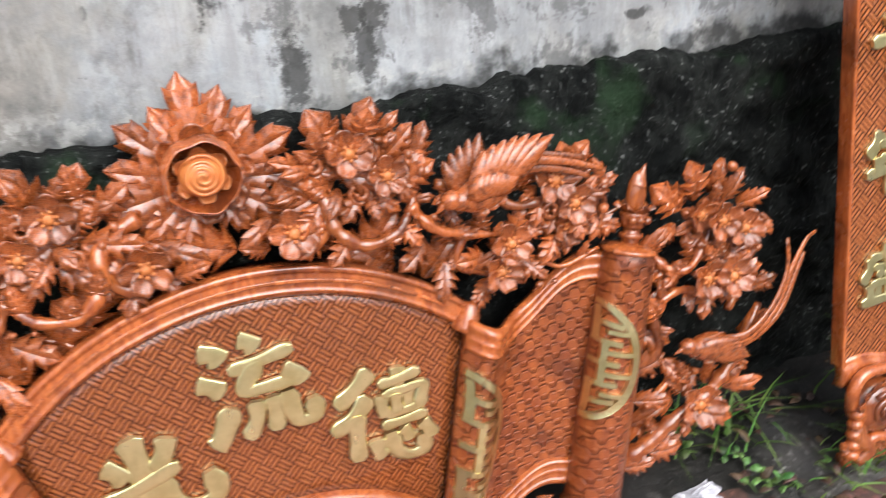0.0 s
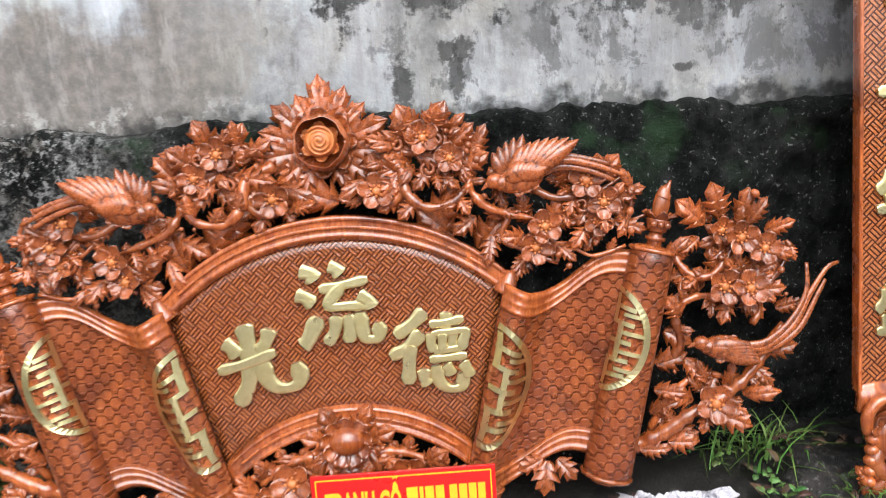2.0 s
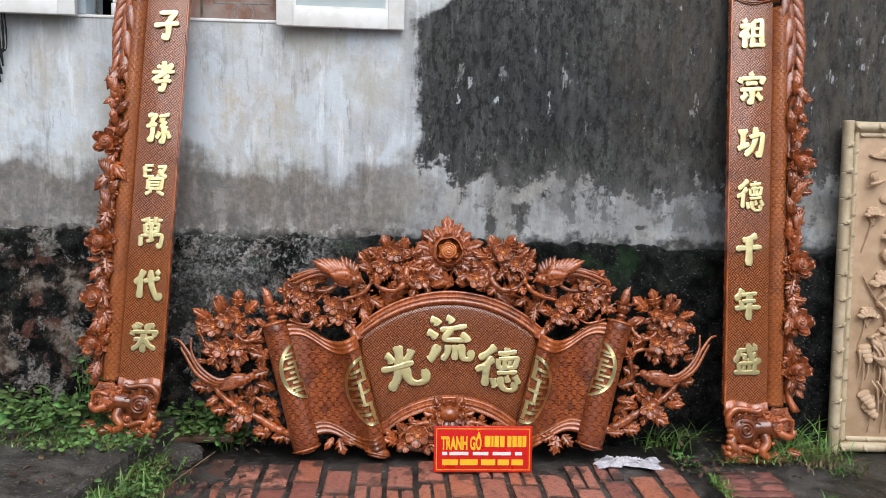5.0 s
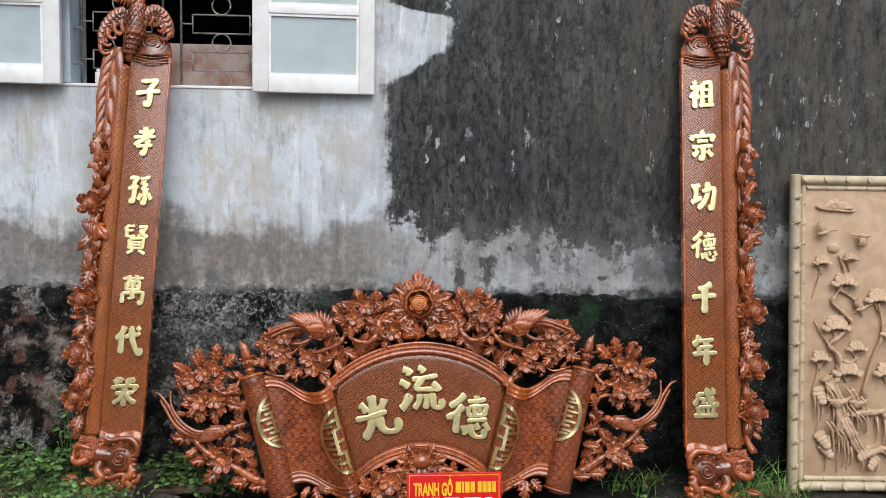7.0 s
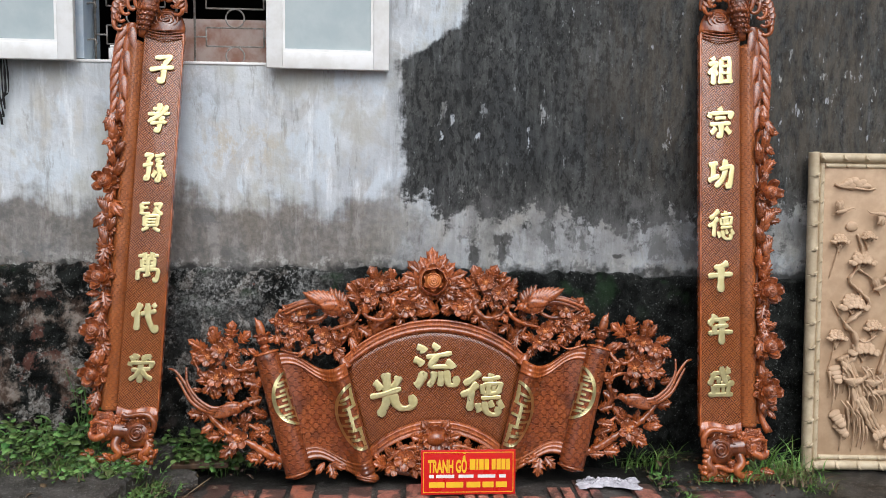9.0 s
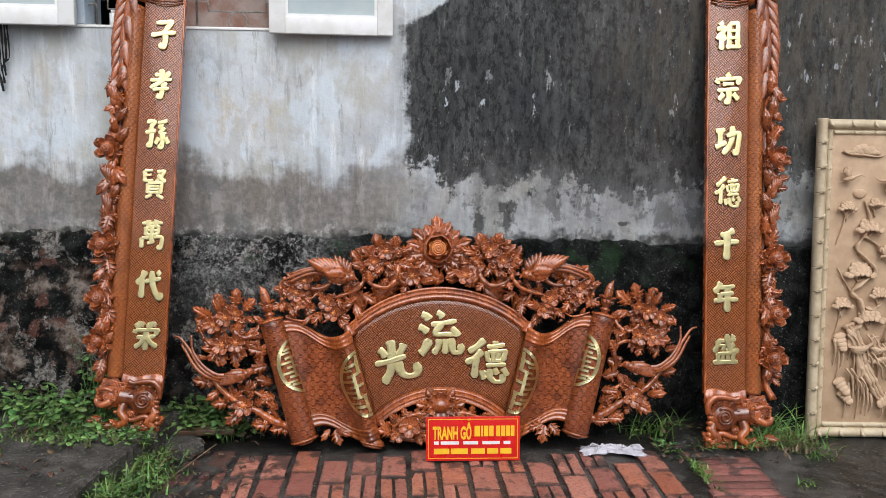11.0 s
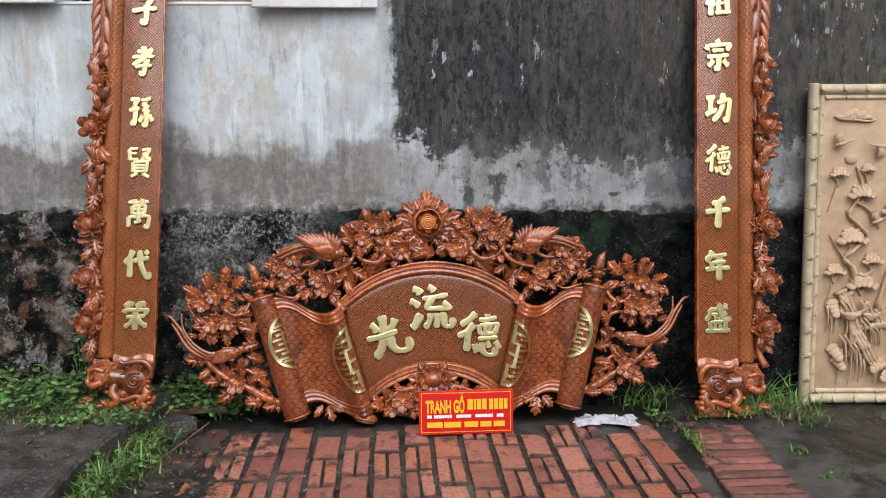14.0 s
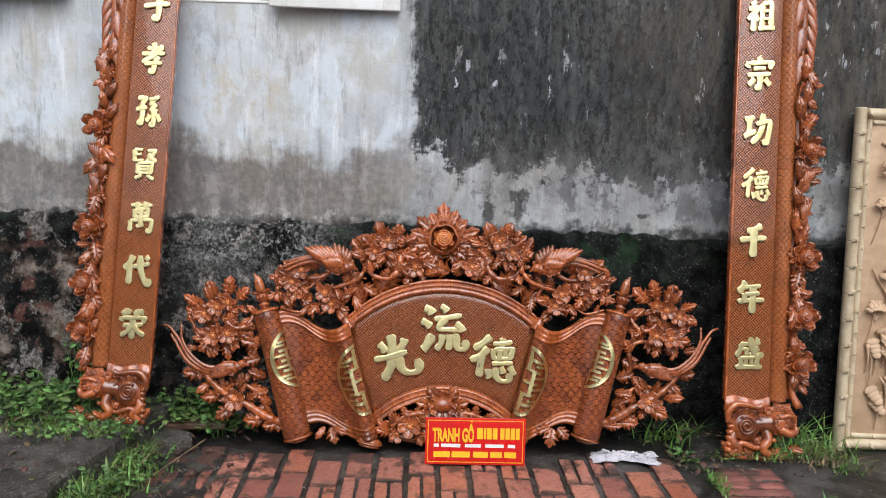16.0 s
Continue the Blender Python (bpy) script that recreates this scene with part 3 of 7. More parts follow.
def sheet(fn, nu, nv, thick=0.0):
    """A grid of points fn(s, t), s and t from 0 to 1; with a back in -z when thick."""
    v = [Vector(fn(i / nu, j / nv)) for j in range(nv + 1) for i in range(nu + 1)]
    w = nu + 1
    f = [[j * w + i, j * w + i + 1, (j + 1) * w + i + 1, (j + 1) * w + i] for j in range(nv) for i in range(nu)]
    if thick:
        o = len(v)
        v += [p + Vector((0, 0, -thick)) for p in v]
        f += [[o + q for q in reversed(g)] for g in f]
        rim = [i for i in range(w)] + [j * w + nu for j in range(1, nv + 1)] + [nv * w + i for i in range(nu - 1, -1, -1)] + [j * w for j in range(nv - 1, 0, -1)]
        for a, b in zip(rim, rim[1:] + rim[:1]):
            f.append([b, a, o + a, o + b])
    return v, f


def leaf_shape(width, lobes, depth, arch, thick=0.04, n=18, pleat=0.07):
    """A serrated leaf one long along +y, with a raised rib, forward-pointing teeth and pleats between them."""
    n = lobes * 6 if lobes > 1 else n

    def fn(s, t):
        e = abs(2 * s - 1)
        saw = (t * lobes) % 1.0
        last = t > 1 - 1 / lobes - 1e-6
        prof = math.sin(math.pi * min(1.0, t * 0.965 + 0.03) ** 0.62) ** 0.85
        w = width * prof * (1.0 if last else 1 - depth * (1 - saw))
        y = t + (0 if last else e * e * saw * 0.55 / lobes)
        z = arch * math.sin(math.pi * t * 0.9) + 0.13 * math.sin(math.pi * min(1.0, e * 1.05)) * width - 0.10 * e * width + pleat * e * ((0.3 if last else saw) - 0.5)
        return (2 * s - 1) * w, y, z
    return sheet(fn, 8, n, thick)


def petal_shape(width, cup, thick=0.08):
    def fn(s, t):
        e = 2 * s - 1
        w = width * math.sqrt(max(0.02, 1 - (2 * (t * 0.93 + 0.06) - 1.1) ** 2 / 1.25))
        return e * w, t * (1 - 0.12 * e * e), cup * t * t + 0.22 * e * e * t - 0.05 * math.cos(3 * e) * t
    return sheet(fn, 4, 6, thick)


def at(x, y, z=0.0, turn=0.0, size=1.0, tip=0.0, flip=False, depth=None):
    """A carving's pose in its board: turned about the board's normal, then tipped out of it."""
    d = size if depth is None else depth
    return pose(x, y, z, 0, 0, turn) @ pose(0, 0, 0, tip) @ Matrix.Diagonal((-size if flip else size, size, d, 1))


LEAVES = [mesh_of("leaf", *leaf_shape(0.38, 5, 0.5, 0.12, 0.04, 18, 0.09), WOOD, True, 34), mesh_of("leaf", *leaf_shape(0.50, 4, 0.56, 0.14, 0.04, 18, 0.10), WOOD, True, 34),
          mesh_of("leaf", *leaf_shape(0.30, 3, 0.42, 0.20), WOOD, True, 34)]
PETAL = mesh_of("petal", *petal_shape(0.5, 0.35), WOOD)
CORE = Shape().add(ball(0.26, 0.26, 0.2, 9, 5))
for k in range(7):
    a = 2 * math.pi * k / 7
    CORE.add(ball(0.09, 0.09, 0.09, 6, 4), pose(0.3 * math.cos(a), 0.3 * math.sin(a), 0.12))
CORE = CORE.mesh("blossom", HEART)
BUD = Shape().add(ball(0.5, 0.6, 0.5, 9, 7)).add(sweep([(0, -0.5, 0), (0.05, -1.1, -0.1)], 0.14, 0.10, 6)).mesh("bud", WOOD)


def blossom(parent, x, y, z, r, turn=0.0, tip=0.0, petals=5):
    """A five-petalled flower with its heart; r is its radius."""
    heart = part("blossom", CORE, parent, at(x, y, z, turn, r, tip), "carved blossom with a pale studded heart")
    for k in range(petals):
        part("petal", PETAL, heart, pose(0, 0, -0.05, 0, 0, 360 / petals * k) @ pose(0, 0.16, 0) @ Matrix.Scale(0.86, 4))
    return heart


def leaf(parent, x, y, z, length, turn, kind=0, tip=0.0):
    return part("leaf", LEAVES[kind], parent, at(x, y, z, turn, length, tip))


def spiral(turns, r0, r1, thick, n=14, z=0.0):
    """A flat coil."""
    pts = []
    N = int(turns * n)
    for i in range(N + 1):
        q = 2 * math.pi * i / n
        r = r0 + (r1 - r0) * i / N
        pts.append((r * math.cos(q), r * math.sin(q), z * (1 - i / N)))
    return sweep(pts, thick, thick, 6, 1)


ROSE = Shape().add(ball(0.55, 0.55, 0.5, 12, 8)).add(spiral(2.3, 0.06, 0.42, 0.06, 12, 0.28), pose(0, 0, 0.3)).mesh("rose", WOOD)
ROSE_PETALS = [mesh_of("petal", *petal_shape(0.55, c), WOOD) for c in (0.75, 0.5)]


def rose(parent, m):
    """A round half-open rose: a wound bulb wrapped in overlapping petals."""
    bulb = part("rose", ROSE, parent, m, "carved half-open rose")
    for ring, (num, r, size) in enumerate(((4, 0.22, 0.62), (5, 0.36, 0.72))):
        for k in range(num):
            part("petal", ROSE_PETALS[ring], bulb, pose(0, 0, -0.05 - 0.16 * ring, 0, 0, 360 / num * (k + 0.5 * ring)) @ pose(0, r, 0) @ Matrix.Scale(size, 4))


def feather_shape(curl=0.0, width=0.16):
    def fn(s, t):
        e = 2 * s - 1
        w = width * 1.25 * (math.sin(math.pi * min(1.0, 0.06 + t * 0.94) ** 0.65) ** 0.6)
        return e * w + curl * t * t, t, 0.10 * math.sin(math.pi * t) + 0.05 * (1 - abs(e)) - 0.05 * e * e
    return sheet(fn, 4, 10, 0.05)


FEATHER = feather_shape()
QUILL = mesh_of("feather", *feather_shape(0.12, 0.13), WOOD)


def bird(parent, m, tail_pts, label, raised=True):
    """A carved bird looking along -x: body, head with beak, raised feathered wing, and long tail plumes."""
    body = Shape().add(ball(0.5, 0.3, 0.28, 14, 10), pose(0, 0, 0.1, 0, 0, -12))
    body.add(ball(0.19, 0.17, 0.17, 10, 8), pose(-0.52, 0.2, 0.14)).add(sweep([(-0.35, 0.08, 0.12), (-0.5, 0.17, 0.14)], 0.2, 0.15, 8))
    body.add(sweep([(-0.66, 0.2, 0.15), (-0.84, 0.14, 0.14)], 0.07, 0.015, 6)).add(ball(0.035, 0.035, 0.03, 6, 4), pose(-0.57, 0.24, 0.29))
    for i in range(3):
        for k in range(5):
            body.add(petal_shape(0.5, 0.1), pose(-0.25 + 0.18 * i, -0.2 + 0.1 * k, 0.30 - 0.05 * abs(k - 2), 0, 0, -100) @ Matrix.Scale(0.2, 4))
    b = part("bird", body.mesh("bird", WOOD), parent, m, label)
    wing = Shape()
    for k in range(6 if not raised else 0):
        wing.add(FEATHER, pose(-0.28 + 0.05 * k, 0.12 - 0.05 * k, 0.30, 0, 0, -96 - 3 * k) @ Matrix.Diagonal((0.8, 0.85, 0.6, 1)))
    for k in range(7 if raised else 0):
        wing.add(FEATHER, pose(-0.15 + 0.06 * k, 0.05, 0.26 + 0.015 * k, 0, 0, -38 - 7 * k) @ Matrix.Diagonal((0.95, 0.75 + 0.08 * k, 0.8, 1)))
    for k in range(7 if raised else 0):
        wing.add(FEATHER, pose(-0.22 + 0.06 * k, 0.02, 0.36, 0, 0, -42 - 8 * k) @ Matrix.Diagonal((0.9, 0.5, 0.8, 1)))
    part("wing", wing.mesh("wing", WOOD), b)
    back = Shape()
    for k in range(5 if raised else 0):
        back.add(FEATHER, pose(-0.3 + 0.06 * k, 0.15, 0.0, 0, 0, 0 - 9 * k) @ Matrix.Diagonal((0.8, 0.62 + 0.06 * k, 0.7, 1)))
    if raised:
        part("wing", back.mesh("wing", WOOD), b)
    for pts in tail_pts:
        part("tail_plume", mesh_of("tail_plume", *sweep(pts, 0.11, 0.045, 8, 5, 0.5), WOOD), b)
    return b


def lettering(body, size, depth, mat, fat=0.0, name="character"):
    """A word in the built-in font as a solid mesh, centred, facing +z."""
    cu = bpy.data.curves.new("lettering", "FONT")
    cu.body, cu.size, cu.extrude, cu.offset, cu.align_x, cu.align_y = body, size, depth / 2, fat, "CENTER", "CENTER"
    cu.bevel_depth, cu.bevel_resolution = depth * 0.08, 1
    cu.resolution_u = 4
    ob = bpy.data.objects.new("lettering", cu)
    scene.collection.objects.link(ob)
    me = bpy.data.meshes.new_from_object(ob.evaluated_get(bpy.context.evaluated_depsgraph_get()))
    bpy.data.objects.remove(ob)
    me.name = name
    me.materials.clear()
    me.materials.append(mat)
    xs, ys = [v.co.x for v in me.vertices], [v.co.y for v in me.vertices]
    if xs:
        me.transform(Matrix.Translation((-(min(xs) + max(xs)) / 2, -(min(ys) + max(ys)) / 2, 0)))
    return me


def brush(strokes, size, parent, m, label):
    """A character written with a broad brush, each stroke a flat raised piece that swells at its ends. Stroke: width, then x, y pairs in hundredths."""
    whole = None
    for i, (w, *xy) in enumerate(strokes):
        pts = spline([(xy[k] * 0.01, xy[k + 1] * 0.01, 0.0) for k in range(0, len(xy), 2)], 6)
        n, seg = len(pts), 12
        v, f = [], []
        for k, p in enumerate(pts):
            t = k / (n - 1)
            d = (pts[min(k + 1, n - 1)] - pts[max(k - 1, 0)]).normalized()
            side = Vector((-d.y, d.x, 0))
            swell = 0.86 + 0.40 * abs(2 * t - 1) ** 2 if t < 0.88 else 1.09 - 4.2 * (t - 0.88)
            swell *= (0.5 + 0.5 * min(1.0, t / 0.10)) * (0.80 + 0.42 * abs(d.y))
            for q in range(seg):
                a = 2 * math.pi * (q + 0.5) / seg
                cx, cz = math.cos(a), math.sin(a)
                v.append(p + side * (w * 0.0128 * swell * math.copysign(abs(cx) ** 0.45, cx)) + Vector((0, 0, 0.034 * math.copysign(abs(cz) ** 0.3, cz) + 0.005 * (i % 4))))
        for k in range(n - 1):
            for q in range(seg):
                r = (q + 1) % seg
                f.append([k * seg + r, k * seg + q, (k + 1) * seg + q, (k + 1) * seg + r])
        f += [list(range(seg)), [(n - 1) * seg + q for q in range(seg - 1, -1, -1)]]
        me = mesh_of("stroke", [q * size for q in v], f, GOLD, False)
        if whole is None:
            whole = part("character", me, parent, m, label)
        else:
            part("stroke", me, whole)
    return whole


GUANG = ((7.5, -9, 48, -7, 26, -8, 2), (6.5, -36, 30, -28, 22, -22, 10), (6.5, 22, 38, 16, 24, 5, 10), (6.5, -48, -4, -15, 0, 25, 9), (7.5, -8, 2, -14, -25, -30, -50), (7, 6, 3, 9, -22, 22, -36, 42, -36, 50, -26, 47, -8))
LIU = ((7.5, -42, 46, -30, 42, -24, 33), (7, -49, 18, -38, 13, -28, 4), (7.5, -46, -46, -38, -38, -24, -12), (6.5, -6, 50, 2, 46, 8, 38), (6, -20, 22, 8, 25, 40, 30), (6, 8, 24, -6, 10, -8, 0, 14, -1, 36, -2), (6.5, 27, 12, 38, 4, 42, -6),
       (5.5, -2, -12, -5, -30, -16, -46), (5.5, 13, -12, 13, -28, 11, -46), (6, 27, -10, 28, -28, 32, -42, 44, -44, 49, -36, 48, -24))
DE = ((6.5, -6, 50, -22, 34, -42, 20), (6.5, -10, 24, -26, 6, -48, -6), (6, -24, 8, -25, -16, -26, -40), (5, 0, 34, 20, 36, 42, 41), (5, 21, 48, 20, 38, 18, 28), (4.6, 3, 22, 2, 10, 6, 0), (4.6, 3, 22, 24, 24, 44, 26, 42, 14, 39, 2), (4.2, 16, 22, 16, 12, 17, 2), (4.2, 29, 23, 28, 12, 28, 2),
      (4.6, 5, 0, 22, 2, 40, 4), (5, 0, -10, 22, -8, 46, -5), (5.5, -7, -22, -6, -34, -2, -42), (5.5, 8, -18, 11, -36, 22, -46, 36, -46, 41, -40, 39, -28), (5, 20, -16, 24, -22, 27, -30), (5.5, 40, -14, 46, -22, 50, -32))

ZI = ((8, -30, 38, 8, 42, 30, 44, 18, 26, 4, 14), (8.5, 4, 16, 8, -18, 2, -46, -16, -36), (8, -48, -6, 0, 2, 48, 6))
XIAO = ((7, -24, 30, 4, 32, 26, 34), (7.5, 2, 50, 2, 30, 0, 14), (7, -42, 10, 0, 14, 44, 16), (7, 36, 42, 6, 10, -40, -16), (6, -14, -2, 6, 0, 20, 0, 10, -10, 4, -14), (7.5, 4, -12, 6, -32, 0, -48, -14, -40), (7, -30, -22, 0, -18, 34, -16))
SUN = ((7, -44, 38, -26, 42, -14, 40, -24, 26, -28, 20), (7.5, -28, 22, -24, -10, -28, -44, -40, -34), (7, -48, 2, -26, 6, -8, 10), (6.5, 36, 46, 14, 40, -2, 38), (6, 22, 38, 6, 22, 24, 18, 8, 4, 34, 2), (7.5, 18, 2, 20, -24, 16, -48, 6, -38), (6.5, 6, -14, -2, -28, -8, -36), (6.5, 30, -12, 38, -24, 44, -34))
XIAN = ((6, -42, 44, -40, 20, -40, 6), (5.5, -42, 44, -24, 45, -10, 46), (5, -38, 28, -24, 29, -14, 30), (5.5, -40, 8, -24, 9, -6, 10), (6, 6, 42, 24, 44, 34, 44, 22, 22, 2, 8), (6.5, 10, 32, 24, 18, 42, 8), (6, -26, 0, -26, -20, -26, -34), (6, -26, 0, 0, 2, 26, 2, 25, -18, 24, -34),
        (5, -22, -11, 0, -10, 22, -10), (5, -22, -21, 0, -20, 22, -20), (5.5, -24, -32, 0, -31, 24, -31), (6, -10, -36, -20, -44, -34, -50), (6, 10, -36, 22, -44, 36, -50))
WAN = ((6, -40, 36, 0, 38, 40, 40), (6.5, -16, 48, -15, 40, -14, 28), (6.5, 16, 50, 14, 40, 12, 30), (6, -24, 24, -24, 10, -22, -4), (6, -24, 24, 0, 26, 24, 26, 23, 10, 20, -2), (5, -20, 12, 0, 12, 20, 13), (5.5, -22, -2, 0, -1, 20, 0), (6, 0, 24, 0, 0, 0, -30),
       (6.5, -38, -14, -38, -30, -38, -48), (6.5, -38, -14, 0, -11, 38, -10, 40, -30, 34, -48, 22, -40), (5.5, -16, -32, 0, -30, 12, -24))
DAI = ((8.5, -16, 46, -28, 22, -48, 2), (8.5, -28, 18, -27, -12, -28, -46), (7.5, -14, 10, 12, 16, 46, 22), (8, 10, 48, 14, 6, 26, -24, 38, -44, 46, -44, 48, -26), (7, 30, 46, 36, 40, 42, 34))
RONG = ((6.5, -24, 48, -26, 34, -38, 22), (5.5, -42, 40, -38, 34, -36, 30), (5.5, -10, 44, -14, 36, -18, 30), (6.5, 20, 48, 20, 36, 6, 22), (5.5, 2, 40, 6, 36, 8, 30), (5.5, 38, 44, 32, 38, 30, 30), (7, -44, 6, -42, 12, -40, 18), (7, -40, 16, 0, 18, 44, 20, 42, 12, 36, 4),
        (7, -36, -8, 0, -5, 38, -2), (8, 0, 12, 0, -20, -2, -50), (7, -4, -8, -20, -28, -42, -42), (7.5, 4, -8, 22, -26, 46, -38))
ZU = ((8, -32, 48, -28, 42, -22, 36), (7.5, -46, 22, -30, 26, -12, 28, -26, 8, -48, -10), (8, -28, 8, -28, -20, -28, -46), (6.5, -22, 2, -16, -6, -10, -12), (7, 4, 42, 4, 0, 2, -34), (7, 4, 42, 20, 44, 36, 44, 36, 4, 36, -34), (5.5, 6, 18, 20, 19, 34, 20), (5.5, 6, -6, 20, -5, 34, -5), (8, -10, -36, 20, -34, 50, -32))
ZONG = ((8, -4, 50, 0, 44, 4, 36), (8, -44, 14, -40, 24, -38, 32), (7.5, -40, 28, 0, 31, 44, 34, 42, 24, 34, 14), (7, -22, 11, 0, 14, 22, 15), (7.5, -42, -9, 0, -5, 42, -2), (8, 2, -4, 4, -26, 0, -48, -14, -40), (7.5, -18, -18, -26, -30, -38, -40), (7.5, 20, -18, 30, -28, 40, -38))
GONG = ((8, -46, 28, -28, 32, -10, 34), (8, -28, 32, -28, 6, -28, -18), (8, -48, -26, -28, -18, -4, -8), (7.5, -4, 14, 20, 20, 44, 24, 42, -10, 34, -44, 20, -34), (8, 20, 48, 18, 6, 4, -24, -20, -46))
QIAN = ((9, 30, 48, 6, 36, -24, 30), (9, -48, 2, 0, 7, 48, 10), (10, 2, 34, 2, -10, 0, -50))
NIAN = ((8.5, -20, 48, -30, 30, -46, 14), (7, -24, 30, 4, 33, 34, 36), (7, -22, 8, 4, 11, 30, 13), (7.5, -24, 12, -24, 0, -22, -12), (8, -48, -14, 0, -10, 48, -8), (9, 6, 34, 6, -8, 4, -50))
SHENG = ((7, -30, 28, 4, 30, 40, 34), (7, -28, 28, -32, 10, -46, -10), (5.5, -24, 12, -12, 13, -6, 12, -8, 2, -14, -4), (7.5, 4, 50, 10, 20, 24, -4, 40, -6, 42, 6), (6.5, 34, 20, 22, 8, 4, -8), (6, 22, 46, 30, 42, 34, 38), (6.5, -30, -14, -29, -26, -28, -40), (6, -30, -14, 0, -13, 30, -12, 29, -26, 28, -40),
         (5.5, -10, -14, -10, -26, -10, -40), (5.5, 10, -14, 10, -26, 10, -40), (8, -48, -43, 0, -42, 48, -40))


# ---- the wall with its window, and the ground ----
OX0, OX1, OZ0, OZ1, DEEP = -1.41, -0.605, 1.615, 2.72, 0.26
wall = Shape()
for a, b, c, d in ((-4.0, OX0, 0.0, 3.4), (OX1, 4.5, 0.0, 3.4), (OX0, OX1, 0.0, OZ0), (OX0, OX1, OZ1, 3.4)):
    wall.add(box(a, b, 0.0, DEEP, c, d))
thing("wall_back", pose(0, 0, 0), "streaked grey lime-plastered wall with black mould", "wall", "", "structure", wall.mesh("wall_back", PLASTER, False))


def plinth_point(s, t):
    x = -4.0 + 8.5 * s
    top = 0.785 + 0.02 * math.sin(x * 1.3 + 2.0) + (0.03 if x < -1.35 else 0) + 0.022 * noise.noise((x * 6, 3, 0)) + 0.012 * noise.noise((x * 21, 9, 0)) + 0.009 * noise.noise((x * 63, 4, 0))
    z = -0.05 + (top + 0.05) * min(1.0, t * 1.08)
    lump = 0.026 * noise.fractal((x * 3.2, z * 4.2, 1.7), 0.55, 2.2, 6) + 0.010 * noise.noise((x * 30, z * 34, 5)) * (1.4 if x < -0.3 else 0.7)
    y = -0.04 + lump - 0.02 * (1 - z)
    if t > 0.92:
        y = y * (1 - t) / 0.08 + 0.004
    return x, y, z


plinth = sheet(plinth_point, 1000, 64)
thing("wall_plinth", pose(0, 0, 0), "rough black mouldy cement plinth along the wall", "wall base", "", "structure", mesh_of("wall_plinth", *plinth, PLINTH))
bared = Shape().add(box(-0.095, 0.095, -0.012, 0.05, -0.024, 0.022, 0.007))
bared.v = [(x + 0.012 * noise.noise((x * 30, z * 40, 1)), y, z + 0.008 * noise.noise((x * 40, z * 30, 6))) for x, y, z in bared.v]
thing("exposed_brick", pose(-0.64, -0.024, 0.728, 0, 0, 2), "red brick bared in the crumbling plinth", "brick", "", "structure", bared.mesh("exposed_brick", BARED, False))


far = mesh_of("ground", [(-80, -80, -0.03), (80, -80, -0.03), (80, 80, -0.03), (-80, 80, -0.03)], [[0, 1, 2, 3]], GROUND)
thing("ground", pose(0, 0, 0), "dark wet earth and cement yard", "ground", "", "structure", far)


def yard_point(s, t):
    x, y = -3.2 + 6.6 * s, -3.2 + 3.22 * t
    z = -0.010 + 0.010 * noise.fractal((x * 4, y * 4, 0), 0.7, 2.1, 4)
    if x > 0.93:
        z += 0.012
    rise = max(0.0, min(1.0, (y + 0.40) / 0.18)) * max(0.0, min(1.0, (x - 0.90) / 0.08)) * max(0.0, min(1.0, (1.42 - x) / 0.08))
    z += 0.045 * rise * (1 + 0.4 * noise.noise((x * 12, y * 12, 2)))
    edge = min(s, 1 - s, t * 1.0) / 0.02
    return x, y, z if edge > 1 else z * edge - 0.035 * (1 - edge)


thing("yard_mud", pose(0, 0, 0), "uneven wet mud and cement round the bricks", "ground", "", "structure", mesh_of("yard_mud", *sheet(yard_point, 330, 160), GROUND))


def slab():
    """The raised, broken concrete slab beside the bricks."""
    edge = [(-1.00, 0.02), (-1.03, -0.20), (-1.06, -0.37), (-1.11, -0.55), (-1.155, -0.80), (-1.16, -1.11), (-1.29, -1.155), (-3.4, -1.22), (-3.4, 0.02)]
    line = []
    for (ax, ay), (bx, by) in zip(edge[:-2], edge[1:-1]):
        for k in range(12):
            t = k / 12
            line.append((ax + (bx - ax) * t + 0.012 * noise.noise((ax * 9 + t * 7, ay * 9 + t * 9, 0)), ay + (by - ay) * t + 0.012 * noise.noise((t * 8, ay * 11, 4))))
    line += edge[-2:]
    v = [(x, y, 0.118 + 0.004 * noise.noise((x * 20, y * 20, 1))) for x, y in line] + [(x * 1.0 + 0.008, y - 0.004, 0.106) for x, y in line] + [(x, y, -0.05) for x, y in line]
    n = len(line)
    f = [list(range(n))[::-1]]
    for i in range(n):
        j = (i + 1) % n
        f += [[i, j, n + j, n + i], [n + i, n + j, 2 * n + j, 2 * n + i]]
    return mesh_of("concrete_slab", v, f, CONCRETE, False)


thing("concrete_slab", pose(0, 0, 0), "raised dirty concrete slab with a broken edge", "concrete slab", "", "structure", slab())
# unseen wall added behind the camera; it cuts low sky light and reflections
thing("wall_opposite", pose(0, 0, 0), "plain unseen wall added to cut low light and reflections", "wall", "", "structure", mesh_of("wall_opposite", *box(-9, 9, -7.3, -7.0, -0.05, 1.7), CONCRETE, False))
# plain box behind the bars; its darkness comes from the wall colour
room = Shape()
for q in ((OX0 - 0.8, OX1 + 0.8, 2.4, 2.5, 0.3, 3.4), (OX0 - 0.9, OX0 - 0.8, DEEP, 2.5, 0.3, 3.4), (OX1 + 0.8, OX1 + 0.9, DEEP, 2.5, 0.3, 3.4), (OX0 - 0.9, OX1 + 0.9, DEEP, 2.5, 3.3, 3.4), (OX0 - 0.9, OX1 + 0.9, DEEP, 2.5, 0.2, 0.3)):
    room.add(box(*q))
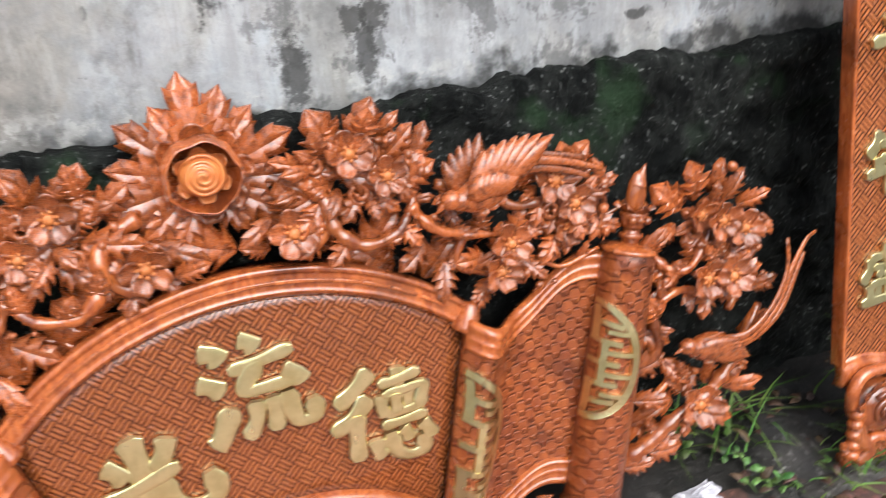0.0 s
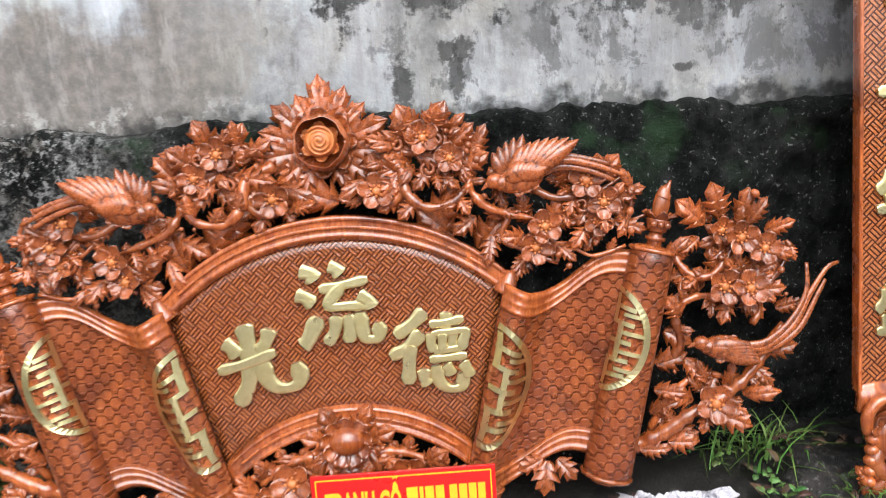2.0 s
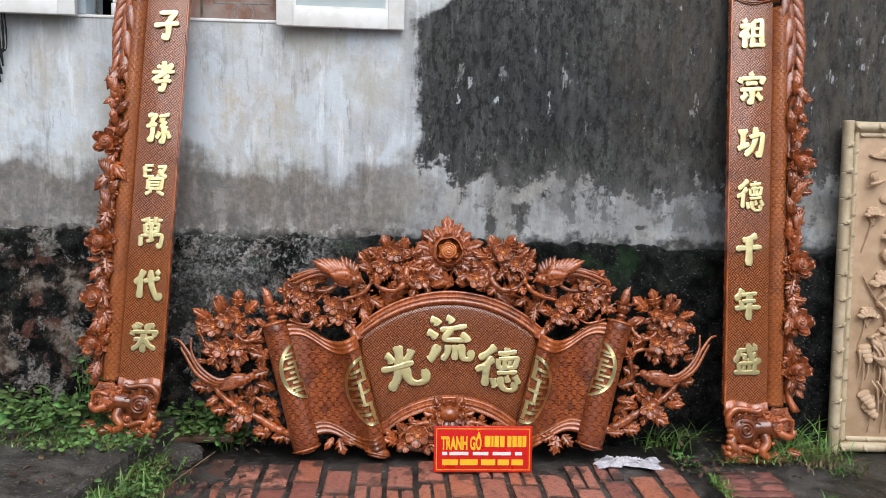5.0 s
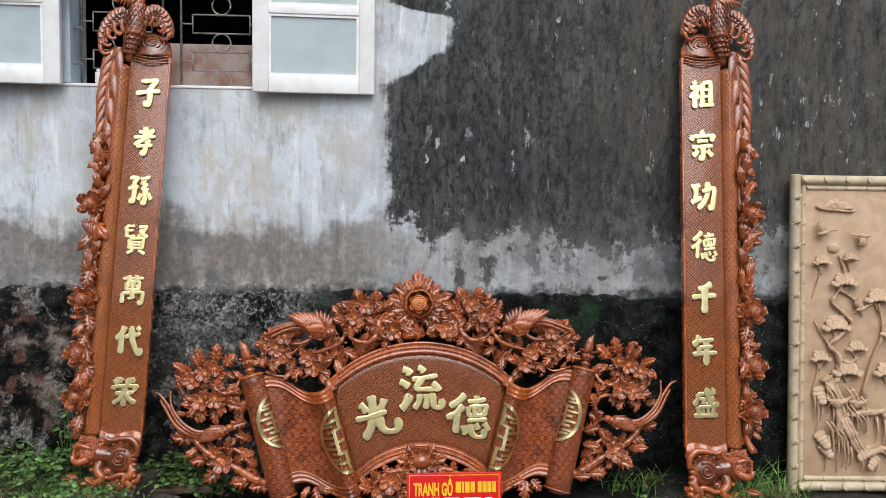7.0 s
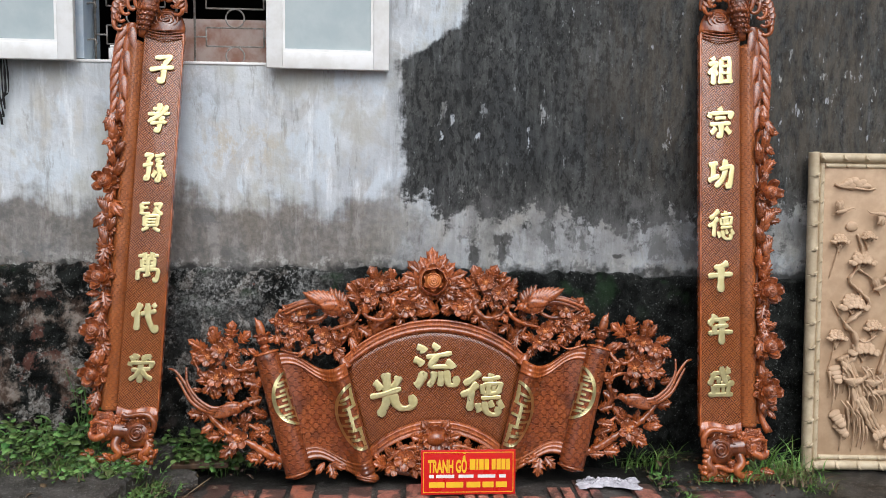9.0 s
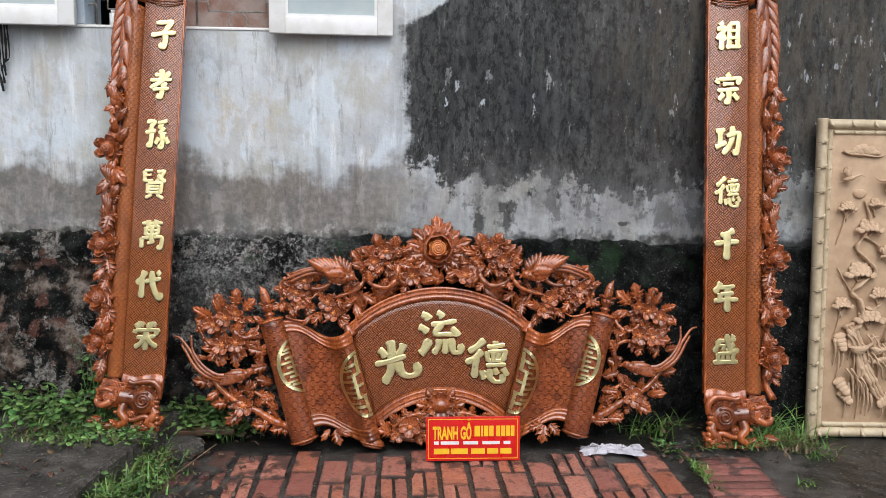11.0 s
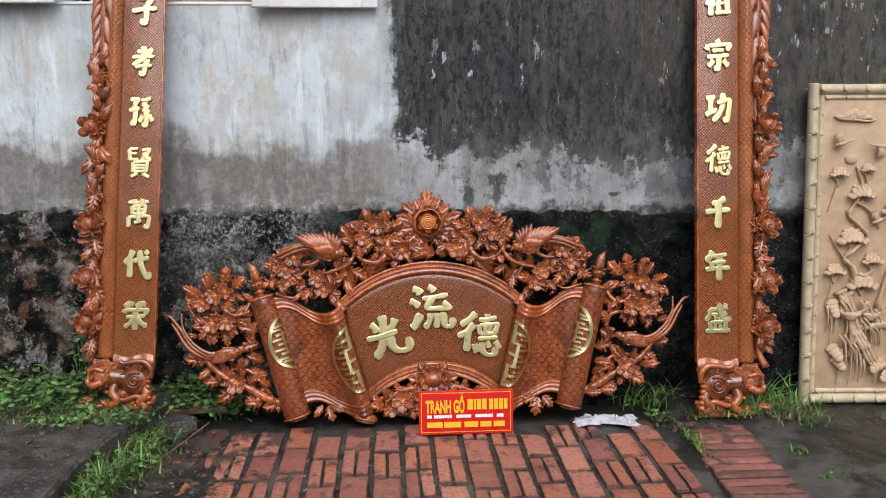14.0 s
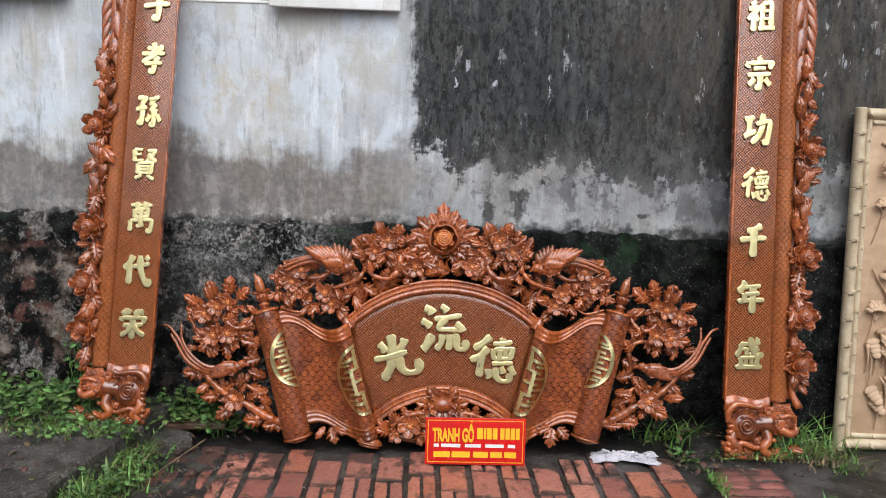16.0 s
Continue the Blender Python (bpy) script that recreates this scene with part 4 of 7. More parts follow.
thing("wall_room", pose(0, 0, 0), "room behind the window, painted near black for its darkness", "wall", "", "structure", room.mesh("wall_room", DARK, False))

# ---- window ----
window = thing("window_1", pose(0, 0, 0), "barred window with white shutters folded open", "window", "", "structure")
sill = part("window_sill", mesh_of("window_sill", *box(OX0 - 0.02, OX1 + 0.02, -0.004, DEEP, OZ0 - 0.006, OZ0 + 0.005, 0.002), WHITE), window)
for x0, x1 in ((OX0, OX0 + 0.035), (OX1 - 0.008, OX1)):
    part("window_frame", mesh_of("window_frame", *box(x0, x1, 0.004, 0.20, OZ0 + 0.008, OZ1 - 0.002, 0.003), BLUE), window, None, "pale blue painted jamb")
part("window_frame", mesh_of("window_frame", *box(OX0 + 0.036, OX1 - 0.036, 0.02, 0.20, OZ1 - 0.04, OZ1 - 0.002, 0.003), BLUE), window, None, "pale blue painted head")
GY = 0.11
mid_x = (OX0 + OX1) / 2
for x in (OX0 + 0.045, mid_x - 0.036, mid_x + 0.036, OX1 - 0.045):
    part("grille_bar", mesh_of("grille_bar", *box(x - 0.004, x + 0.004, GY - 0.004, GY + 0.004, OZ0 + 0.006, OZ1 - 0.04), IRON), window)
for side, cx in ((-1, (OX0 + 0.045 + mid_x - 0.036) / 2), (1, (OX1 - 0.045 + mid_x + 0.036) / 2)):
    for k in range(7):
        zc = OZ0 + 0.115 + 0.15 * k
        if zc > OZ1 - 0.1:
            continue
        sq = Shape()
        hw, hh = 0.115, 0.037
        for a, b in (((cx - hw, zc - hh), (cx + hw, zc - hh)), ((cx + hw, zc - hh), (cx + hw, zc + hh)), ((cx + hw, zc + hh), (cx - hw, zc + hh)), ((cx - hw, zc + hh), (cx - hw, zc - hh))):
            sq.add(sweep([(a[0], GY, a[1]), (b[0], GY, b[1])], 0.0035, None, 6, 1))
        for s in (-1, 1):
            sq.add(sweep([(cx + s * hw, GY, zc), (cx + s * 0.165, GY, zc)], 0.0035, None, 6, 1))
        part("grille_bar", sq.mesh("grille_bar", IRON), window)
        ring = [(cx + 0.037 * math.cos(q * math.pi / 10), GY, zc - 0.075 + 0.037 * math.sin(q * math.pi / 10)) for q in range(21)]
        part("grille_ring", mesh_of("grille_ring", *sweep(ring, 0.0035, None, 6, 1), IRON), window)
for z in (1.70, 1.84, 1.98, 2.12):
    part("hinge_pin", mesh_of("hinge_pin", *sweep([(OX0 + 0.03, 0.05, z), (OX0 + 0.07, 0.03, z), (OX0 + 0.075, 0.03, z - 0.02)], 0.004, None, 6, 2), IRON), window)


def shutter(m, width, label):
    """A glazed casement leaf: stiles, rails, glazing bars, frosted panes."""
    s = thing("shutter", m, label, "window shutter", "open shutters")
    st, h, th = 0.062, OZ1 - OZ0 + 0.01, 0.034
    for x0, x1 in ((0, st), (width - st, width)):
        part("stile", mesh_of("stile", *box(x0, x1, -th, 0, 0, h, 0.004), WHITE), s)
    rails = [0.0, 0.305, 0.66, h - 0.06]
    for z in rails:
        part("rail", mesh_of("rail", *box(st, width - st, -th + 0.002, -0.002, z, z + (0.066 if z == 0 else 0.034 if z < h - 0.1 else 0.06), 0.003), WHITE), s)
    for a, b in zip(rails, rails[1:]):
        a0 = a + (0.066 if a == 0 else 0.034)
        part("pane", mesh_of("pane", *box(st, width - st, -0.02, -0.014, a0, b), SMOKE, False), s, None, "frosted glass pane")
        bead = Shape()
        for q in ((st, width - st, a0, a0 + 0.01), (st, width - st, b - 0.01, b), (st, st + 0.01, a0 + 0.01, b - 0.01), (width - st - 0.01, width - st, a0 + 0.01, b - 0.01)):
            bead.add(box(q[0], q[1], -0.028, -0.02, q[2], q[3]))
        part("glazing_bead", bead.mesh("glazing_bead", WHITE, False), s)
    return s


shutter(pose(-0.664, -0.035, 1.594, 0, 0, 0) @ pose(0, 0, 0, 0, 0, 3), 0.475, "white-painted shutter with frosted panes against the wall")
shutter(pose(-1.800, -0.05, 1.608, 0, 0, 0) @ pose(0, 0, 0, 0, 0, 2), 0.41, "white-painted shutter with frosted panes beside the grille")
thing("leaning_board", pose(0, 0, 0), "flaking pinkish board standing behind the bars", "board", me=mesh_of("leaning_board", *box(-1.06, -0.61, 0.205, 0.225, OZ0 + 0.006, 1.815, 0.003), PINK))
btl = Shape().add(sweep([(0, 0, 0), (0, 0, 0.05)], 0.014, 0.014, 12, 2)).add(sweep([(0, 0, 0.05), (0, 0, 0.062)], 0.008, 0.008, 10, 1))
thing("bottle", pose(-1.285, 0.06, OZ0 + 0.006), "small white plastic bottle on the window sill", "bottle", me=btl.mesh("bottle", PAPER))

# ---- the carved scroll plaque ----
lean = math.atan(0.185)
P = pose(0.008, -0.235, 0.004) @ pose(0, 0, 0, 90 - math.degrees(lean)) @ pose(0, 0, 0, 0, 0, 1.0)
plaque = thing("carved_scroll_plaque", P, "large lacquered scroll plaque carved with flowers and birds, leaning", "wood carving")


def fan(s, t):
    """Fan-shaped middle panel: s across from -1 to 1, t from the lower to the upper arc."""
    ub, ut = 0.247 * s, 0.362 * s
    vb = -0.128 + math.sqrt(0.354 ** 2 - ub ** 2) - 0.045
    vt = 0.109 + math.sqrt(0.517 ** 2 - ut ** 2)
    return ub + (ut - ub) * t, vb + (vt - vb) * t


def fan_field(s, t):
    u, v = fan(2 * s - 1, 0.10 + 0.80 * t)
    return u, v, 0.010


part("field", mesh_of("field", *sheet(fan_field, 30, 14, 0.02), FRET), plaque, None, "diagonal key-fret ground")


def band(t0, t1, z0, seed):
    """A moulded border of four steps along an arc of the fan."""
    prof = (0.0, 0.006, 0.013, 0.014, 0.010, 0.010, 0.010, 0.010, 0.0095, 0.012, 0.0)
    pos = (0.0, 0.02, 0.04, 0.2, 0.24, 0.42, 0.47, 0.52, 0.74, 0.80, 1.0)

    def fn(s, t):
        k = t * 10
        i = min(9, int(k))
        z = prof[i] + (prof[i + 1] - prof[i]) * (k - i)
        q = pos[i] + (pos[i + 1] - pos[i]) * (k - i)
        u, v = fan((2 * s - 1) * 1.0, t0 + (t1 - t0) * q)
        return u, v, z0 + z
    return sheet(fn, 40, 20, 0.03)


part("border", mesh_of("border", *band(1.0, 0.885, 0.014, 1), WOOD), plaque)
part("border", mesh_of("border", *band(0.0, 0.115, 0.014, 2), WOOD), plaque)
dash = mesh_of("border_dash", *box(-0.022, 0.022, -0.003, 0.003, 0, 0.005, 0.0015), WOOD)
for t, num in ((0.945, 15), (0.055, 10)):
    for k in range(num):
        s = -0.9 + 1.8 * (k + 0.5) / num
        (u0, v0), (u1, v1) = fan(s - 0.02, t), fan(s + 0.02, t)
        part("border_dash", dash, plaque, pose((u0 + u1) / 2, (v0 + v1) / 2, 0.024, 0, 0, math.degrees(math.atan2(v1 - v0, u1 - u0))))


def edge_line(t):
    """The fold beside the fan, from foot (0) to head (1)."""
    return 0.236 + 0.108 * t, 0.052 + 0.40 * t


def roll_line(t):
    """The outer roll's axis."""
    return 0.536 + 0.110 * t, 0.075 + 0.405 * t


def wing_point(s, t):
    """The unrolled sheet between fold and roll: s across, t upwards."""
    (a, b), (c, d) = edge_line(t), roll_line(t)
    u = a + (c - a) * s
    wob = -0.032 * math.sin(2 * math.pi * s) * (0.9 if t > 0.5 else 0.8) + 0.018 * math.sin(math.pi * s) * (0.5 - t)
    v = b + (d - b) * s + wob
    z = 0.070 * math.exp(-((s - 0.11) / 0.14) ** 2) + 0.018 * math.exp(-((s - 1.0) / 0.2) ** 2) - 0.004
    return u, v, z


ROLL_R = 0.051


def medallion(surface):
    """Gilt half-moon of bars laid on a curved surface; surface(a, b) gives the place: a along, b out from the chord."""
    pieces = []
    LA, LB, TH = 0.125, 0.078, 0.005

    def ribbon(pts, w):
        """A flat strip of width w with square edges along points (a, b)."""
        v, f = [], []
        for i, (a, b) in enumerate(pts):
            p, q = pts[max(0, i - 1)], pts[min(len(pts) - 1, i + 1)]
            dx, dy = (q[0] - p[0]) * LA, (q[1] - p[1]) * LB
            k = 0.5 * w / max(1e-9, math.hypot(dx, dy))
            for side in (-1, 1):
                x, y, z = surface(a - side * dy * k / LA, b + side * dx * k / LB)
                v += [(x, y, z - 0.004), (x, y, z + TH)]
        for i in range(len(pts) - 1):
            o = 4 * i
            f += [[o + 1, o + 3, o + 7, o + 5], [o, o + 1, o + 5, o + 4], [o + 3, o + 2, o + 6, o + 7]]
        o = 4 * (len(pts) - 1)
        f += [[0, 2, 3, 1], [o, o + 1, o + 3, o + 2]]
        pieces.append(mesh_of("medallion" if not pieces else "fret_bar", v, f, GOLD, False))

    def bar(p0, p1, w=0.010):
        ribbon([(p0[0] + (p1[0] - p0[0]) * k / 6, p0[1] + (p1[1] - p0[1]) * k / 6) for k in range(7)], w)
    n = 28
    ribbon([(-math.cos(math.pi * k / n), math.sin(math.pi * k / n)) for k in range(n + 1)], 0.0125)
    for a in (-0.70, -0.38, 0.0, 0.38, 0.70):
        bar((a, 0.02), (a * 0.92, min(0.66, 0.9 * math.sqrt(1 - a * a))), 0.0105)
    for a0, a1, b in ((-0.70, -0.38, 0.10), (-0.38, 0.0, 0.34), (0.0, 0.38, 0.34), (0.38, 0.70, 0.10)):
        bar((a0, b), (a1, b), 0.0105)
    for a in (-0.19, 0.19):
        bar((a, 0.36), (a, 0.94), 0.0095)
    for a in (-0.54, 0.54):
        bar((a, 0.36), (a, 0.80), 0.009)
    bar((-0.92, 0.06), (-0.70, 0.10), 0.009)
    bar((0.70, 0.10), (0.92, 0.06), 0.009)
    return pieces


rim_prof = [0.0, 0.008, 0.010, 0.007, 0.0065, 0.009, 0.0065, 0.0065, 0.009, 0.0]
flip = Matrix.Diagonal((-1, 1, 1, 1))
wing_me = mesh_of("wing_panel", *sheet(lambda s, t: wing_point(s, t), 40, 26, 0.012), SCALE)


def wing_rim(t0, t1):
    def fn(s, t):
        k = t * 9
        i = min(8, int(k))
        u, v, z = wing_point(s, t0 + (t1 - t0) * t)
        return u, v, z + 0.002 + rim_prof[i] + (rim_prof[i + 1] - rim_prof[i]) * (k - i)
    return mesh_of("wing_rim", *sheet(fn, 40, 18, 0.012), WOOD)


rim_top, rim_low = wing_rim(1.03, 0.90), wing_rim(-0.03, 0.10)


def outer_roll():
    s = Shape()

    def fn(a, t):
        (u, v), q = roll_line(-0.075 + 1.125 * t), 2 * math.pi * a
        r = ROLL_R * (1.0 - 0.12 * t) * (1.0 if 0.02 < t < 0.98 else 0.9)
        return u + r * math.cos(q) * 0.96, v - r * math.cos(q) * 0.28, 0.034 + r * math.sin(q)
    s.add(sheet(fn, 28, 40))
    return s.mesh("scroll_roll", SCALE)


def roll_end(t, r):
    u, v = roll_line(t)
    s = Shape()
    for k, rr in enumerate((1.0, 0.86, 0.7)):
        s.add(sweep([(rr * r * math.cos(q * math.pi / 12), -0.003 * k, rr * r * math.sin(q * math.pi / 12)) for q in range(25)], 0.005, None, 6, 1))
    s.add(ball(r * 0.98, 0.012, r * 0.98, 18, 8))
    s.add(spiral(2.5, 0.004, r * 0.62, 0.004, 14), pose(0, -0.012, 0, 90))
    return s.mesh("roll_end", WOOD), pose(u, v, 0.03, 0, 0, -16)


roll_me = outer_roll()
end_low, end_top = roll_end(-0.08, ROLL_R), roll_end(1.055, ROLL_R * 0.88)


def fold_end():
    u, v, z = wing_point(0.09, -0.03)
    s = Shape().add(ball(0.046, 0.022, 0.032, 18, 10))
    for k in (1.0, 0.8, 0.6):
        s.add(sweep([(0.046 * k * math.cos(q * math.pi / 12), -0.004 - 0.016 * math.sqrt(max(0, 1 - k * k)), 0.03 * k * math.sin(q * math.pi / 12)) for q in range(25)], 0.004, None, 6, 1))
    return s.mesh("fold_end", WOOD), pose(u + 0.006, v - 0.004, z - 0.028, 0, 0, 12)


def fold_surface(a, b):
    u, v, z = wing_point(0.010 + 0.275 * b, 0.52 - 0.30 * a * -1)
    return u, v, z + 0.006


def roll_surface(a, b):
    t = 0.60 + 0.245 * a
    (u, v), q = roll_line(t), math.pi * (1.0 - 0.58 * b)
    r = ROLL_R * (1.0 - 0.12 * t) + 0.003
    return u + r * math.cos(q) * 0.96, v - r * math.cos(q) * 0.28, 0.034 + r * math.sin(q)


med_fold, med_roll = medallion(fold_surface), medallion(roll_surface)
fold_end_me, fold_end_m = fold_end()


def finial():
    """Rod end above a roll: collar, leafy ring and pointed tip."""
    s = Shape().add(sweep([(0, 0, 0), (0, 0.03, 0)], 0.016, 0.014, 12, 2)).add(sweep([(0, 0.012, 0), (0, 0.02, 0)], 0.021, 0.021, 12, 2))
    s.add(sweep([(0, 0.03, 0), (0, 0.045, 0), (0, 0.055, 0)], 0.02, 0.026, 10, 2)).add(ball(0.018, 0.042, 0.014, 12, 10), pose(0, 0.085, 0)).add(sweep([(0.0, 0.098, 0), (0.004, 0.115, 0), (0.010, 0.137, 0)], 0.0165, 0.002, 10, 4))
    for k in range(6):
        s.add(petal_shape(0.4, 0.3), pose(0, 0.05, 0, 0, 60 * k, 0) @ pose(0, 0, 0.012, 25) @ Matrix.Scale(0.028, 4))
    for k in range(3):
        s.add(ball(0.008, 0.008, 0.008, 7, 5), pose(0.014 * (k - 1), 0.045, 0.022))
    return s.mesh("finial", WOOD)


finial_me = finial()
for m in (Matrix(), flip):
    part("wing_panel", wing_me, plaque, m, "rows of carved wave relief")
    part("wing_rim", rim_top, plaque, m)
    part("wing_rim", rim_low, plaque, m)
    roll = part("scroll_roll", roll_me, plaque, m)
    part("roll_end", end_low[0], roll, end_low[1])
    part("roll_end", end_top[0], roll, end_top[1])
    part("finial", finial_me, roll, pose(0.655, 0.510, 0.03, 0, 0, -14))
    part("fold_end", fold_end_me, plaque, m @ fold_end_m)
    for pieces in (med_fold, med_roll):
        moon = part("medallion", pieces[0], plaque, m, "gilt half-moon longevity fretwork")
        for me in pieces[1:]:
            part("fret_bar", me, moon)
    part("fold_cap", mesh_of("fold_cap", *sweep([(0.345, 0.44, 0.02), (0.356, 0.462, 0.022), (0.363, 0.482, 0.018)], 0.026, 0.012, 10, 3), WOOD), plaque, m)

for strokes, u, v, turn in ((GUANG, -0.173, 0.338, 4), (LIU, 0.002, 0.440, 0), (DE, 0.183, 0.330, -4)):
    brush(strokes, 0.168, plaque, pose(u, v, 0.0165, 0, 0, turn), "raised gilt brush-written character")

# ---- the plaque's pierced flower carving ----
rnd = random.Random(11)
for k, (a, ln) in enumerate(((0, 0.135), (24, 0.125), (-24, 0.125), (48, 0.13), (-48, 0.13), (74, 0.135), (-74, 0.135), (100, 0.14), (-100, 0.14), (128, 0.12), (-128, 0.12), (155, 0.1), (-155, 0.1))):
    leaf(plaque, 0.02 * math.sin(radians(-a)), 0.764 + 0.02 * math.cos(radians(a)), -0.018 + 0.008 * (k % 2), ln * (1.0 if a == 0 else 0.84 if k % 4 < 2 else 0.94), a * 0.96, 0, -12 if abs(a) < 60 else 6)


def peony():
    """The large round flower: a deep scalloped cup of petals round a pale wound heart."""
    def cup(s, t):
        q = 2 * math.pi * s
        scal = 1 + 0.035 * math.cos(5 * q + 0.6) * t + 0.02 * math.cos(9 * q) * t
        r = (0.016 + 0.052 * math.sin(min(1, t * 1.4) * math.pi / 2)) * scal
        z = 0.010 + 0.060 * t ** 1.6
        if t > 0.7:
            r *= 1 - 0.16 * (t - 0.7) / 0.3
        return r * math.cos(q), r * math.sin(q), z
    s = Shape().add(sheet(cup, 48, 12, 0.008))
    return s.mesh("peony", WOOD)


def peony_heart():
    s = Shape().add(ball(0.040, 0.037, 0.026, 16, 10))
    s.add(spiral(3.4, 0.003, 0.036, 0.0036, 16, 0.014), pose(0, 0, 0.015))
    return s.mesh("peony_heart", HEART)


peony_ob = part("peony", peony(), plaque, pose(0, 0.774, -0.022) @ Matrix.Diagonal((0.86, 0.86, 0.95, 1)), "large carved peony with a deep cup")
outer = mesh_of("petal", *petal_shape(0.5, 0.25), WOOD)
for k in range(8):
    part("petal", outer, peony_ob, pose(0, 0, 0.018, 0, 0, 45 * k) @ pose(0, 0.044, 0) @ Matrix.Scale(0.042, 4))
inner = mesh_of("petal", *petal_shape(0.55, 0.5), HEART)
for k in range(6):
    part("petal", inner, peony_ob, pose(0, 0.002, 0.034, 0, 0, 60 * k) @ pose(0, 0.022, 0) @ Matrix.Scale(0.026, 4))
part("peony_heart", peony_heart(), peony_ob, pose(0, 0.002, 0.040), "pale orange wound heart")

BIRD_TAIL = [[(0.3, -0.02, 0.1), (0.9, 0.02, 0.12), (1.5, -0.35, 0.1), (2.05, -0.85, 0.05)], [(0.3, 0.02, 0.05), (0.9, 0.1, 0.1), (1.45, -0.2, 0.08), (1.85, -0.5, 0.05)], [(0.3, -0.05, 0.05), (0.9, -0.12, 0.06), (1.4, -0.45, 0.05), (1.8, -0.85, 0.02)]]
PLUME = [[(0.3, -0.05, 0.1), (0.9, -0.12, 0.14), (1.6, 0.25, 0.14), (2.1, 0.95, 0.1), (2.55, 1.45, 0.06), (2.85, 1.55, 0.02)], [(0.3, 0.0, 0.08), (0.9, -0.02, 0.16), (1.55, 0.38, 0.16), (2.0, 1.0, 0.12), (2.1, 1.65, 0.08)], [(0.3, -0.1, 0.05), (0.9, -0.22, 0.1), (1.7, 0.12, 0.1), (2.25, 0.85, 0.06), (2.5, 1.2, 0.04)]]
BLOSSOMS = ((0.557, 0.608, 0.04, 0.034), (0.524, 0.655, 0.045, 0.036), (0.545, 0.570, 0.035, 0.03), (0.436, 0.570, 0.045, 0.034), (0.414, 0.528, 0.045, 0.033),
            (0.105, 0.668, 0.04, 0.036), (0.826, 0.516, 0.055, 0.034), (0.874, 0.490, 0.05, 0.033), (0.790, 0.532, 0.045, 0.028), (0.786, 0.420, 0.06, 0.036), (0.838, 0.412, 0.06, 0.036),
            (0.757, 0.180, 0.055, 0.04), (0.205, 0.766, 0.045, 0.034), (0.255, 0.722, 0.045, 0.030), (0.120, 0.085, 0.05, 0.042), (0.165, 0.055, 0.035, 0.03))
TWIGS = (([(0.10, 0.735, 0.01), (0.155, 0.71, 0.03), (0.165, 0.66, 0.045), (0.20, 0.628, 0.05), (0.25, 0.632, 0.05), (0.28, 0.655, 0.035), (0.305, 0.69, 0.015)], 0.014, 0.006),
         ([(0.165, 0.67, 0.03), (0.13, 0.64, 0.03), (0.09, 0.64, 0.02)], 0.013, 0.008), ([(0.285, 0.665, 0.03), (0.32, 0.62, 0.035), (0.37, 0.60, 0.03), (0.42, 0.585, 0.03)], 0.011, 0.006),
         ([(0.33, 0.69, 0.03), (0.40, 0.66, 0.03), (0.46, 0.625, 0.04), (0.54, 0.63, 0.03)], 0.011, 0.006), ([(0.40, 0.50, 0.02), (0.47, 0.53, 0.02), (0.53, 0.50, 0.02), (0.60, 0.515, 0.02)], 0.006, 0.004),
         ([(0.37, 0.60, 0.02), (0.35, 0.55, 0.02), (0.40, 0.52, 0.02), (0.46, 0.49, 0.02)], 0.007, 0.004), ([(0.55, 0.63, 0.03), (0.61, 0.655, 0.03), (0.615, 0.60, 0.03), (0.60, 0.55, 0.03)], 0.006, 0.004),
         ([(0.46, 0.625, 0.02), (0.50, 0.585, 0.03), (0.57, 0.56, 0.02), (0.65, 0.575, 0.02)], 0.006, 0.003),
         ([(0.56, 0.085, 0.01), (0.64, 0.115, 0.03), (0.71, 0.16, 0.04), (0.79, 0.20, 0.045), (0.86, 0.265, 0.04), (0.91, 0.33, 0.03)], 0.020, 0.010),
         ([(0.69, 0.50, 0.01), (0.72, 0.45, 0.03), (0.76, 0.44, 0.04), (0.80, 0.47, 0.03), (0.83, 0.52, 0.03)], 0.011, 0.007), ([(0.66, 0.25, 0.0), (0.70, 0.30, 0.02), (0.69, 0.37, 0.03), (0.74, 0.40, 0.03), (0.80, 0.38, 0.03)], 0.011, 0.007),
         ([(0.86, 0.40, 0.03), (0.90, 0.43, 0.03), (0.93, 0.48, 0.03), (0.925, 0.50, 0.03)], 0.008, 0.005), ([(0.89, 0.42, 0.02), (0.86, 0.46, 0.02), (0.88, 0.50, 0.02)], 0.007, 0.005),
         ([(0.85, 0.33, 0.02), (0.87, 0.37, 0.02), (0.84, 0.41, 0.03)], 0.009, 0.006), ([(0.63, 0.12, 0.0), (0.68, 0.20, 0.02), (0.74, 0.235, 0.02), (0.80, 0.22, 0.02)], 0.010, 0.006),
         ([(0.02, 0.10, 0.02), (0.07, 0.13, 0.03), (0.13, 0.12, 0.03), (0.19, 0.08, 0.02)], 0.012, 0.008), ([(0.03, 0.15, 0.03), (0.06, 0.10, 0.04), (0.04, 0.06, 0.03)], 0.010, 0.006))
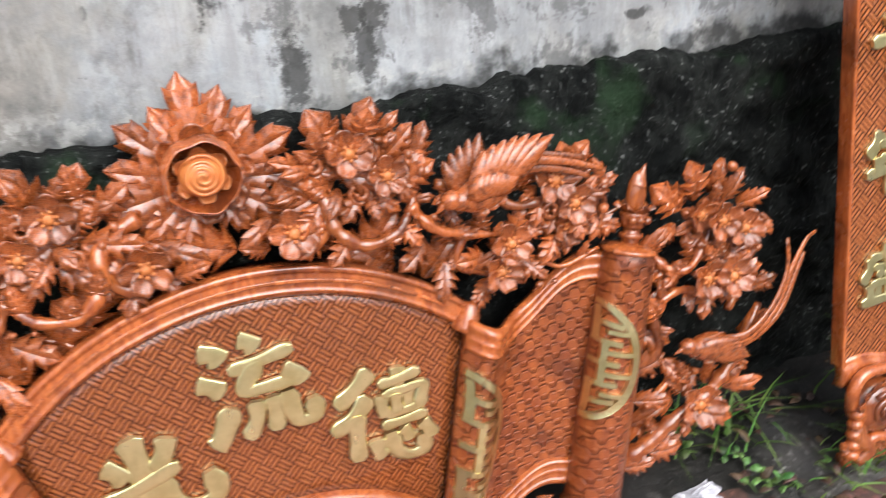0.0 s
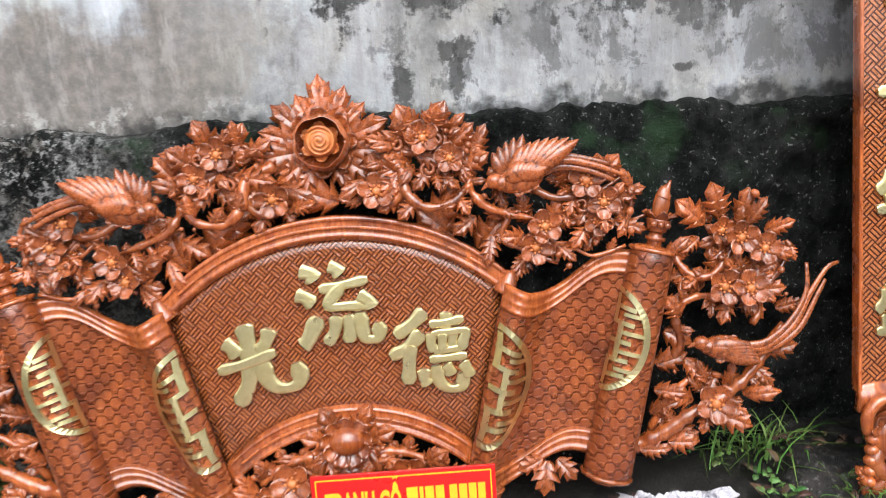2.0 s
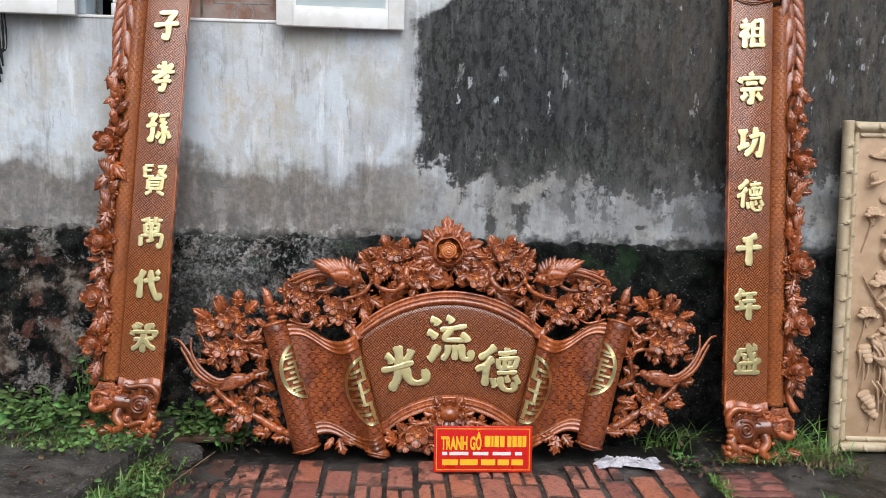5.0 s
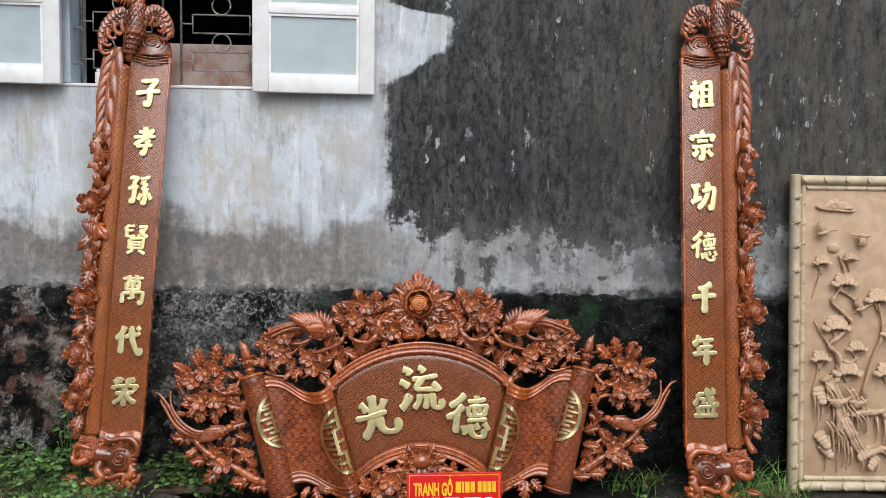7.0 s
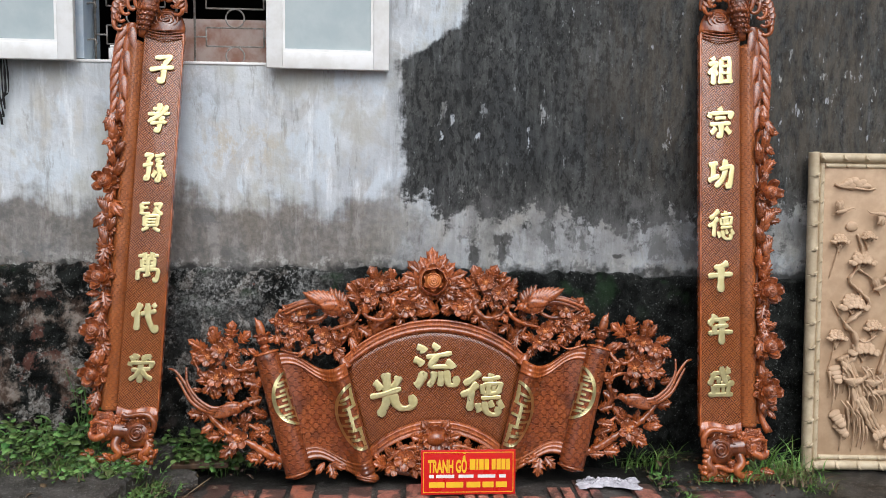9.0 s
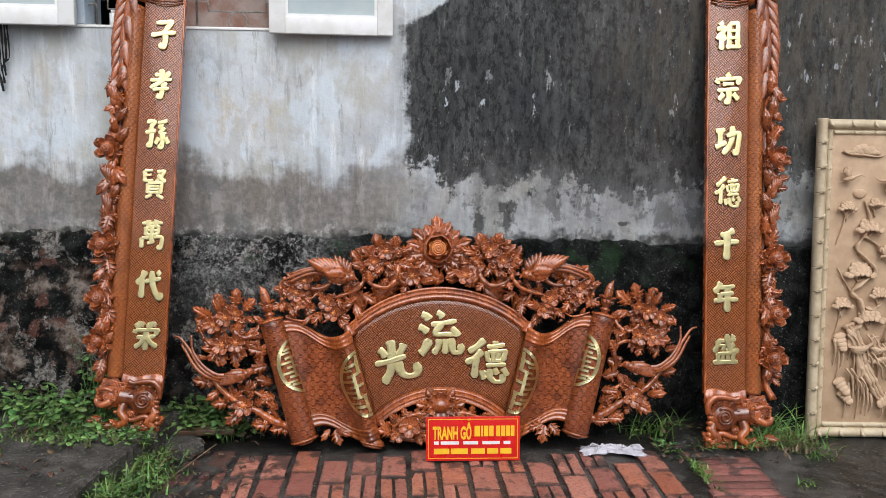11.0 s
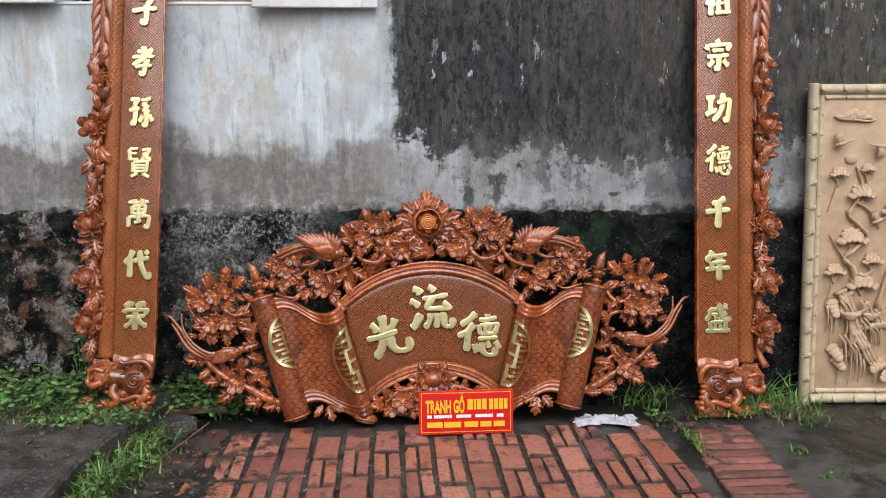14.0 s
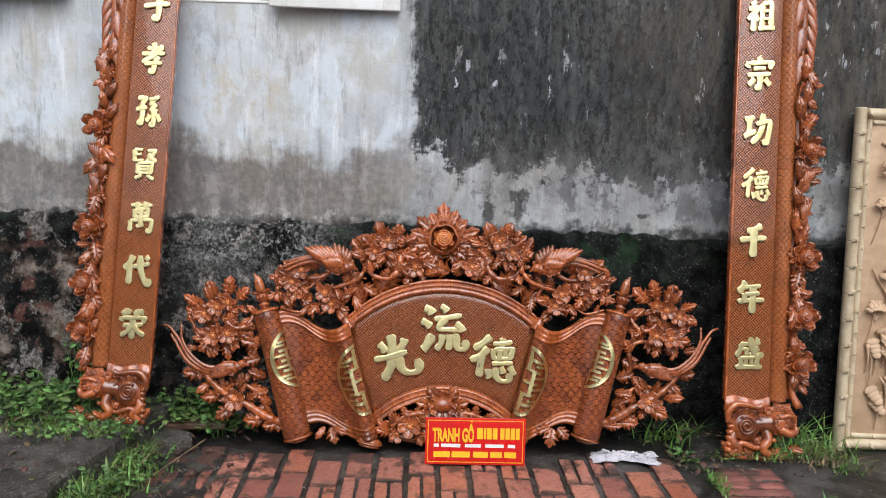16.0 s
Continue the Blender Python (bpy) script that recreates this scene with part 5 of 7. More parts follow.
FOLIAGE = ((0.185, 0.762, 0.105, 20), (0.215, 0.765, 0.10, -22), (0.235, 0.745, 0.12, -66), (0.15, 0.755, 0.09, 62), (0.19, 0.735, 0.10, -104), (0.255, 0.715, 0.11, -86), (0.175, 0.72, 0.10, 104), (0.28, 0.70, 0.10, -64),
           (0.255, 0.742, 0.10, -44), (0.225, 0.70, 0.09, -140), (0.15, 0.70, 0.09, 150), (0.30, 0.72, 0.09, -30), (0.08, 0.69, 0.09, 130), (0.12, 0.70, 0.10, -120), (0.07, 0.645, 0.07, 70), (0.33, 0.56, 0.09, 160), (0.35, 0.59, 0.08, 40), (0.30, 0.60, 0.08, 120), (0.50, 0.655, 0.10, 50), (0.55, 0.65, 0.09, -40),
           (0.58, 0.62, 0.10, -75), (0.58, 0.565, 0.09, -110), (0.52, 0.56, 0.08, 150), (0.50, 0.61, 0.07, 90), (0.40, 0.55, 0.08, 80), (0.46, 0.53, 0.07, -130), (0.39, 0.50, 0.07, 150), (0.45, 0.58, 0.07, -30), (0.345, 0.66, 0.08, -160),
           (0.76, 0.545, 0.10, 40), (0.79, 0.56, 0.09, 5), (0.84, 0.55, 0.09, -10), (0.89, 0.52, 0.10, -65), (0.88, 0.49, 0.08, -110), (0.80, 0.52, 0.08, 110), (0.75, 0.52, 0.07, 130), (0.85, 0.54, 0.08, -35),
           (0.76, 0.42, 0.09, 80), (0.79, 0.44, 0.08, 20), (0.85, 0.43, 0.08, -20), (0.86, 0.40, 0.09, -80), (0.80, 0.39, 0.09, 165), (0.84, 0.385, 0.08, -150), (0.68, 0.49, 0.08, -60), (0.68, 0.44, 0.09, -85), (0.67, 0.38, 0.10, -70),
           (0.67, 0.33, 0.09, -110), (0.65, 0.26, 0.11, -75), (0.64, 0.21, 0.09, -95), (0.63, 0.16, 0.10, -60), (0.68, 0.13, 0.09, -120), (0.60, 0.09, 0.09, -100), (0.66, 0.10, 0.08, -85), (0.72, 0.18, 0.08, 60), (0.77, 0.15, 0.10, -120),
           (0.79, 0.20, 0.09, -20), (0.82, 0.19, 0.09, -95), (0.75, 0.22, 0.08, 20), (0.88, 0.27, 0.09, -80), (0.85, 0.24, 0.08, -130), (0.71, 0.27, 0.08, -140), (0.70, 0.36, 0.08, 30), (0.90, 0.36, 0.07, -70),
           (0.10, 0.11, 0.08, 60), (0.15, 0.10, 0.08, -60), (0.14, 0.05, 0.09, -110), (0.09, 0.06, 0.09, 120), (0.05, 0.05, 0.08, 170), (0.19, 0.06, 0.08, -80), (0.41, 0.075, 0.09, 170), (0.43, 0.08, 0.09, -140), (0.40, 0.08, 0.08, 120))
BUDS = ((0.60, 0.665, 0.016), (0.615, 0.628, 0.017), (0.61, 0.585, 0.016), (0.61, 0.545, 0.014), (0.46, 0.51, 0.014), (0.48, 0.485, 0.013), (0.785, 0.605, 0.017), (0.865, 0.60, 0.017), (0.31, 0.715, 0.015), (0.295, 0.745, 0.013),
        (0.13, 0.735, 0.014), (0.27, 0.70, 0.013), (0.91, 0.44, 0.014), (0.79, 0.475, 0.014), (0.83, 0.465, 0.012), (0.90, 0.29, 0.014), (0.93, 0.36, 0.012), (0.66, 0.20, 0.013), (0.86, 0.215, 0.013), (0.20, 0.10, 0.013), (0.07, 0.14, 0.012), (0.32, 0.64, 0.012))
CURL = Shape().add(spiral(1.6, 0.25, 1.0, 0.24, 12, 0.5)).mesh("curl", WOOD)
twig_me = [mesh_of("branch", *sweep(p, a * 0.92, b, 9, 7, 1.0, 0.30, i), WOOD) for i, (p, a, b) in enumerate(TWIGS)]
for sgn, m in ((1, Matrix()), (-1, flip)):
    for me in twig_me:
        part("branch", me, plaque, m)
    for x, y, z, r in BLOSSOMS:
        blossom(plaque, sgn * x, y, z, r * 1.05, rnd.uniform(0, 72), rnd.uniform(-14, 10))
    for x, y, ln, a in FOLIAGE:
        leaf(plaque, sgn * x, y, 0.012 + rnd.uniform(-0.004, 0.022), ln * rnd.uniform(0.62, 0.85), sgn * (a + rnd.uniform(-9, 9)), rnd.choice((0, 0, 1, 1, 2)), rnd.uniform(-4, 16))
    for x, y, z, r in BLOSSOMS:
        for k in range(4):
            a = rnd.uniform(0, 360)
            leaf(plaque, sgn * (x + r * 0.7 * math.cos(radians(a + 90))), y + r * 0.7 * math.sin(radians(a + 90)), z - 0.03 + rnd.uniform(-0.008, 0.006), rnd.uniform(0.036, 0.058), sgn * a, rnd.choice((0, 1, 1)), rnd.uniform(-6, 18))
    for pts, r0, r1 in TWIGS:
        for q in spline(pts, 2)[1::2]:
            leaf(plaque, sgn * q.x, q.y, q.z - 0.012 + rnd.uniform(0, 0.012), rnd.uniform(0.034, 0.055), rnd.uniform(0, 360), rnd.choice((0, 1, 2)), rnd.uniform(0, 20))
            if rnd.random() < 0.4:
                part("bud", BUD, plaque, at(sgn * q.x + rnd.gauss(0, 0.014), q.y + rnd.gauss(0, 0.014), q.z + 0.006, rnd.uniform(0, 360), rnd.uniform(0.007, 0.011)))
    for x, y, r in BUDS:
        part("bud", BUD, plaque, at(sgn * x, y, 0.035, rnd.uniform(-60, 60), r * 1.05))
    for cx, cy, rx, ry, num in ((0.215, 0.738, 0.085, 0.048, 26), (0.56, 0.61, 0.06, 0.055, 10), (0.83, 0.49, 0.08, 0.045, 5), (0.80, 0.41, 0.07, 0.04, 3), (0.14, 0.075, 0.07, 0.03, 8)):
        for k in range(num):
            a, d = rnd.uniform(0, 2 * math.pi), math.sqrt(rnd.random())
            x, y = cx + rx * d * math.cos(a), cy + ry * d * math.sin(a)
            leaf(plaque, sgn * x, y, 0.008 + rnd.uniform(0, 0.03), rnd.uniform(0.038, 0.06), sgn * (math.degrees(a) - 90 + rnd.uniform(-50, 50)), rnd.choice((0, 1, 2)), rnd.uniform(0, 30))
            if k % 3 == 0:
                part("bud", BUD, plaque, at(sgn * (cx + rx * 0.9 * math.cos(a)), cy + ry * 0.9 * math.sin(a), 0.04, rnd.uniform(0, 360), rnd.uniform(0.008, 0.012)))
            if k % 5 == 0:
                part("curl", CURL, plaque, at(sgn * x, y, 0.03, rnd.uniform(0, 360), 0.02))
    bird(plaque, m @ at(0.392, 0.668, 0.055, 20, 0.094), BIRD_TAIL, "carved bird with a raised wing and streaming tail")
    bird(plaque, m @ at(0.775, 0.298, 0.06, 4, 0.088), PLUME, "carved phoenix with long sweeping tail plumes", False)
knob = Shape().add(ball(0.04, 0.032, 0.03, 14, 9))
for k in range(9):
    knob.add(petal_shape(0.5, 0.4), pose(0, 0, 0.005, 0, 0, 40 * k) @ pose(0, 0.018, 0) @ Matrix.Scale(0.036, 4))
part("flower_knob", knob.mesh("flower_knob", WOOD), plaque, pose(0, 0.165, 0.045))
for a in (30, -30, 75, -75, 120, -120, 165, -165):
    leaf(plaque, 0.03 * math.sin(radians(-a)), 0.15 + 0.02 * math.cos(radians(a)), 0.02, 0.075, a, 1, 6)
part("branch", mesh_of("branch", *sweep([(-0.2, 0.05, 0.01), (-0.1, 0.03, 0.015), (0, 0.045, 0.02), (0.1, 0.03, 0.015), (0.2, 0.05, 0.01)], 0.012, 0.012, 8, 5, 1, 0.1), WOOD), plaque)
for k in range(14):
    u = -0.30 + 0.6 * k / 13
    leaf(plaque, u, 0.60 + 0.05 * math.cos(u * 5) - 0.4 * max(0, abs(u) - 0.12), -0.012, 0.10, rnd.uniform(-70, 70), 1, 0)


# ---- the two couplet boards ----
def small_bird(parent, m):
    s = Shape().add(ball(0.42, 0.25, 0.22, 10, 7)).add(ball(0.17, 0.16, 0.15, 8, 6), pose(-0.48, 0.14, 0.05)).add(sweep([(-0.6, 0.14, 0.05), (-0.8, 0.06, 0.05)], 0.06, 0.015, 6))
    for k in range(5):
        s.add(FEATHER, pose(0.0 + 0.06 * k, 0.05, 0.2 - 0.02 * k, 0, 0, -70 - 9 * k) @ Matrix.Diagonal((0.8, 0.85, 0.6, 1)))
    for k in range(3):
        s.add(FEATHER, pose(0.3, -0.05, 0.02, 0, 0, -80 - 12 * k) @ Matrix.Diagonal((0.7, 0.9, 0.6, 1)))
    return part("bird", s.mesh("bird", WOOD), parent, m, "small carved bird on the vine")


def phoenix(parent, sd):
    """The crowning bird: full scaled breast, crested head turned to the board's inner side, a ruff, two spread wings with looped quills and a pierced tail down the edge."""
    b = Shape()
    b.add(sweep([(0.063, 1.79, 0.036), (0.059, 1.84, 0.044), (0.056, 1.90, 0.044), (0.055, 1.955, 0.044)], 0.040, 0.022, 16, 5)).add(sweep([(0.062, 1.805, 0.036), (0.070, 1.76, 0.022), (0.094, 1.69, 0.0)], 0.040, 0.014, 16, 5))
    b.add(ball(0.027, 0.025, 0.024, 14, 10), pose(0.054, 1.962, 0.047)).add(sweep([(0.038, 1.966, 0.05), (0.022, 1.968, 0.05), (0.010, 1.960, 0.05), (0.006, 1.950, 0.05)], 0.012, 0.003, 8, 4)).add(sweep([(0.038, 1.955, 0.05), (0.020, 1.950, 0.05)], 0.008, 0.003, 7, 2)).add(ball(0.0055, 0.0055, 0.005, 8, 6), pose(0.048, 1.968, 0.069))
    for k in range(4):
        b.add(sweep([(0.056 + 0.006 * k, 1.980 - 0.003 * k, 0.044), (0.070 + 0.008 * k, 1.996 - 0.009 * k, 0.046), (0.086 + 0.008 * k, 2.004 - 0.016 * k, 0.04)], 0.0075, 0.002, 7, 3))
    for k in range(6):
        b.add(sweep([(0.050 + 0.004 * k, 1.932, 0.064), (0.072 + 0.012 * k, 1.926 - 0.003 * abs(k - 4), 0.074 - 0.003 * k), (0.078 + 0.016 * k, 1.885 + 0.007 * k, 0.066 - 0.004 * k)], 0.0085, 0.003, 7, 4, 0.8))
    for i in range(11):
        for k in range(6):
            a, r = radians(-72 + 27 * k + 13 * (i % 2)), 0.027 + 0.002 * min(i, 6) - 0.0045 * max(0, i - 6)
            b.add(petal_shape(0.5, 0.12), pose(0.056 + 0.0012 * i + 0.0042 * max(0, i - 6) + r * math.sin(a), 1.918 - 0.0172 * i, 0.044 - 0.00035 * i * i + r * math.cos(a), 0, math.degrees(a), 0) @ pose(0, 0, 0, 4, 0, 180) @ Matrix.Diagonal((0.032, 0.034, 0.014, 1)))
    body = part("phoenix", b.mesh("phoenix", WOOD), parent, None, "carved phoenix perched on the board's head")
    for pts, fall, s in (([(0.040, 1.835, 0.03), (0.018, 1.880, 0.036), (-0.016, 1.900, 0.034), (-0.052, 1.880, 0.03), (-0.074, 1.835, 0.024), (-0.078, 1.795, 0.02)], 0.072, -1), ([(0.088, 1.850, 0.03), (0.120, 1.880, 0.038), (0.156, 1.858, 0.036), (0.186, 1.820, 0.03), (0.200, 1.770, 0.025), (0.194, 1.72, 0.02)], 0.085, 1)):
        arch = spline(pts, 5)
        w = Shape().add(sweep(pts, 0.022, 0.011, 10, 5, 0.7))
        for row in range(3):
            for k, q in enumerate(arch[1 + row % 2:21:2]):
                w.add(petal_shape(0.52, 0.1), pose(q.x - s * 0.005 * row, q.y + 0.016 - 0.014 * row, q.z + 0.018 - 0.003 * row, 0, 0, 180 - s * (4 + 2.2 * k)) @ Matrix.Diagonal((0.032, 0.032, 0.014, 1)))
        w.add(sheet(lambda a, t: (arch[int(a * 24)].x - s * 0.010 * t, arch[int(a * 24)].y - 0.046 * t * math.sin(math.pi * min(1, 0.15 + a)), arch[int(a * 24)].z + 0.006 - 0.004 * t), 24, 5, 0.010))
        wing = part("wing", w.mesh("wing", WOOD), body)
        for k, q in enumerate(arch[5:24:4]):
            ln = fall * (1.0 - 0.09 * k)
            part("feather", mesh_of("feather", *sweep([(q.x - s * 0.004, q.y - 0.008, q.z), (q.x - s * 0.004, q.y - ln * 0.5, q.z + 0.010), (q.x - s * 0.010, q.y - ln * 0.88, q.z + 0.008), (q.x - s * 0.026, q.y - ln, q.z + 0.004), (q.x - s * 0.038, q.y - ln * 0.86, q.z)], 0.0105, 0.006, 9, 4, 0.75), WOOD), parent)

    def train(a, t):
        y = 1.74 - 0.40 * t
        w = 0.070 * (1 - 0.62 * t) * (0.86 + 0.14 * math.sin(t * 40))
        return 0.118 + 0.03 * min(1, 2.5 * t) + w * (a - 0.32), y, 0.004 + 0.02 * math.sin(math.pi * a) * (1 - 0.4 * t)
    tail = part("tail_plume", mesh_of("tail_plume", *sheet(train, 8, 60, 0.012), WOOD), parent)
    for k in range(8):
        y, x = 1.735 - 0.050 * k, 0.142 + 0.022 * min(1, k / 3)
        part("feather", QUILL, tail, at(x + 0.006, y, 0.014, -150 - 2 * k, 0.105 - 0.004 * k, 4, False, 0.05))
        if k % 2 == 0:
            part("feather", QUILL, tail, at(x - 0.016, y - 0.01, 0.022, 176, 0.11, 3, False, 0.05))


def lion_base(parent):
    """The pierced beast at the board's foot: coiled haunch, legs, curled head, ball and beaded tail."""
    h = Shape().add(ball(0.060, 0.055, 0.035, 18, 12), pose(-0.012, 0.105, 0.02)).add(spiral(2.4, 0.006, 0.034, 0.0055, 14, 0.006), pose(-0.014, 0.108, 0.05))
    h.add(sweep([(-0.01, 0.11, 0.01), (0.05, 0.115, 0.015), (0.10, 0.12, 0.02)], 0.034, 0.036, 10, 4))
    for k in range(7):
        h.add(petal_shape(0.5, 0.25), pose(-0.014 + 0.038 * math.sin(radians(-75 + 25 * k)), 0.112 + 0.036 * math.cos(radians(-75 + 25 * k)), 0.042, 0, 0, 75 - 25 * k) @ Matrix.Scale(0.022, 4))
    base = part("beast", h.mesh("beast", WOOD), parent, None, "carved lion-like beast with a coiled haunch")
    head = Shape().add(ball(0.040, 0.042, 0.034, 14, 10)).add(sweep([(0.0, -0.02, 0.02), (0.03, -0.035, 0.026), (0.05, -0.028, 0.02), (0.056, -0.012, 0.016)], 0.017, 0.010, 9, 5)).add(sweep([(-0.01, 0.02, 0.03), (0.02, 0.03, 0.035), (0.045, 0.022, 0.026), (0.05, 0.005, 0.022)], 0.009, 0.005, 8, 5))
    part("head", head.mesh("head", WOOD), base, pose(0.108, 0.122, 0.030))
    curl = Shape().add(ball(0.015, 0.015, 0.011, 10, 7)).add(spiral(1.7, 0.003, 0.012, 0.0032, 12, 0.004), pose(0, 0, 0.010)).mesh("curl", WOOD)
    for k in range(11):
        a = radians(-20 + 22 * k)
        part("curl", curl, base, pose(0.108 + 0.020 * math.cos(a * 1.6), 0.126 + 0.022 * math.sin(a * 1.6), 0.052, 0, 0, 70 * k) @ Matrix.Scale(0.8, 4))
        part("curl", curl, base, pose(0.112 + 0.043 * math.cos(a), 0.130 + 0.044 * math.sin(a), 0.026, 0, 0, 40 * k))
    for k in range(8):
        leaf(parent, 0.112, 0.13, 0.010, 0.070, 45 * k + 10, k % 2, 6)
    for x, y, a in ((-0.06, 0.01, 40), (-0.02, 0.0, -30), (0.03, 0.0, 60), (0.07, 0.0, -60), (0.15, 0.03, -100), (0.05, 0.07, 150)):
        leaf(parent, x, y, 0.02, 0.055, a, 0, 12)
    for k, (x, y, r) in enumerate(((0.03, 0.055, 0.014),)):
        part("scroll", Shape().add(ball(r, r * 0.9, r * 0.75, 10, 7)).add(spiral(1.8, 0.003, r * 0.75, 0.0042, 12, 0.006), pose(0, 0, r * 0.7)).mesh("scroll", WOOD), base, pose(x, y, 0.03))
    for p, a, b in (([(-0.045, 0.09, 0.02), (-0.058, 0.055, 0.03), (-0.035, 0.025, 0.035), (-0.06, 0.002, 0.03)], 0.020, 0.014), ([(0.06, 0.10, 0.02), (0.07, 0.06, 0.035), (0.05, 0.03, 0.04), (0.075, 0.006, 0.035)], 0.020, 0.014),
                    ([(0.0, 0.075, 0.0), (0.025, 0.045, 0.01), (0.01, 0.018, 0.02), (-0.02, 0.004, 0.02)], 0.015, 0.010), ([(-0.06, 0.03, 0.03), (-0.02, 0.045, 0.035), (0.03, 0.03, 0.035), (0.06, 0.05, 0.03), (0.10, 0.06, 0.03)], 0.012, 0.008), ([(0.09, 0.09, 0.03), (0.14, 0.085, 0.03), (0.165, 0.11, 0.025), (0.16, 0.15, 0.02)], 0.013, 0.008)):
        part("leg", mesh_of("leg", *sweep(p, a, b, 9, 5), WOOD), base)
    tail = Shape()
    for k in range(5):
        tail.add(ball(0.015, 0.012, 0.015, 9, 6), pose(-0.07 + 0.002 * k, 0.02 + 0.021 * k, 0.03))
    tail.add(sweep([(-0.068, 0.115, 0.025), (-0.072, 0.15, 0.03), (-0.05, 0.178, 0.03), (-0.01, 0.180, 0.03), (0.03, 0.172, 0.03), (0.05, 0.18, 0.03)], 0.013, 0.010, 9, 5))
    part("tail", tail.mesh("tail", WOOD), base)
    part("foot_rail", mesh_of("foot_rail", *sweep([(-0.075, 0.0, 0.012), (0.0, -0.004, 0.014), (0.08, -0.002, 0.014), (0.15, 0.0, 0.012)], 0.014, 0.014, 9, 5, 1, 0.12), WOOD), base)


def couplet_board(top, foot, sd, chars, label, seed):
    top, foot = Vector(top), Vector(foot)
    vy = (top - foot).normalized()
    size = (top - foot).length / 1.2
    ux = Vector((1, 0, 0))
    ux = (ux - vy * ux.dot(vy)).normalized()
    nz = ux.cross(vy)
    m = Matrix((ux, vy, nz)).transposed().to_4x4()
    m.translation = foot - vy * 0.36 * size
    ob = thing("couplet_board", m @ Matrix.Diagonal((size * sd, size, size, 1)), label, "wood carving", "pair of couplet boards")
    rnd = random.Random(seed)
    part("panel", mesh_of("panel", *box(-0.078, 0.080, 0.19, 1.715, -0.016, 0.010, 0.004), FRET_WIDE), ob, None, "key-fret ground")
    part("panel_edge", mesh_of("panel_edge", *box(-0.0815, -0.0735, 0.19, 1.71, -0.018, 0.0135, 0.003), WOOD), ob)

    def ridge(s, t):
        q = math.pi * s
        shrink = 1.0 if t < 0.983 else math.sqrt(max(0.02, 1 - ((t - 0.983) / 0.017) ** 2))
        return 0.111 - 0.034 * math.cos(q) * shrink, 0.19 + 1.49 * t, -0.012 + 0.042 * math.sin(q) * shrink
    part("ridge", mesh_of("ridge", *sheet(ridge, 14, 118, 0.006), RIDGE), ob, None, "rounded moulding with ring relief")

    def dome(s, t):
        q = math.pi * s
        return -0.002 - 0.078 * math.cos(q) * t, 1.712 + 0.10 * math.sin(q) ** 0.8 * t, 0.004 + 0.028 * (1 - t * t)
    part("dome", mesh_of("dome", *sheet(dome, 24, 8, 0.012), WOOD), ob)
    part("coil", mesh_of("coil", *spiral(3.0, 0.006, 0.050, 0.0032, 18, 0.010), WOOD), ob, pose(-0.006, 1.764, 0.022) @ Matrix.Diagonal((1.1, 0.75, 1, 1)))
    for k in range(3):
        part("coil", mesh_of("coil", *sweep([(-0.072, 1.715 - 0.012 * k, 0.014), (0.0, 1.703 - 0.012 * k, 0.022), (0.074, 1.715 - 0.012 * k, 0.014)], 0.0032, None, 6, 6), WOOD), ob)

    def lip(a, t):
        x = -0.079 + 0.160 * a
        return x, 0.150 + t * (0.054 + 0.007 * math.sin(a * 7.0)), 0.014 + 0.008 * math.sin(math.pi * min(1, t * 1.1)) - 0.004 * abs(math.cos(a * 3 * math.pi))
    part("lotus_lip", mesh_of("lotus_lip", *sheet(lip, 48, 8, 0.024), WOOD), ob)
    lion_base(ob)
    phoenix(ob, sd)
    stem = [(0.168 + 0.016 * math.sin(k * 1.9 + seed), 0.17 + 0.062 * k, 0.004 + 0.008 * math.cos(k * 2.3)) for k in range(21)]
    part("vine", mesh_of("vine", *sweep(stem, 0.012, 0.008, 8, 4, 1, 0.15, seed), WOOD), ob)
    part("vine", mesh_of("vine", *sweep([(x + 0.018 * math.cos(k * 1.3), y, z - 0.012) for k, (x, y, z) in enumerate(stem)], 0.008, 0.006, 7, 4, 1, 0.15, seed + 5), WOOD), ob)
    def ground_strip(a, t):
        y = 0.20 + 1.30 * t
        w = 0.022 + 0.009 * math.sin(y * 31 + seed) + 0.006 * math.sin(y * 83)
        return 0.141 + w * 1.7 * a, y, -0.012 + 0.010 * math.sin(math.pi * a) + 0.006 * math.sin(y * 57) * a
    part("vine_ground", mesh_of("vine_ground", *sheet(ground_strip, 6, 150, 0.012), WOOD), ob)
    for k in range(26):
        v = 0.24 + 1.16 * (k + 0.5) / 26
        leaf(ob, 0.158 + rnd.uniform(-0.008, 0.010), v, 0.016 + rnd.uniform(0, 0.012), rnd.uniform(0.065, 0.095), rnd.choice((0, 180)) + rnd.uniform(-38, 38), rnd.choice((0, 2, 2)), rnd.uniform(0, 12))
    for v, dx in ((0.33, 0.0), (0.50, 0.005), (0.711, 0.004), (1.09, 0.006)):
        rose(ob, at(0.178 + dx, v, 0.04, rnd.uniform(0, 90), 0.050, rnd.uniform(-10, 10)))
        for a in (70, 120, -70, -120, 20, 170):
            leaf(ob, 0.172 + dx, v, 0.018, 0.058, a + rnd.uniform(-12, 12), rnd.choice((0, 1)), 10)
    for v, a in ((1.28, 78), (0.84, 84), (0.96, 70)):
        small_bird(ob, at(0.172, v, 0.03, a, 0.062))
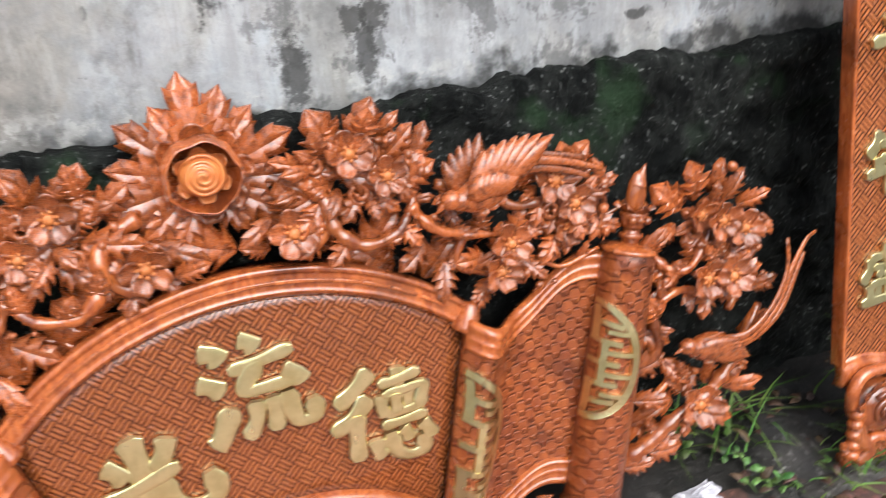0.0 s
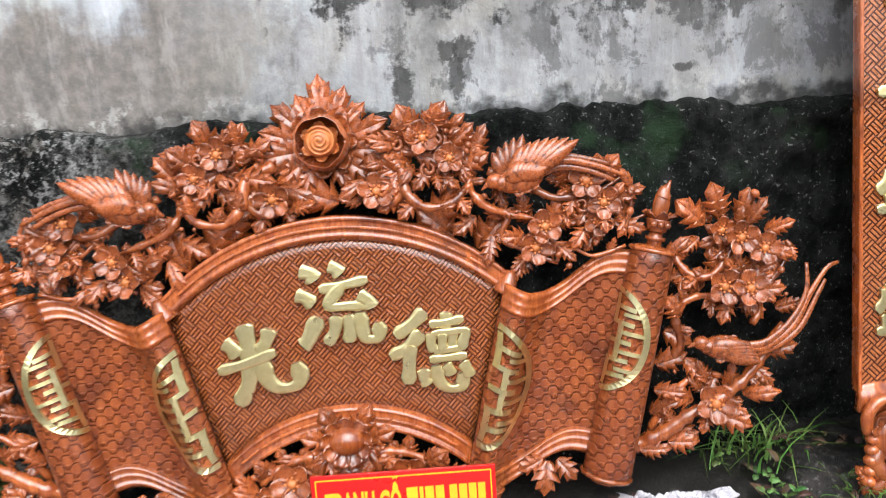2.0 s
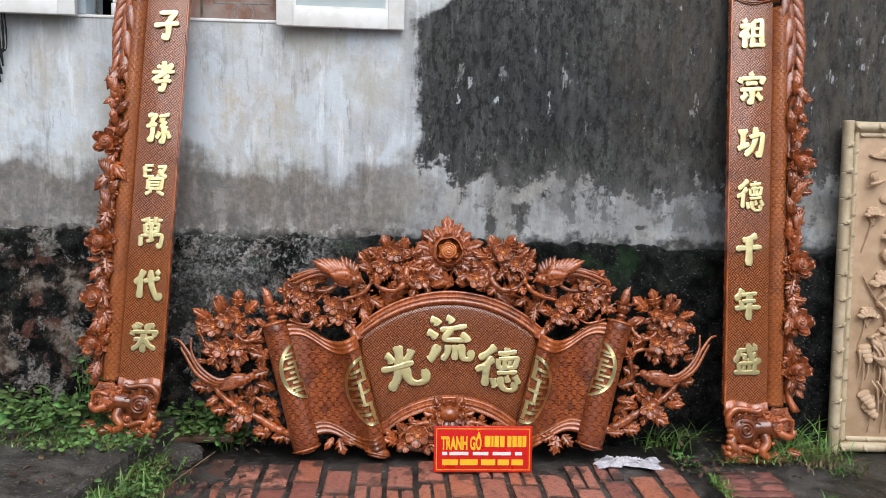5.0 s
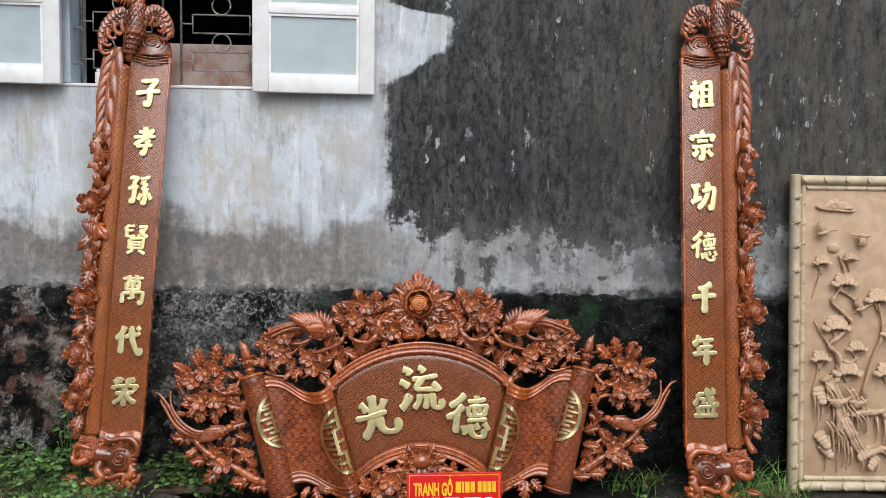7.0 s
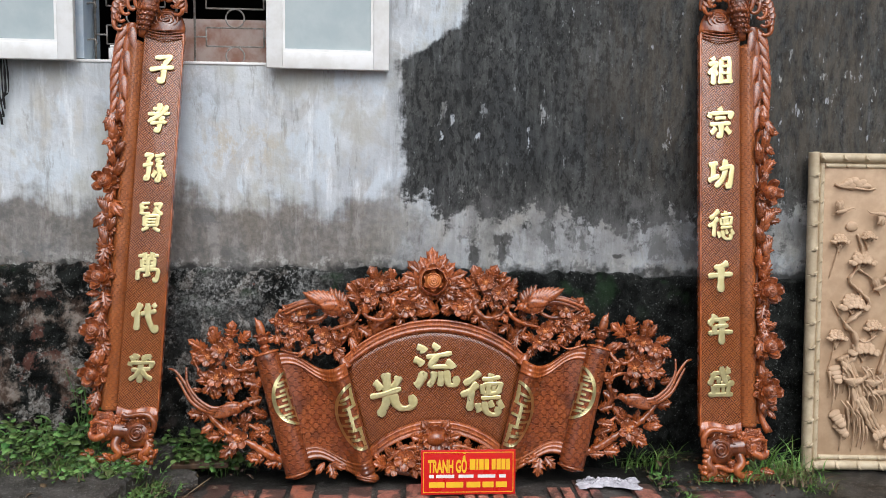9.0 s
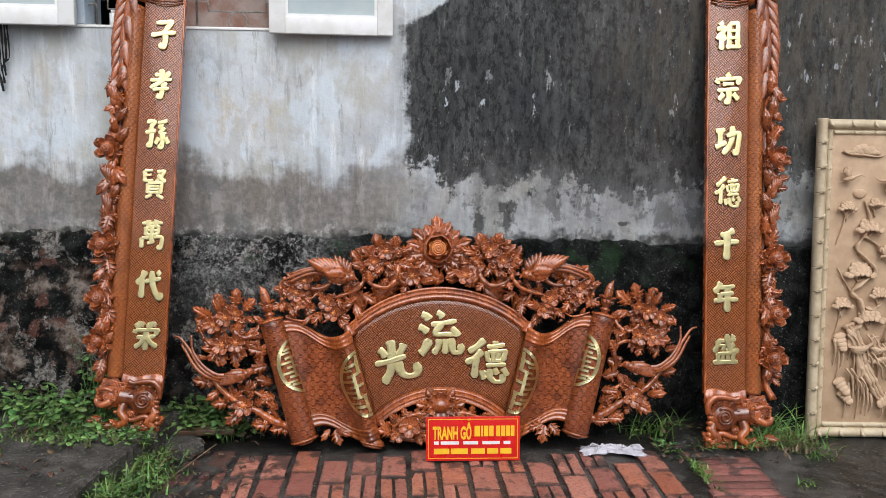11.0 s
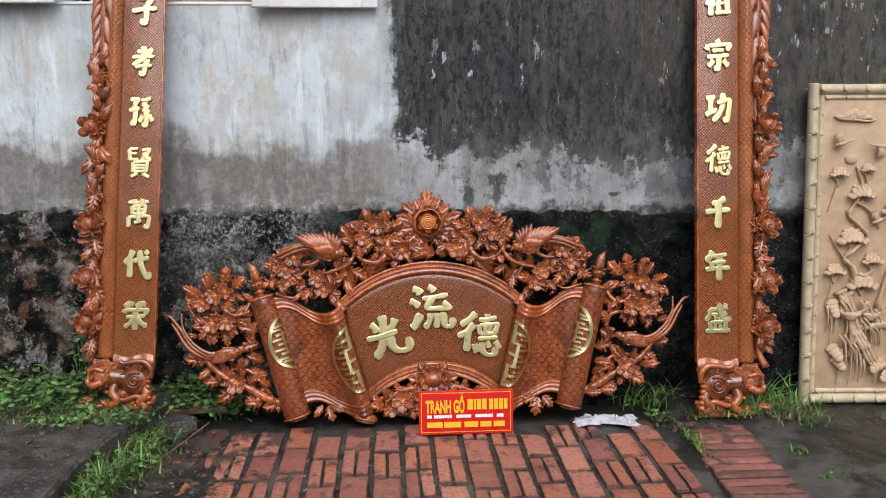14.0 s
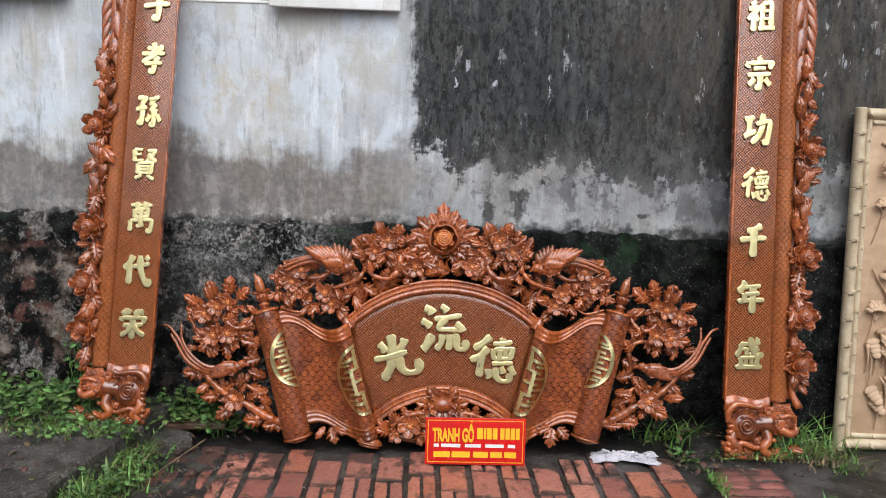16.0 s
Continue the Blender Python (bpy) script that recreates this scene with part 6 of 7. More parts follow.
    for k in range(40):
        v = 0.24 + 1.12 * (k + 0.5) / 40
        leaf(ob, 0.165 + rnd.uniform(-0.015, 0.02), v, 0.006 + rnd.uniform(0, 0.02), rnd.uniform(0.035, 0.058), rnd.choice((-1, 1)) * rnd.uniform(10, 165), rnd.choice((0, 1, 2)), rnd.uniform(-5, 15))
    for k in range(12):
        part("bud", BUD, ob, at(0.185 + rnd.uniform(-0.02, 0.015), 0.27 + 0.09 * k, 0.02, rnd.uniform(-60, 60), rnd.uniform(0.009, 0.013)))
    for k, strokes in enumerate(chars):
        brush(strokes, 0.108, ob, at(-0.002, 1.56 - 0.2 * k, 0.0135) @ Matrix.Diagonal((sd * 0.92, 1.06, 1.2, 1)), "raised gilt brush-written character")
    return ob


couplet_board((-1.049, -0.102, 1.575), (-1.098, -0.291, 0.463), -1, (ZI, XIAO, SUN, XIAN, WAN, DAI, RONG), "tall lacquered couplet board leaning askew, standing on the concrete slab", 3)
couplet_board((1.123, -0.083, 1.609), (1.107, -0.275, 0.404), 1, (ZU, ZONG, GONG, DE, QIAN, NIAN, SHENG), "tall lacquered couplet board standing upright in the grass", 8)


# ---- the raw timber relief ----
def relief():
    ax, ay = Vector((1.521, -0.059, 1.295)) - Vector((1.513, -0.153, 0.0)), Vector((1, -0.06, 0))
    vy = ax.normalized()
    ux = (ay - vy * ay.dot(vy)).normalized()
    m = Matrix((ux, vy, ux.cross(vy))).transposed().to_4x4()
    m.translation = Vector((1.513, -0.150, 0.004))
    ob = thing("relief_panel", m @ Matrix.Diagonal((1, 1, 1.3, 1)), "unvarnished pale timber relief of pines and cranes, bamboo frame", "wood carving")
    W, H = 0.62, 1.30
    part("board", mesh_of("board", *box(0.03, W - 0.03, 0.03, H - 0.03, -0.012, 0.004, 0.002), RAW), ob)
    rnd = random.Random(21)

    def cane(a, b, r, num):
        s = Shape()
        a, b = Vector(a), Vector(b)
        for k in range(num):
            p, q = a + (b - a) * (k / num), a + (b - a) * ((k + 1) / num)
            d = (b - a) / num
            s.add(sweep([p, p + d * 0.12, p + d * 0.5, p + d * 0.88, q], r * 1.0, r, 9, 2))
            side = Vector((d.y, -d.x, 0)).normalized()
            s.add(sweep([p + Vector((0, 0, r)), p + d * 0.16 + side * r * 0.6 + Vector((0, 0, r * 1.1))], r * 0.34, r * 0.16, 6, 2))
            s.add(sweep([p + Vector((0, 0, r)) - side * r * 0.5, p + d * 0.02 + side * r * 0.5 + Vector((0, 0, r))], r * 0.22, r * 0.2, 6, 2))
        return s.mesh("cane", RAW_PALE)
    for a, b, num in (((0.022, 0.0, 0), (0.022, H, 0), 13), ((W - 0.022, 0, 0), (W - 0.022, H, 0), 13), ((0.044, 0.022, 0), (W - 0.044, 0.022, 0), 6), ((0.044, H - 0.022, 0), (W - 0.044, H - 0.022, 0), 6)):
        part("cane", cane(a, b, 0.021, num), ob)
    for a, b, num in (((0.054, 0.044, 0.0), (0.054, H - 0.044, 0.0), 15), ((W - 0.054, 0.044, 0), (W - 0.054, H - 0.044, 0), 15), ((0.066, 0.054, 0), (W - 0.066, 0.054, 0), 6), ((0.066, H - 0.054, 0), (W - 0.066, H - 0.054, 0), 6)):
        part("cane", cane(a, b, 0.011, num), ob)
    for x, y, w in ((0.127, 0.945, 0.038), (0.243, 0.962, 0.032), (0.22, 0.865, 0.055), (0.19, 0.685, 0.062), (0.273, 0.595, 0.042), (0.124, 0.552, 0.042), (0.235, 0.502, 0.062), (0.36, 0.80, 0.055), (0.42, 0.66, 0.05), (0.40, 0.50, 0.055)):
        s = Shape()
        for row in range(4):
            num = (3, 4, 6, 5)[row]
            for k in range(num):
                q = k - (num - 1) / 2
                s.add(ball(w / 4.4, w / 5.2, 0.0045, 10, 6), pose(x + q * w * 0.36, y + w * (0.50 - 0.20 * row) - 0.045 * w * q * q, 0.010 + 0.006 * row, -22, 6 * q, -7 * q))
        part("pine_crown", s.mesh("pine_crown", RAW_D), ob)
        for d in (-0.5, -0.25, 0.05, 0.3, 0.55):
            part("pine_twig", mesh_of("pine_twig", *sweep([(x, y - 0.055, 0.008), (x + d * w * 0.4, y - 0.03, 0.012), (x + d * w * 1.5, y - 0.006, 0.012)], 0.0032, 0.0018, 6, 3), RAW_D), ob)
    for p, r in (([(0.17, 0.36, 0.01), (0.165, 0.43, 0.014), (0.20, 0.48, 0.016), (0.195, 0.56, 0.016), (0.16, 0.60, 0.014), (0.20, 0.64, 0.016), (0.25, 0.69, 0.016), (0.21, 0.74, 0.014), (0.17, 0.78, 0.014), (0.20, 0.83, 0.014), (0.22, 0.90, 0.012), (0.20, 0.97, 0.01)], 0.016),
                 ([(0.20, 0.83, 0.01), (0.26, 0.79, 0.012), (0.30, 0.72, 0.01)], 0.009), ([(0.13, 0.93, 0.01), (0.11, 0.86, 0.012), (0.09, 0.79, 0.008)], 0.006), ([(0.19, 0.56, 0.012), (0.24, 0.53, 0.014), (0.29, 0.56, 0.012)], 0.010),
                 ([(0.16, 0.60, 0.012), (0.12, 0.66, 0.012), (0.10, 0.70, 0.01)], 0.007), ([(0.12, 0.54, 0.01), (0.11, 0.47, 0.01), (0.09, 0.40, 0.008)], 0.005), ([(0.30, 0.40, 0.01), (0.34, 0.55, 0.014), (0.38, 0.66, 0.014), (0.36, 0.78, 0.012)], 0.012)):
        part("pine_trunk", mesh_of("pine_trunk", *sweep(p, r * 0.58, r * 0.26, 9, 6, 1.5, 0.55), RAW_D), ob)

    def crane(x, y, size, turn, flying):
        s = Shape().add(ball(0.5, 0.22, 0.2, 12, 8), pose(0, 0, 0.2, 0, 0, 10)).add(sweep([(0.35, 0.08, 0.22), (0.62, 0.28, 0.24), (0.62, 0.55, 0.24), (0.85, 0.66, 0.22), (1.15, 0.62, 0.2)] if not flying else [(0.35, 0.05, 0.2), (0.65, 0.16, 0.22), (0.95, 0.2, 0.2), (1.25, 0.08, 0.18)], 0.11, 0.03, 8, 4))
        body = part("crane", s.mesh("crane", RAW_D), ob, at(x, y, 0.012, turn, size), "carved crane")
        for side in ((0, 26) if flying else (0,)):
            for k in range(6):
                part("feather", CRANE_FEATHER, body, pose(-0.12 + 0.07 * k, 0.06, 0.3 - 0.012 * k, 0, 0, (-14 + side + 9 * k) if flying else (78 + 9 * k)) @ Matrix.Diagonal((0.8, 0.9 if flying else 0.75, 0.8, 1)))
        for k in (-0.05, 0.12):
            part("leg", mesh_of("leg", *sweep([(k, -0.15, 0.16), (k - (0.75 if flying else 0.0), -0.22 if flying else -0.8, 0.12)], 0.045, 0.03, 6, 2), RAW_D), body)
    CRANE_FEATHER = mesh_of("feather", *FEATHER, RAW_D)
    crane(0.126, 1.06, 0.05, 5, True)
    crane(0.29, 1.05, 0.048, 160, True)
    crane(0.205, 0.372, 0.066, 8, False)
    crane(0.282, 0.368, 0.056, 5, False)
    crane(0.285, 0.752, 0.046, 12, True)
    cloud = Shape()
    for k in range(11):
        q = (k - 5) / 5
        cloud.add(ball(0.020, 0.010 + 0.010 * (1 - q * q), 0.009, 12, 7), pose(0.185 + 0.052 * q, 1.165 + 0.020 * (1 - q * q) * (0.5 + 0.5 * math.cos(k * 2.4)), 0.007, 0, 0, 12 * math.sin(k * 1.7)))
    cloud.add(sweep([(0.105, 1.172, 0.006), (0.13, 1.160, 0.010), (0.185, 1.156, 0.010), (0.24, 1.150, 0.010), (0.272, 1.156, 0.005)], 0.007, 0.003, 8, 5, 1.0, 0.2))
    part("cloud", cloud.mesh("cloud", RAW_D), ob)
    part("moon", mesh_of("moon", *ball(0.026, 0.020, 0.007, 14, 8), RAW_D), ob, pose(0.178, 1.0, 0.008))
    # flowing rock with scalloped heads and hanging drips
    ROCKS = ([(0.15, 0.47, 0.012), (0.175, 0.43, 0.016), (0.20, 0.36, 0.018), (0.215, 0.28, 0.018), (0.205, 0.20, 0.01)], [(0.215, 0.31, 0.016), (0.25, 0.25, 0.02), (0.28, 0.19, 0.018), (0.32, 0.15, 0.012)], [(0.23, 0.32, 0.014), (0.28, 0.325, 0.02), (0.34, 0.33, 0.018), (0.42, 0.335, 0.014), (0.52, 0.33, 0.01)],
             [(0.32, 0.15, 0.012), (0.38, 0.18, 0.016), (0.44, 0.15, 0.014), (0.52, 0.18, 0.01)], [(0.40, 0.33, 0.014), (0.43, 0.27, 0.018), (0.42, 0.20, 0.014)])
    for i, pts in enumerate(ROCKS):
        for off in (-0.012, 0.0, 0.012):
            part("rock", mesh_of("rock", *sweep([(x + off, y + 0.4 * off, z) for x, y, z in pts], 0.0115, 0.006, 10, 6, 0.9, 0.35, i + int(off * 200)), RAW_D), ob)
    scallop = Shape()
    for k in range(4):
        scallop.add(ball(0.027 - 0.003 * k, 0.015, 0.006, 14, 8), pose(0, -0.016 * k, 0.004 * k, -18))
    scallop = scallop.mesh("rock_scallop", RAW_D)
    for x, y, a, q in ((0.122, 0.42, 10, 1.0), (0.172, 0.42, -20, 0.8), (0.125, 0.235, 30, 1.0), (0.14, 0.19, 35, 0.9), (0.30, 0.335, 80, 0.7), (0.33, 0.17, -60, 1.0), (0.36, 0.14, -40, 0.9), (0.45, 0.30, 0, 1.1), (0.50, 0.22, -10, 1.0)):
        part("rock_scallop", scallop, ob, pose(x, y, 0.012, 0, 0, a) @ Matrix.Scale(q, 4))
    DRIPS = ((0.10, 0.40, 0.10), (0.114, 0.39, 0.15), (0.131, 0.38, 0.09), (0.16, 0.40, 0.08), (0.178, 0.38, 0.13), (0.194, 0.34, 0.15), (0.15, 0.21, 0.13), (0.163, 0.22, 0.09), (0.178, 0.25, 0.12), (0.20, 0.26, 0.18), (0.212, 0.24, 0.10), (0.224, 0.22, 0.12), (0.24, 0.20, 0.11), (0.255, 0.18, 0.07),
             (0.28, 0.31, 0.08), (0.318, 0.32, 0.08), (0.30, 0.15, 0.07), (0.36, 0.30, 0.10), (0.39, 0.31, 0.12), (0.45, 0.30, 0.10), (0.48, 0.30, 0.14), (0.52, 0.30, 0.09), (0.36, 0.14, 0.06), (0.42, 0.15, 0.07))
    for k, (x, y, ln) in enumerate(DRIPS):
        part("rock_drip", mesh_of("rock_drip", *sweep([(x, y + 0.01, 0.012), (x + 0.003, y - ln * 0.5, 0.018), (x - 0.002, y - ln, 0.008)], 0.0065, 0.0012, 8, 4, 1.0, 0.25, k), RAW_D), ob)
    for k in range(16):
        x0, y0 = 0.145 + 0.02 * (k % 8), 0.43 - 0.035 * (k // 2 % 6)
        part("rock_ridge", mesh_of("rock_ridge", *sweep([(x0, y0, 0.024), (x0 + 0.02, y0 - 0.03, 0.030), (x0 + 0.03, y0 - 0.075, 0.022)], 0.005, 0.002, 7, 4), RAW_D), ob)


relief()


# ---- small things on the ground ----
def sign():
    w, h = 0.354, 0.166
    ob = thing("shop_sign", pose(-0.056, -0.398, 0.006, 84, 0, 0.5), "small red board with yellow lettering standing before the plaque", "sign")
    part("sign_board", mesh_of("sign_board", *box(0, w, 0, h, -0.006, 0, 0.001), RED), ob)
    line = Shape()
    for q in ((0.008, w - 0.008, 0.008, 0.0105), (0.008, w - 0.008, h - 0.0105, h - 0.008), (0.008, 0.0105, 0.0105, h - 0.0105), (w - 0.0105, w - 0.008, 0.0105, h - 0.0105)):
        line.add(box(q[0], q[1], q[2], q[3], 0.0004, 0.001))
    part("sign_line", line.mesh("sign_line", YELLOW, False), ob)
    word = lettering("TRANH GỖ", 0.066, 0.001, YELLOW, 0.0026, "sign_word")
    xs = [v.co.x for v in word.vertices]
    k = 0.146 / (max(xs) - min(xs))
    part("sign_word", word, ob, pose(0.098, 0.118, 0.001) @ Matrix.Diagonal((k, 0.98, 1, 1)))
    for x0, x1, y0, y1, mat in ((0.182, 0.203, 0.092, 0.132, YELLOW), (0.2065, 0.214, 0.092, 0.132, YELLOW), (0.2175, 0.234, 0.092, 0.132, YELLOW), (0.2375, 0.254, 0.092, 0.132, YELLOW), (0.264, 0.279, 0.092, 0.132, YELLOW), (0.2825, 0.298, 0.092, 0.132, YELLOW), (0.301, 0.316, 0.092, 0.132, YELLOW), (0.319, 0.333, 0.092, 0.132, YELLOW),
                                (0.030, 0.048, 0.062, 0.074, PAPER), (0.056, 0.124, 0.062, 0.074, PAPER), (0.140, 0.196, 0.062, 0.074, PAPER), (0.212, 0.278, 0.062, 0.074, PAPER), (0.292, 0.318, 0.062, 0.074, PAPER),
                                (0.030, 0.088, 0.026, 0.047, YELLOW), (0.094, 0.158, 0.026, 0.047, YELLOW), (0.170, 0.222, 0.026, 0.047, YELLOW), (0.230, 0.272, 0.026, 0.047, YELLOW), (0.280, 0.322, 0.026, 0.047, YELLOW)):
        part("sign_bar", mesh_of("sign_bar", *box(x0, x1, y0, y1, 0.0004, 0.0012), mat, False), ob)


sign()


def rag_point(s, t):
    x, y = 0.24 * (s - 0.5), 0.125 * (t - 0.5) * (0.72 + 0.28 * math.cos(5.2 * s + 0.8))
    e = max(0.0, 1 - (abs(2 * s - 1) ** 3 + abs(2 * t - 1) ** 3))
    k = 0.8 * noise.fractal((s * 6, t * 3.2, 3), 0.9, 2.1, 3) + 0.9 * abs(noise.noise((s * 15 + 2 * t, t * 6, 7))) + 0.5 * abs(noise.noise((s * 32, t * 14 + s * 5, 1))) - 0.45
    wob = 0.030 * noise.noise((s * 5, t * 3, 8))
    return x + 0.026 * noise.noise((t * 6, s * 5, 2)), y + wob, 0.004 + e ** 0.6 * max(0.002, 0.010 + 0.034 * (0.3 + 0.6 * k))


rag_me = mesh_of("cloth", *sheet(rag_point, 120, 56), CLOTH)
thing("cloth", pose(0.675, -0.30, 0.0, 0, 0, -3), "crumpled white plastic cloth lying on the bricks", "cloth", me=rag_me)

for x, y, a in ((-1.228, -1.262, 66), (-1.300, -1.240, 67)):
    thing("loose_brick", pose(x, y, 0.0, 0, 0, a), "loose orange brick standing on edge beside the slab", "brick", "loose bricks", me=mesh_of("loose_brick", *box(-0.11, 0.11, -0.033, 0.033, -0.012, 0.110, 0.005), ORANGE))


def lump(name, w, d, h, mat, seed):
    b = ball(w, d, h, 16, 10)
    v = [Vector(p) * (1 + 0.22 * noise.noise((p[0] * 22 + seed, p[1] * 22, p[2] * 22))) for p in b[0]]
    v = [Vector((max(-w * 0.85, min(w * 0.85, p.x)), max(-d * 0.85, min(d * 0.85, p.y)), max(-h * 0.5, min(h * 0.7, p.z)))) for p in v]
    return mesh_of(name, v, b[1], mat, False)


for x, y, z, a, w, d, h in ((-0.975, -0.30, 0.02, 20, 0.09, 0.07, 0.06), (0.98, -0.36, 0.0, 10, 0.06, 0.03, 0.025), (1.34, -0.30, 0.01, 60, 0.05, 0.03, 0.02)):
    thing("rubble_lump", pose(x, y, z, 0, 0, a), "broken lump of grey concrete on the mud", "rubble", "rubble", me=lump("rubble_lump", w, d, h, CONCRETE, x * 7))
thing("plank", pose(-0.93, -0.13, 0.045, 4, 0, 6), "short reddish plank lying by the wall", "plank", me=mesh_of("plank", *box(-0.14, 0.12, -0.05, 0.05, -0.01, 0.012, 0.003), LITTER))
thing("straw", pose(0, 0, 0), "thin dry stalk lying on the mud", "stalk", me=mesh_of("straw", *sweep([(-0.86, -0.24, 0.02), (-0.93, -0.46, 0.014), (-1.01, -0.74, 0.012)], 0.0028, 0.002, 6, 6), DRY))


# ---- plants ----
def blades(name, spots, mat, label, seed):
    """Grass as many bent, tapering blades; spots: x, y, z, spread x, spread y, count, height."""
    rnd = random.Random(seed)
    s = Shape()
    for x, y, z, sx, sy, num, h in spots:
        for _ in range(num):
            bx, by = x + rnd.gauss(0, sx), min(y + rnd.gauss(0, sy), -0.03)
            a, hh, bend = rnd.uniform(0, 2 * math.pi), h * rnd.uniform(0.35, 1.25), rnd.uniform(0.5, 2.0)
            w = rnd.uniform(0.0012, 0.0048)
            v, f = [], []
            for k in range(5):
                t = k / 4
                r = bend * hh * 0.8 * t * t
                px, py, pz = bx + r * math.cos(a), min(by + r * math.sin(a), -0.02), z + max(0.002, hh * t * (1 - 0.36 * bend * t))
                ww = w * (1 - t) ** 0.7 + 0.0002
                v += [(px - ww * math.sin(a), py + ww * math.cos(a), pz), (px + ww * math.sin(a), py - ww * math.cos(a), pz)]
            f = [[2 * k, 2 * k + 1, 2 * k + 3, 2 * k + 2] for k in range(4)]
            s.add((v, f))
    return thing(name, pose(0, 0, 0), label, "grass", "", "stuff", s.mesh(name, mat))


def weeds(name, spots, mat, label, seed):
    """Low broad-leaved weeds: stems with small oval leaves set at odd angles."""
    rnd = random.Random(seed)
    s = Shape()
    lf = sheet(lambda u, t: ((2 * u - 1) * 0.36 * math.sin(math.pi * (0.04 + 0.93 * t)) ** 0.8, t, 0.12 * math.sin(math.pi * t) - 0.1 * (2 * u - 1) ** 2), 4, 6)
    for x, y, z, sx, sy, num, h, ls in spots:
        for _ in range(num):
            bx, by = x + rnd.gauss(0, sx), min(y + rnd.gauss(0, sy), -0.05)
            hh = h * rnd.uniform(0.35, 1.2)
            tx, ty = bx + rnd.gauss(0, 0.03), min(by + rnd.gauss(0, 0.03), -0.04)
            s.add(sweep([(bx, by, z - 0.01), ((bx + tx) / 2, (by + ty) / 2, z + hh * 0.6), (tx, ty, z + hh)], 0.0016, 0.001, 5, 2))
            for k in range(rnd.randint(3, 6)):
                t = 1 - 0.14 * k
                q = ls * rnd.uniform(0.45, 1.7)
                s.add(lf, pose(bx + (tx - bx) * t, by + (ty - by) * t, z + hh * t, rnd.uniform(-35, 30), rnd.uniform(-30, 30), rnd.uniform(0, 360)) @ Matrix.Scale(q, 4))
    return thing(name, pose(0, 0, 0), label, "weeds", "", "stuff", s.mesh(name, mat))


blades("grass_tuft", ((-1.09, -0.62, 0.02, 0.04, 0.08, 130, 0.10), (-1.11, -0.86, 0.02, 0.035, 0.06, 190, 0.12), (-1.11, -0.97, 0.0, 0.03, 0.03, 70, 0.09), (-1.05, -0.42, 0.03, 0.04, 0.06, 170, 0.06), (-1.05, -0.62, 0.01, 0.06, 0.10, 260, 0.045), (-1.45, -0.42, 0.118, 0.14, 0.05, 150, 0.035), (-1.35, -0.3, 0.118, 0.15, 0.08, 170, 0.06)), GRASS, "bright green grass along the slab's broken edge", 5)
blades("grass_tuft", ((0.86, -0.10, 0.0, 0.06, 0.03, 50, 0.13), (0.94, -0.14, 0.01, 0.05, 0.05, 45, 0.13), (1.33, -0.24, 0.03, 0.06, 0.06, 100, 0.16), (1.42, -0.28, 0.02, 0.05, 0.05, 110, 0.09), (1.24, -0.33, 0.04, 0.07, 0.03, 110, 0.07), (1.10, -0.36, 0.04, 0.08, 0.03, 80, 0.05),
                      (0.945, -0.50, 0.004, 0.014, 0.07, 170, 0.03), (1.46, -0.36, 0.0, 0.04, 0.04, 60, 0.06), (1.28, -0.66, 0.0, 0.02, 0.02, 16, 0.05)), GRASS, "long loose grass at the foot of the wall", 6)
blades("dry_grass", ((1.38, -0.32, 0.02, 0.06, 0.05, 170, 0.07), (-1.1, -0.45, 0.04, 0.07, 0.09, 140, 0.05), (-1.35, -0.42, 0.118, 0.14, 0.06, 70, 0.05), (1.25, -0.36, 0.04, 0.08, 0.03, 60, 0.04)), DRY, "dry yellowed grass among the green", 7)
weeds("weed_patch", ((-1.55, -0.16, 0.118, 0.16, 0.07, 46, 0.10, 0.030), (-1.40, -0.26, 0.118, 0.10, 0.08, 44, 0.08, 0.027), (-1.85, -0.2, 0.118, 0.15, 0.09, 40, 0.10, 0.030), (-1.28, -0.40, 0.118, 0.08, 0.05, 60, 0.03, 0.017), (-1.15, -0.42, 0.10, 0.06, 0.05, 55, 0.05, 0.018)), GREEN, "dense fresh weeds at the wall's foot on the slab", 9)
weeds("weed_patch", ((-0.95, -0.10, 0.02, 0.07, 0.03, 85, 0.13, 0.026), (-0.85, -0.10, 0.0, 0.06, 0.03, 55, 0.10, 0.024), (-1.36, -0.07, 0.118, 0.03, 0.01, 16, 0.26, 0.020), (-1.10, -0.84, 0.03, 0.05, 0.07, 44, 0.07, 0.017), (-1.04, -0.52, 0.02, 0.05, 0.08, 50, 0.05, 0.015), (0.92, -0.25, 0.0, 0.05, 0.06, 14, 0.04, 0.015), (1.30, -0.86, 0.0, 0.02, 0.02, 6, 0.015, 0.012)), GREEN, "broad-leaved weeds in the damp by the plinth", 10)
rl = random.Random(15)
lit = Shape()
for k in range(170):
    x, y = rl.choice(((rl.uniform(-1.0, -0.6), rl.uniform(-0.9, -0.1)), (rl.uniform(0.85, 1.25), rl.uniform(-0.5, -0.1)), (rl.uniform(-1.7, -1.1), rl.uniform(-0.9, -0.2))))
    z = 0.122 if x < -1.2 else (0.012 if x < 0.9 else 0.05 if y > -0.25 else 0.03)
    lit.add(leaf_shape(0.3, 1, 0.0, 0.25, 0.02, 4), pose(x, y, z, rl.uniform(-25, 25), rl.uniform(-25, 25), rl.uniform(0, 360)) @ Matrix.Scale(rl.uniform(0.012, 0.04), 4))
thing("leaf_litter", pose(0, 0, 0), "dead brown leaves scattered on mud and slab", "leaf litter", "", "stuff", lit.mesh("leaf_litter", LITTER))

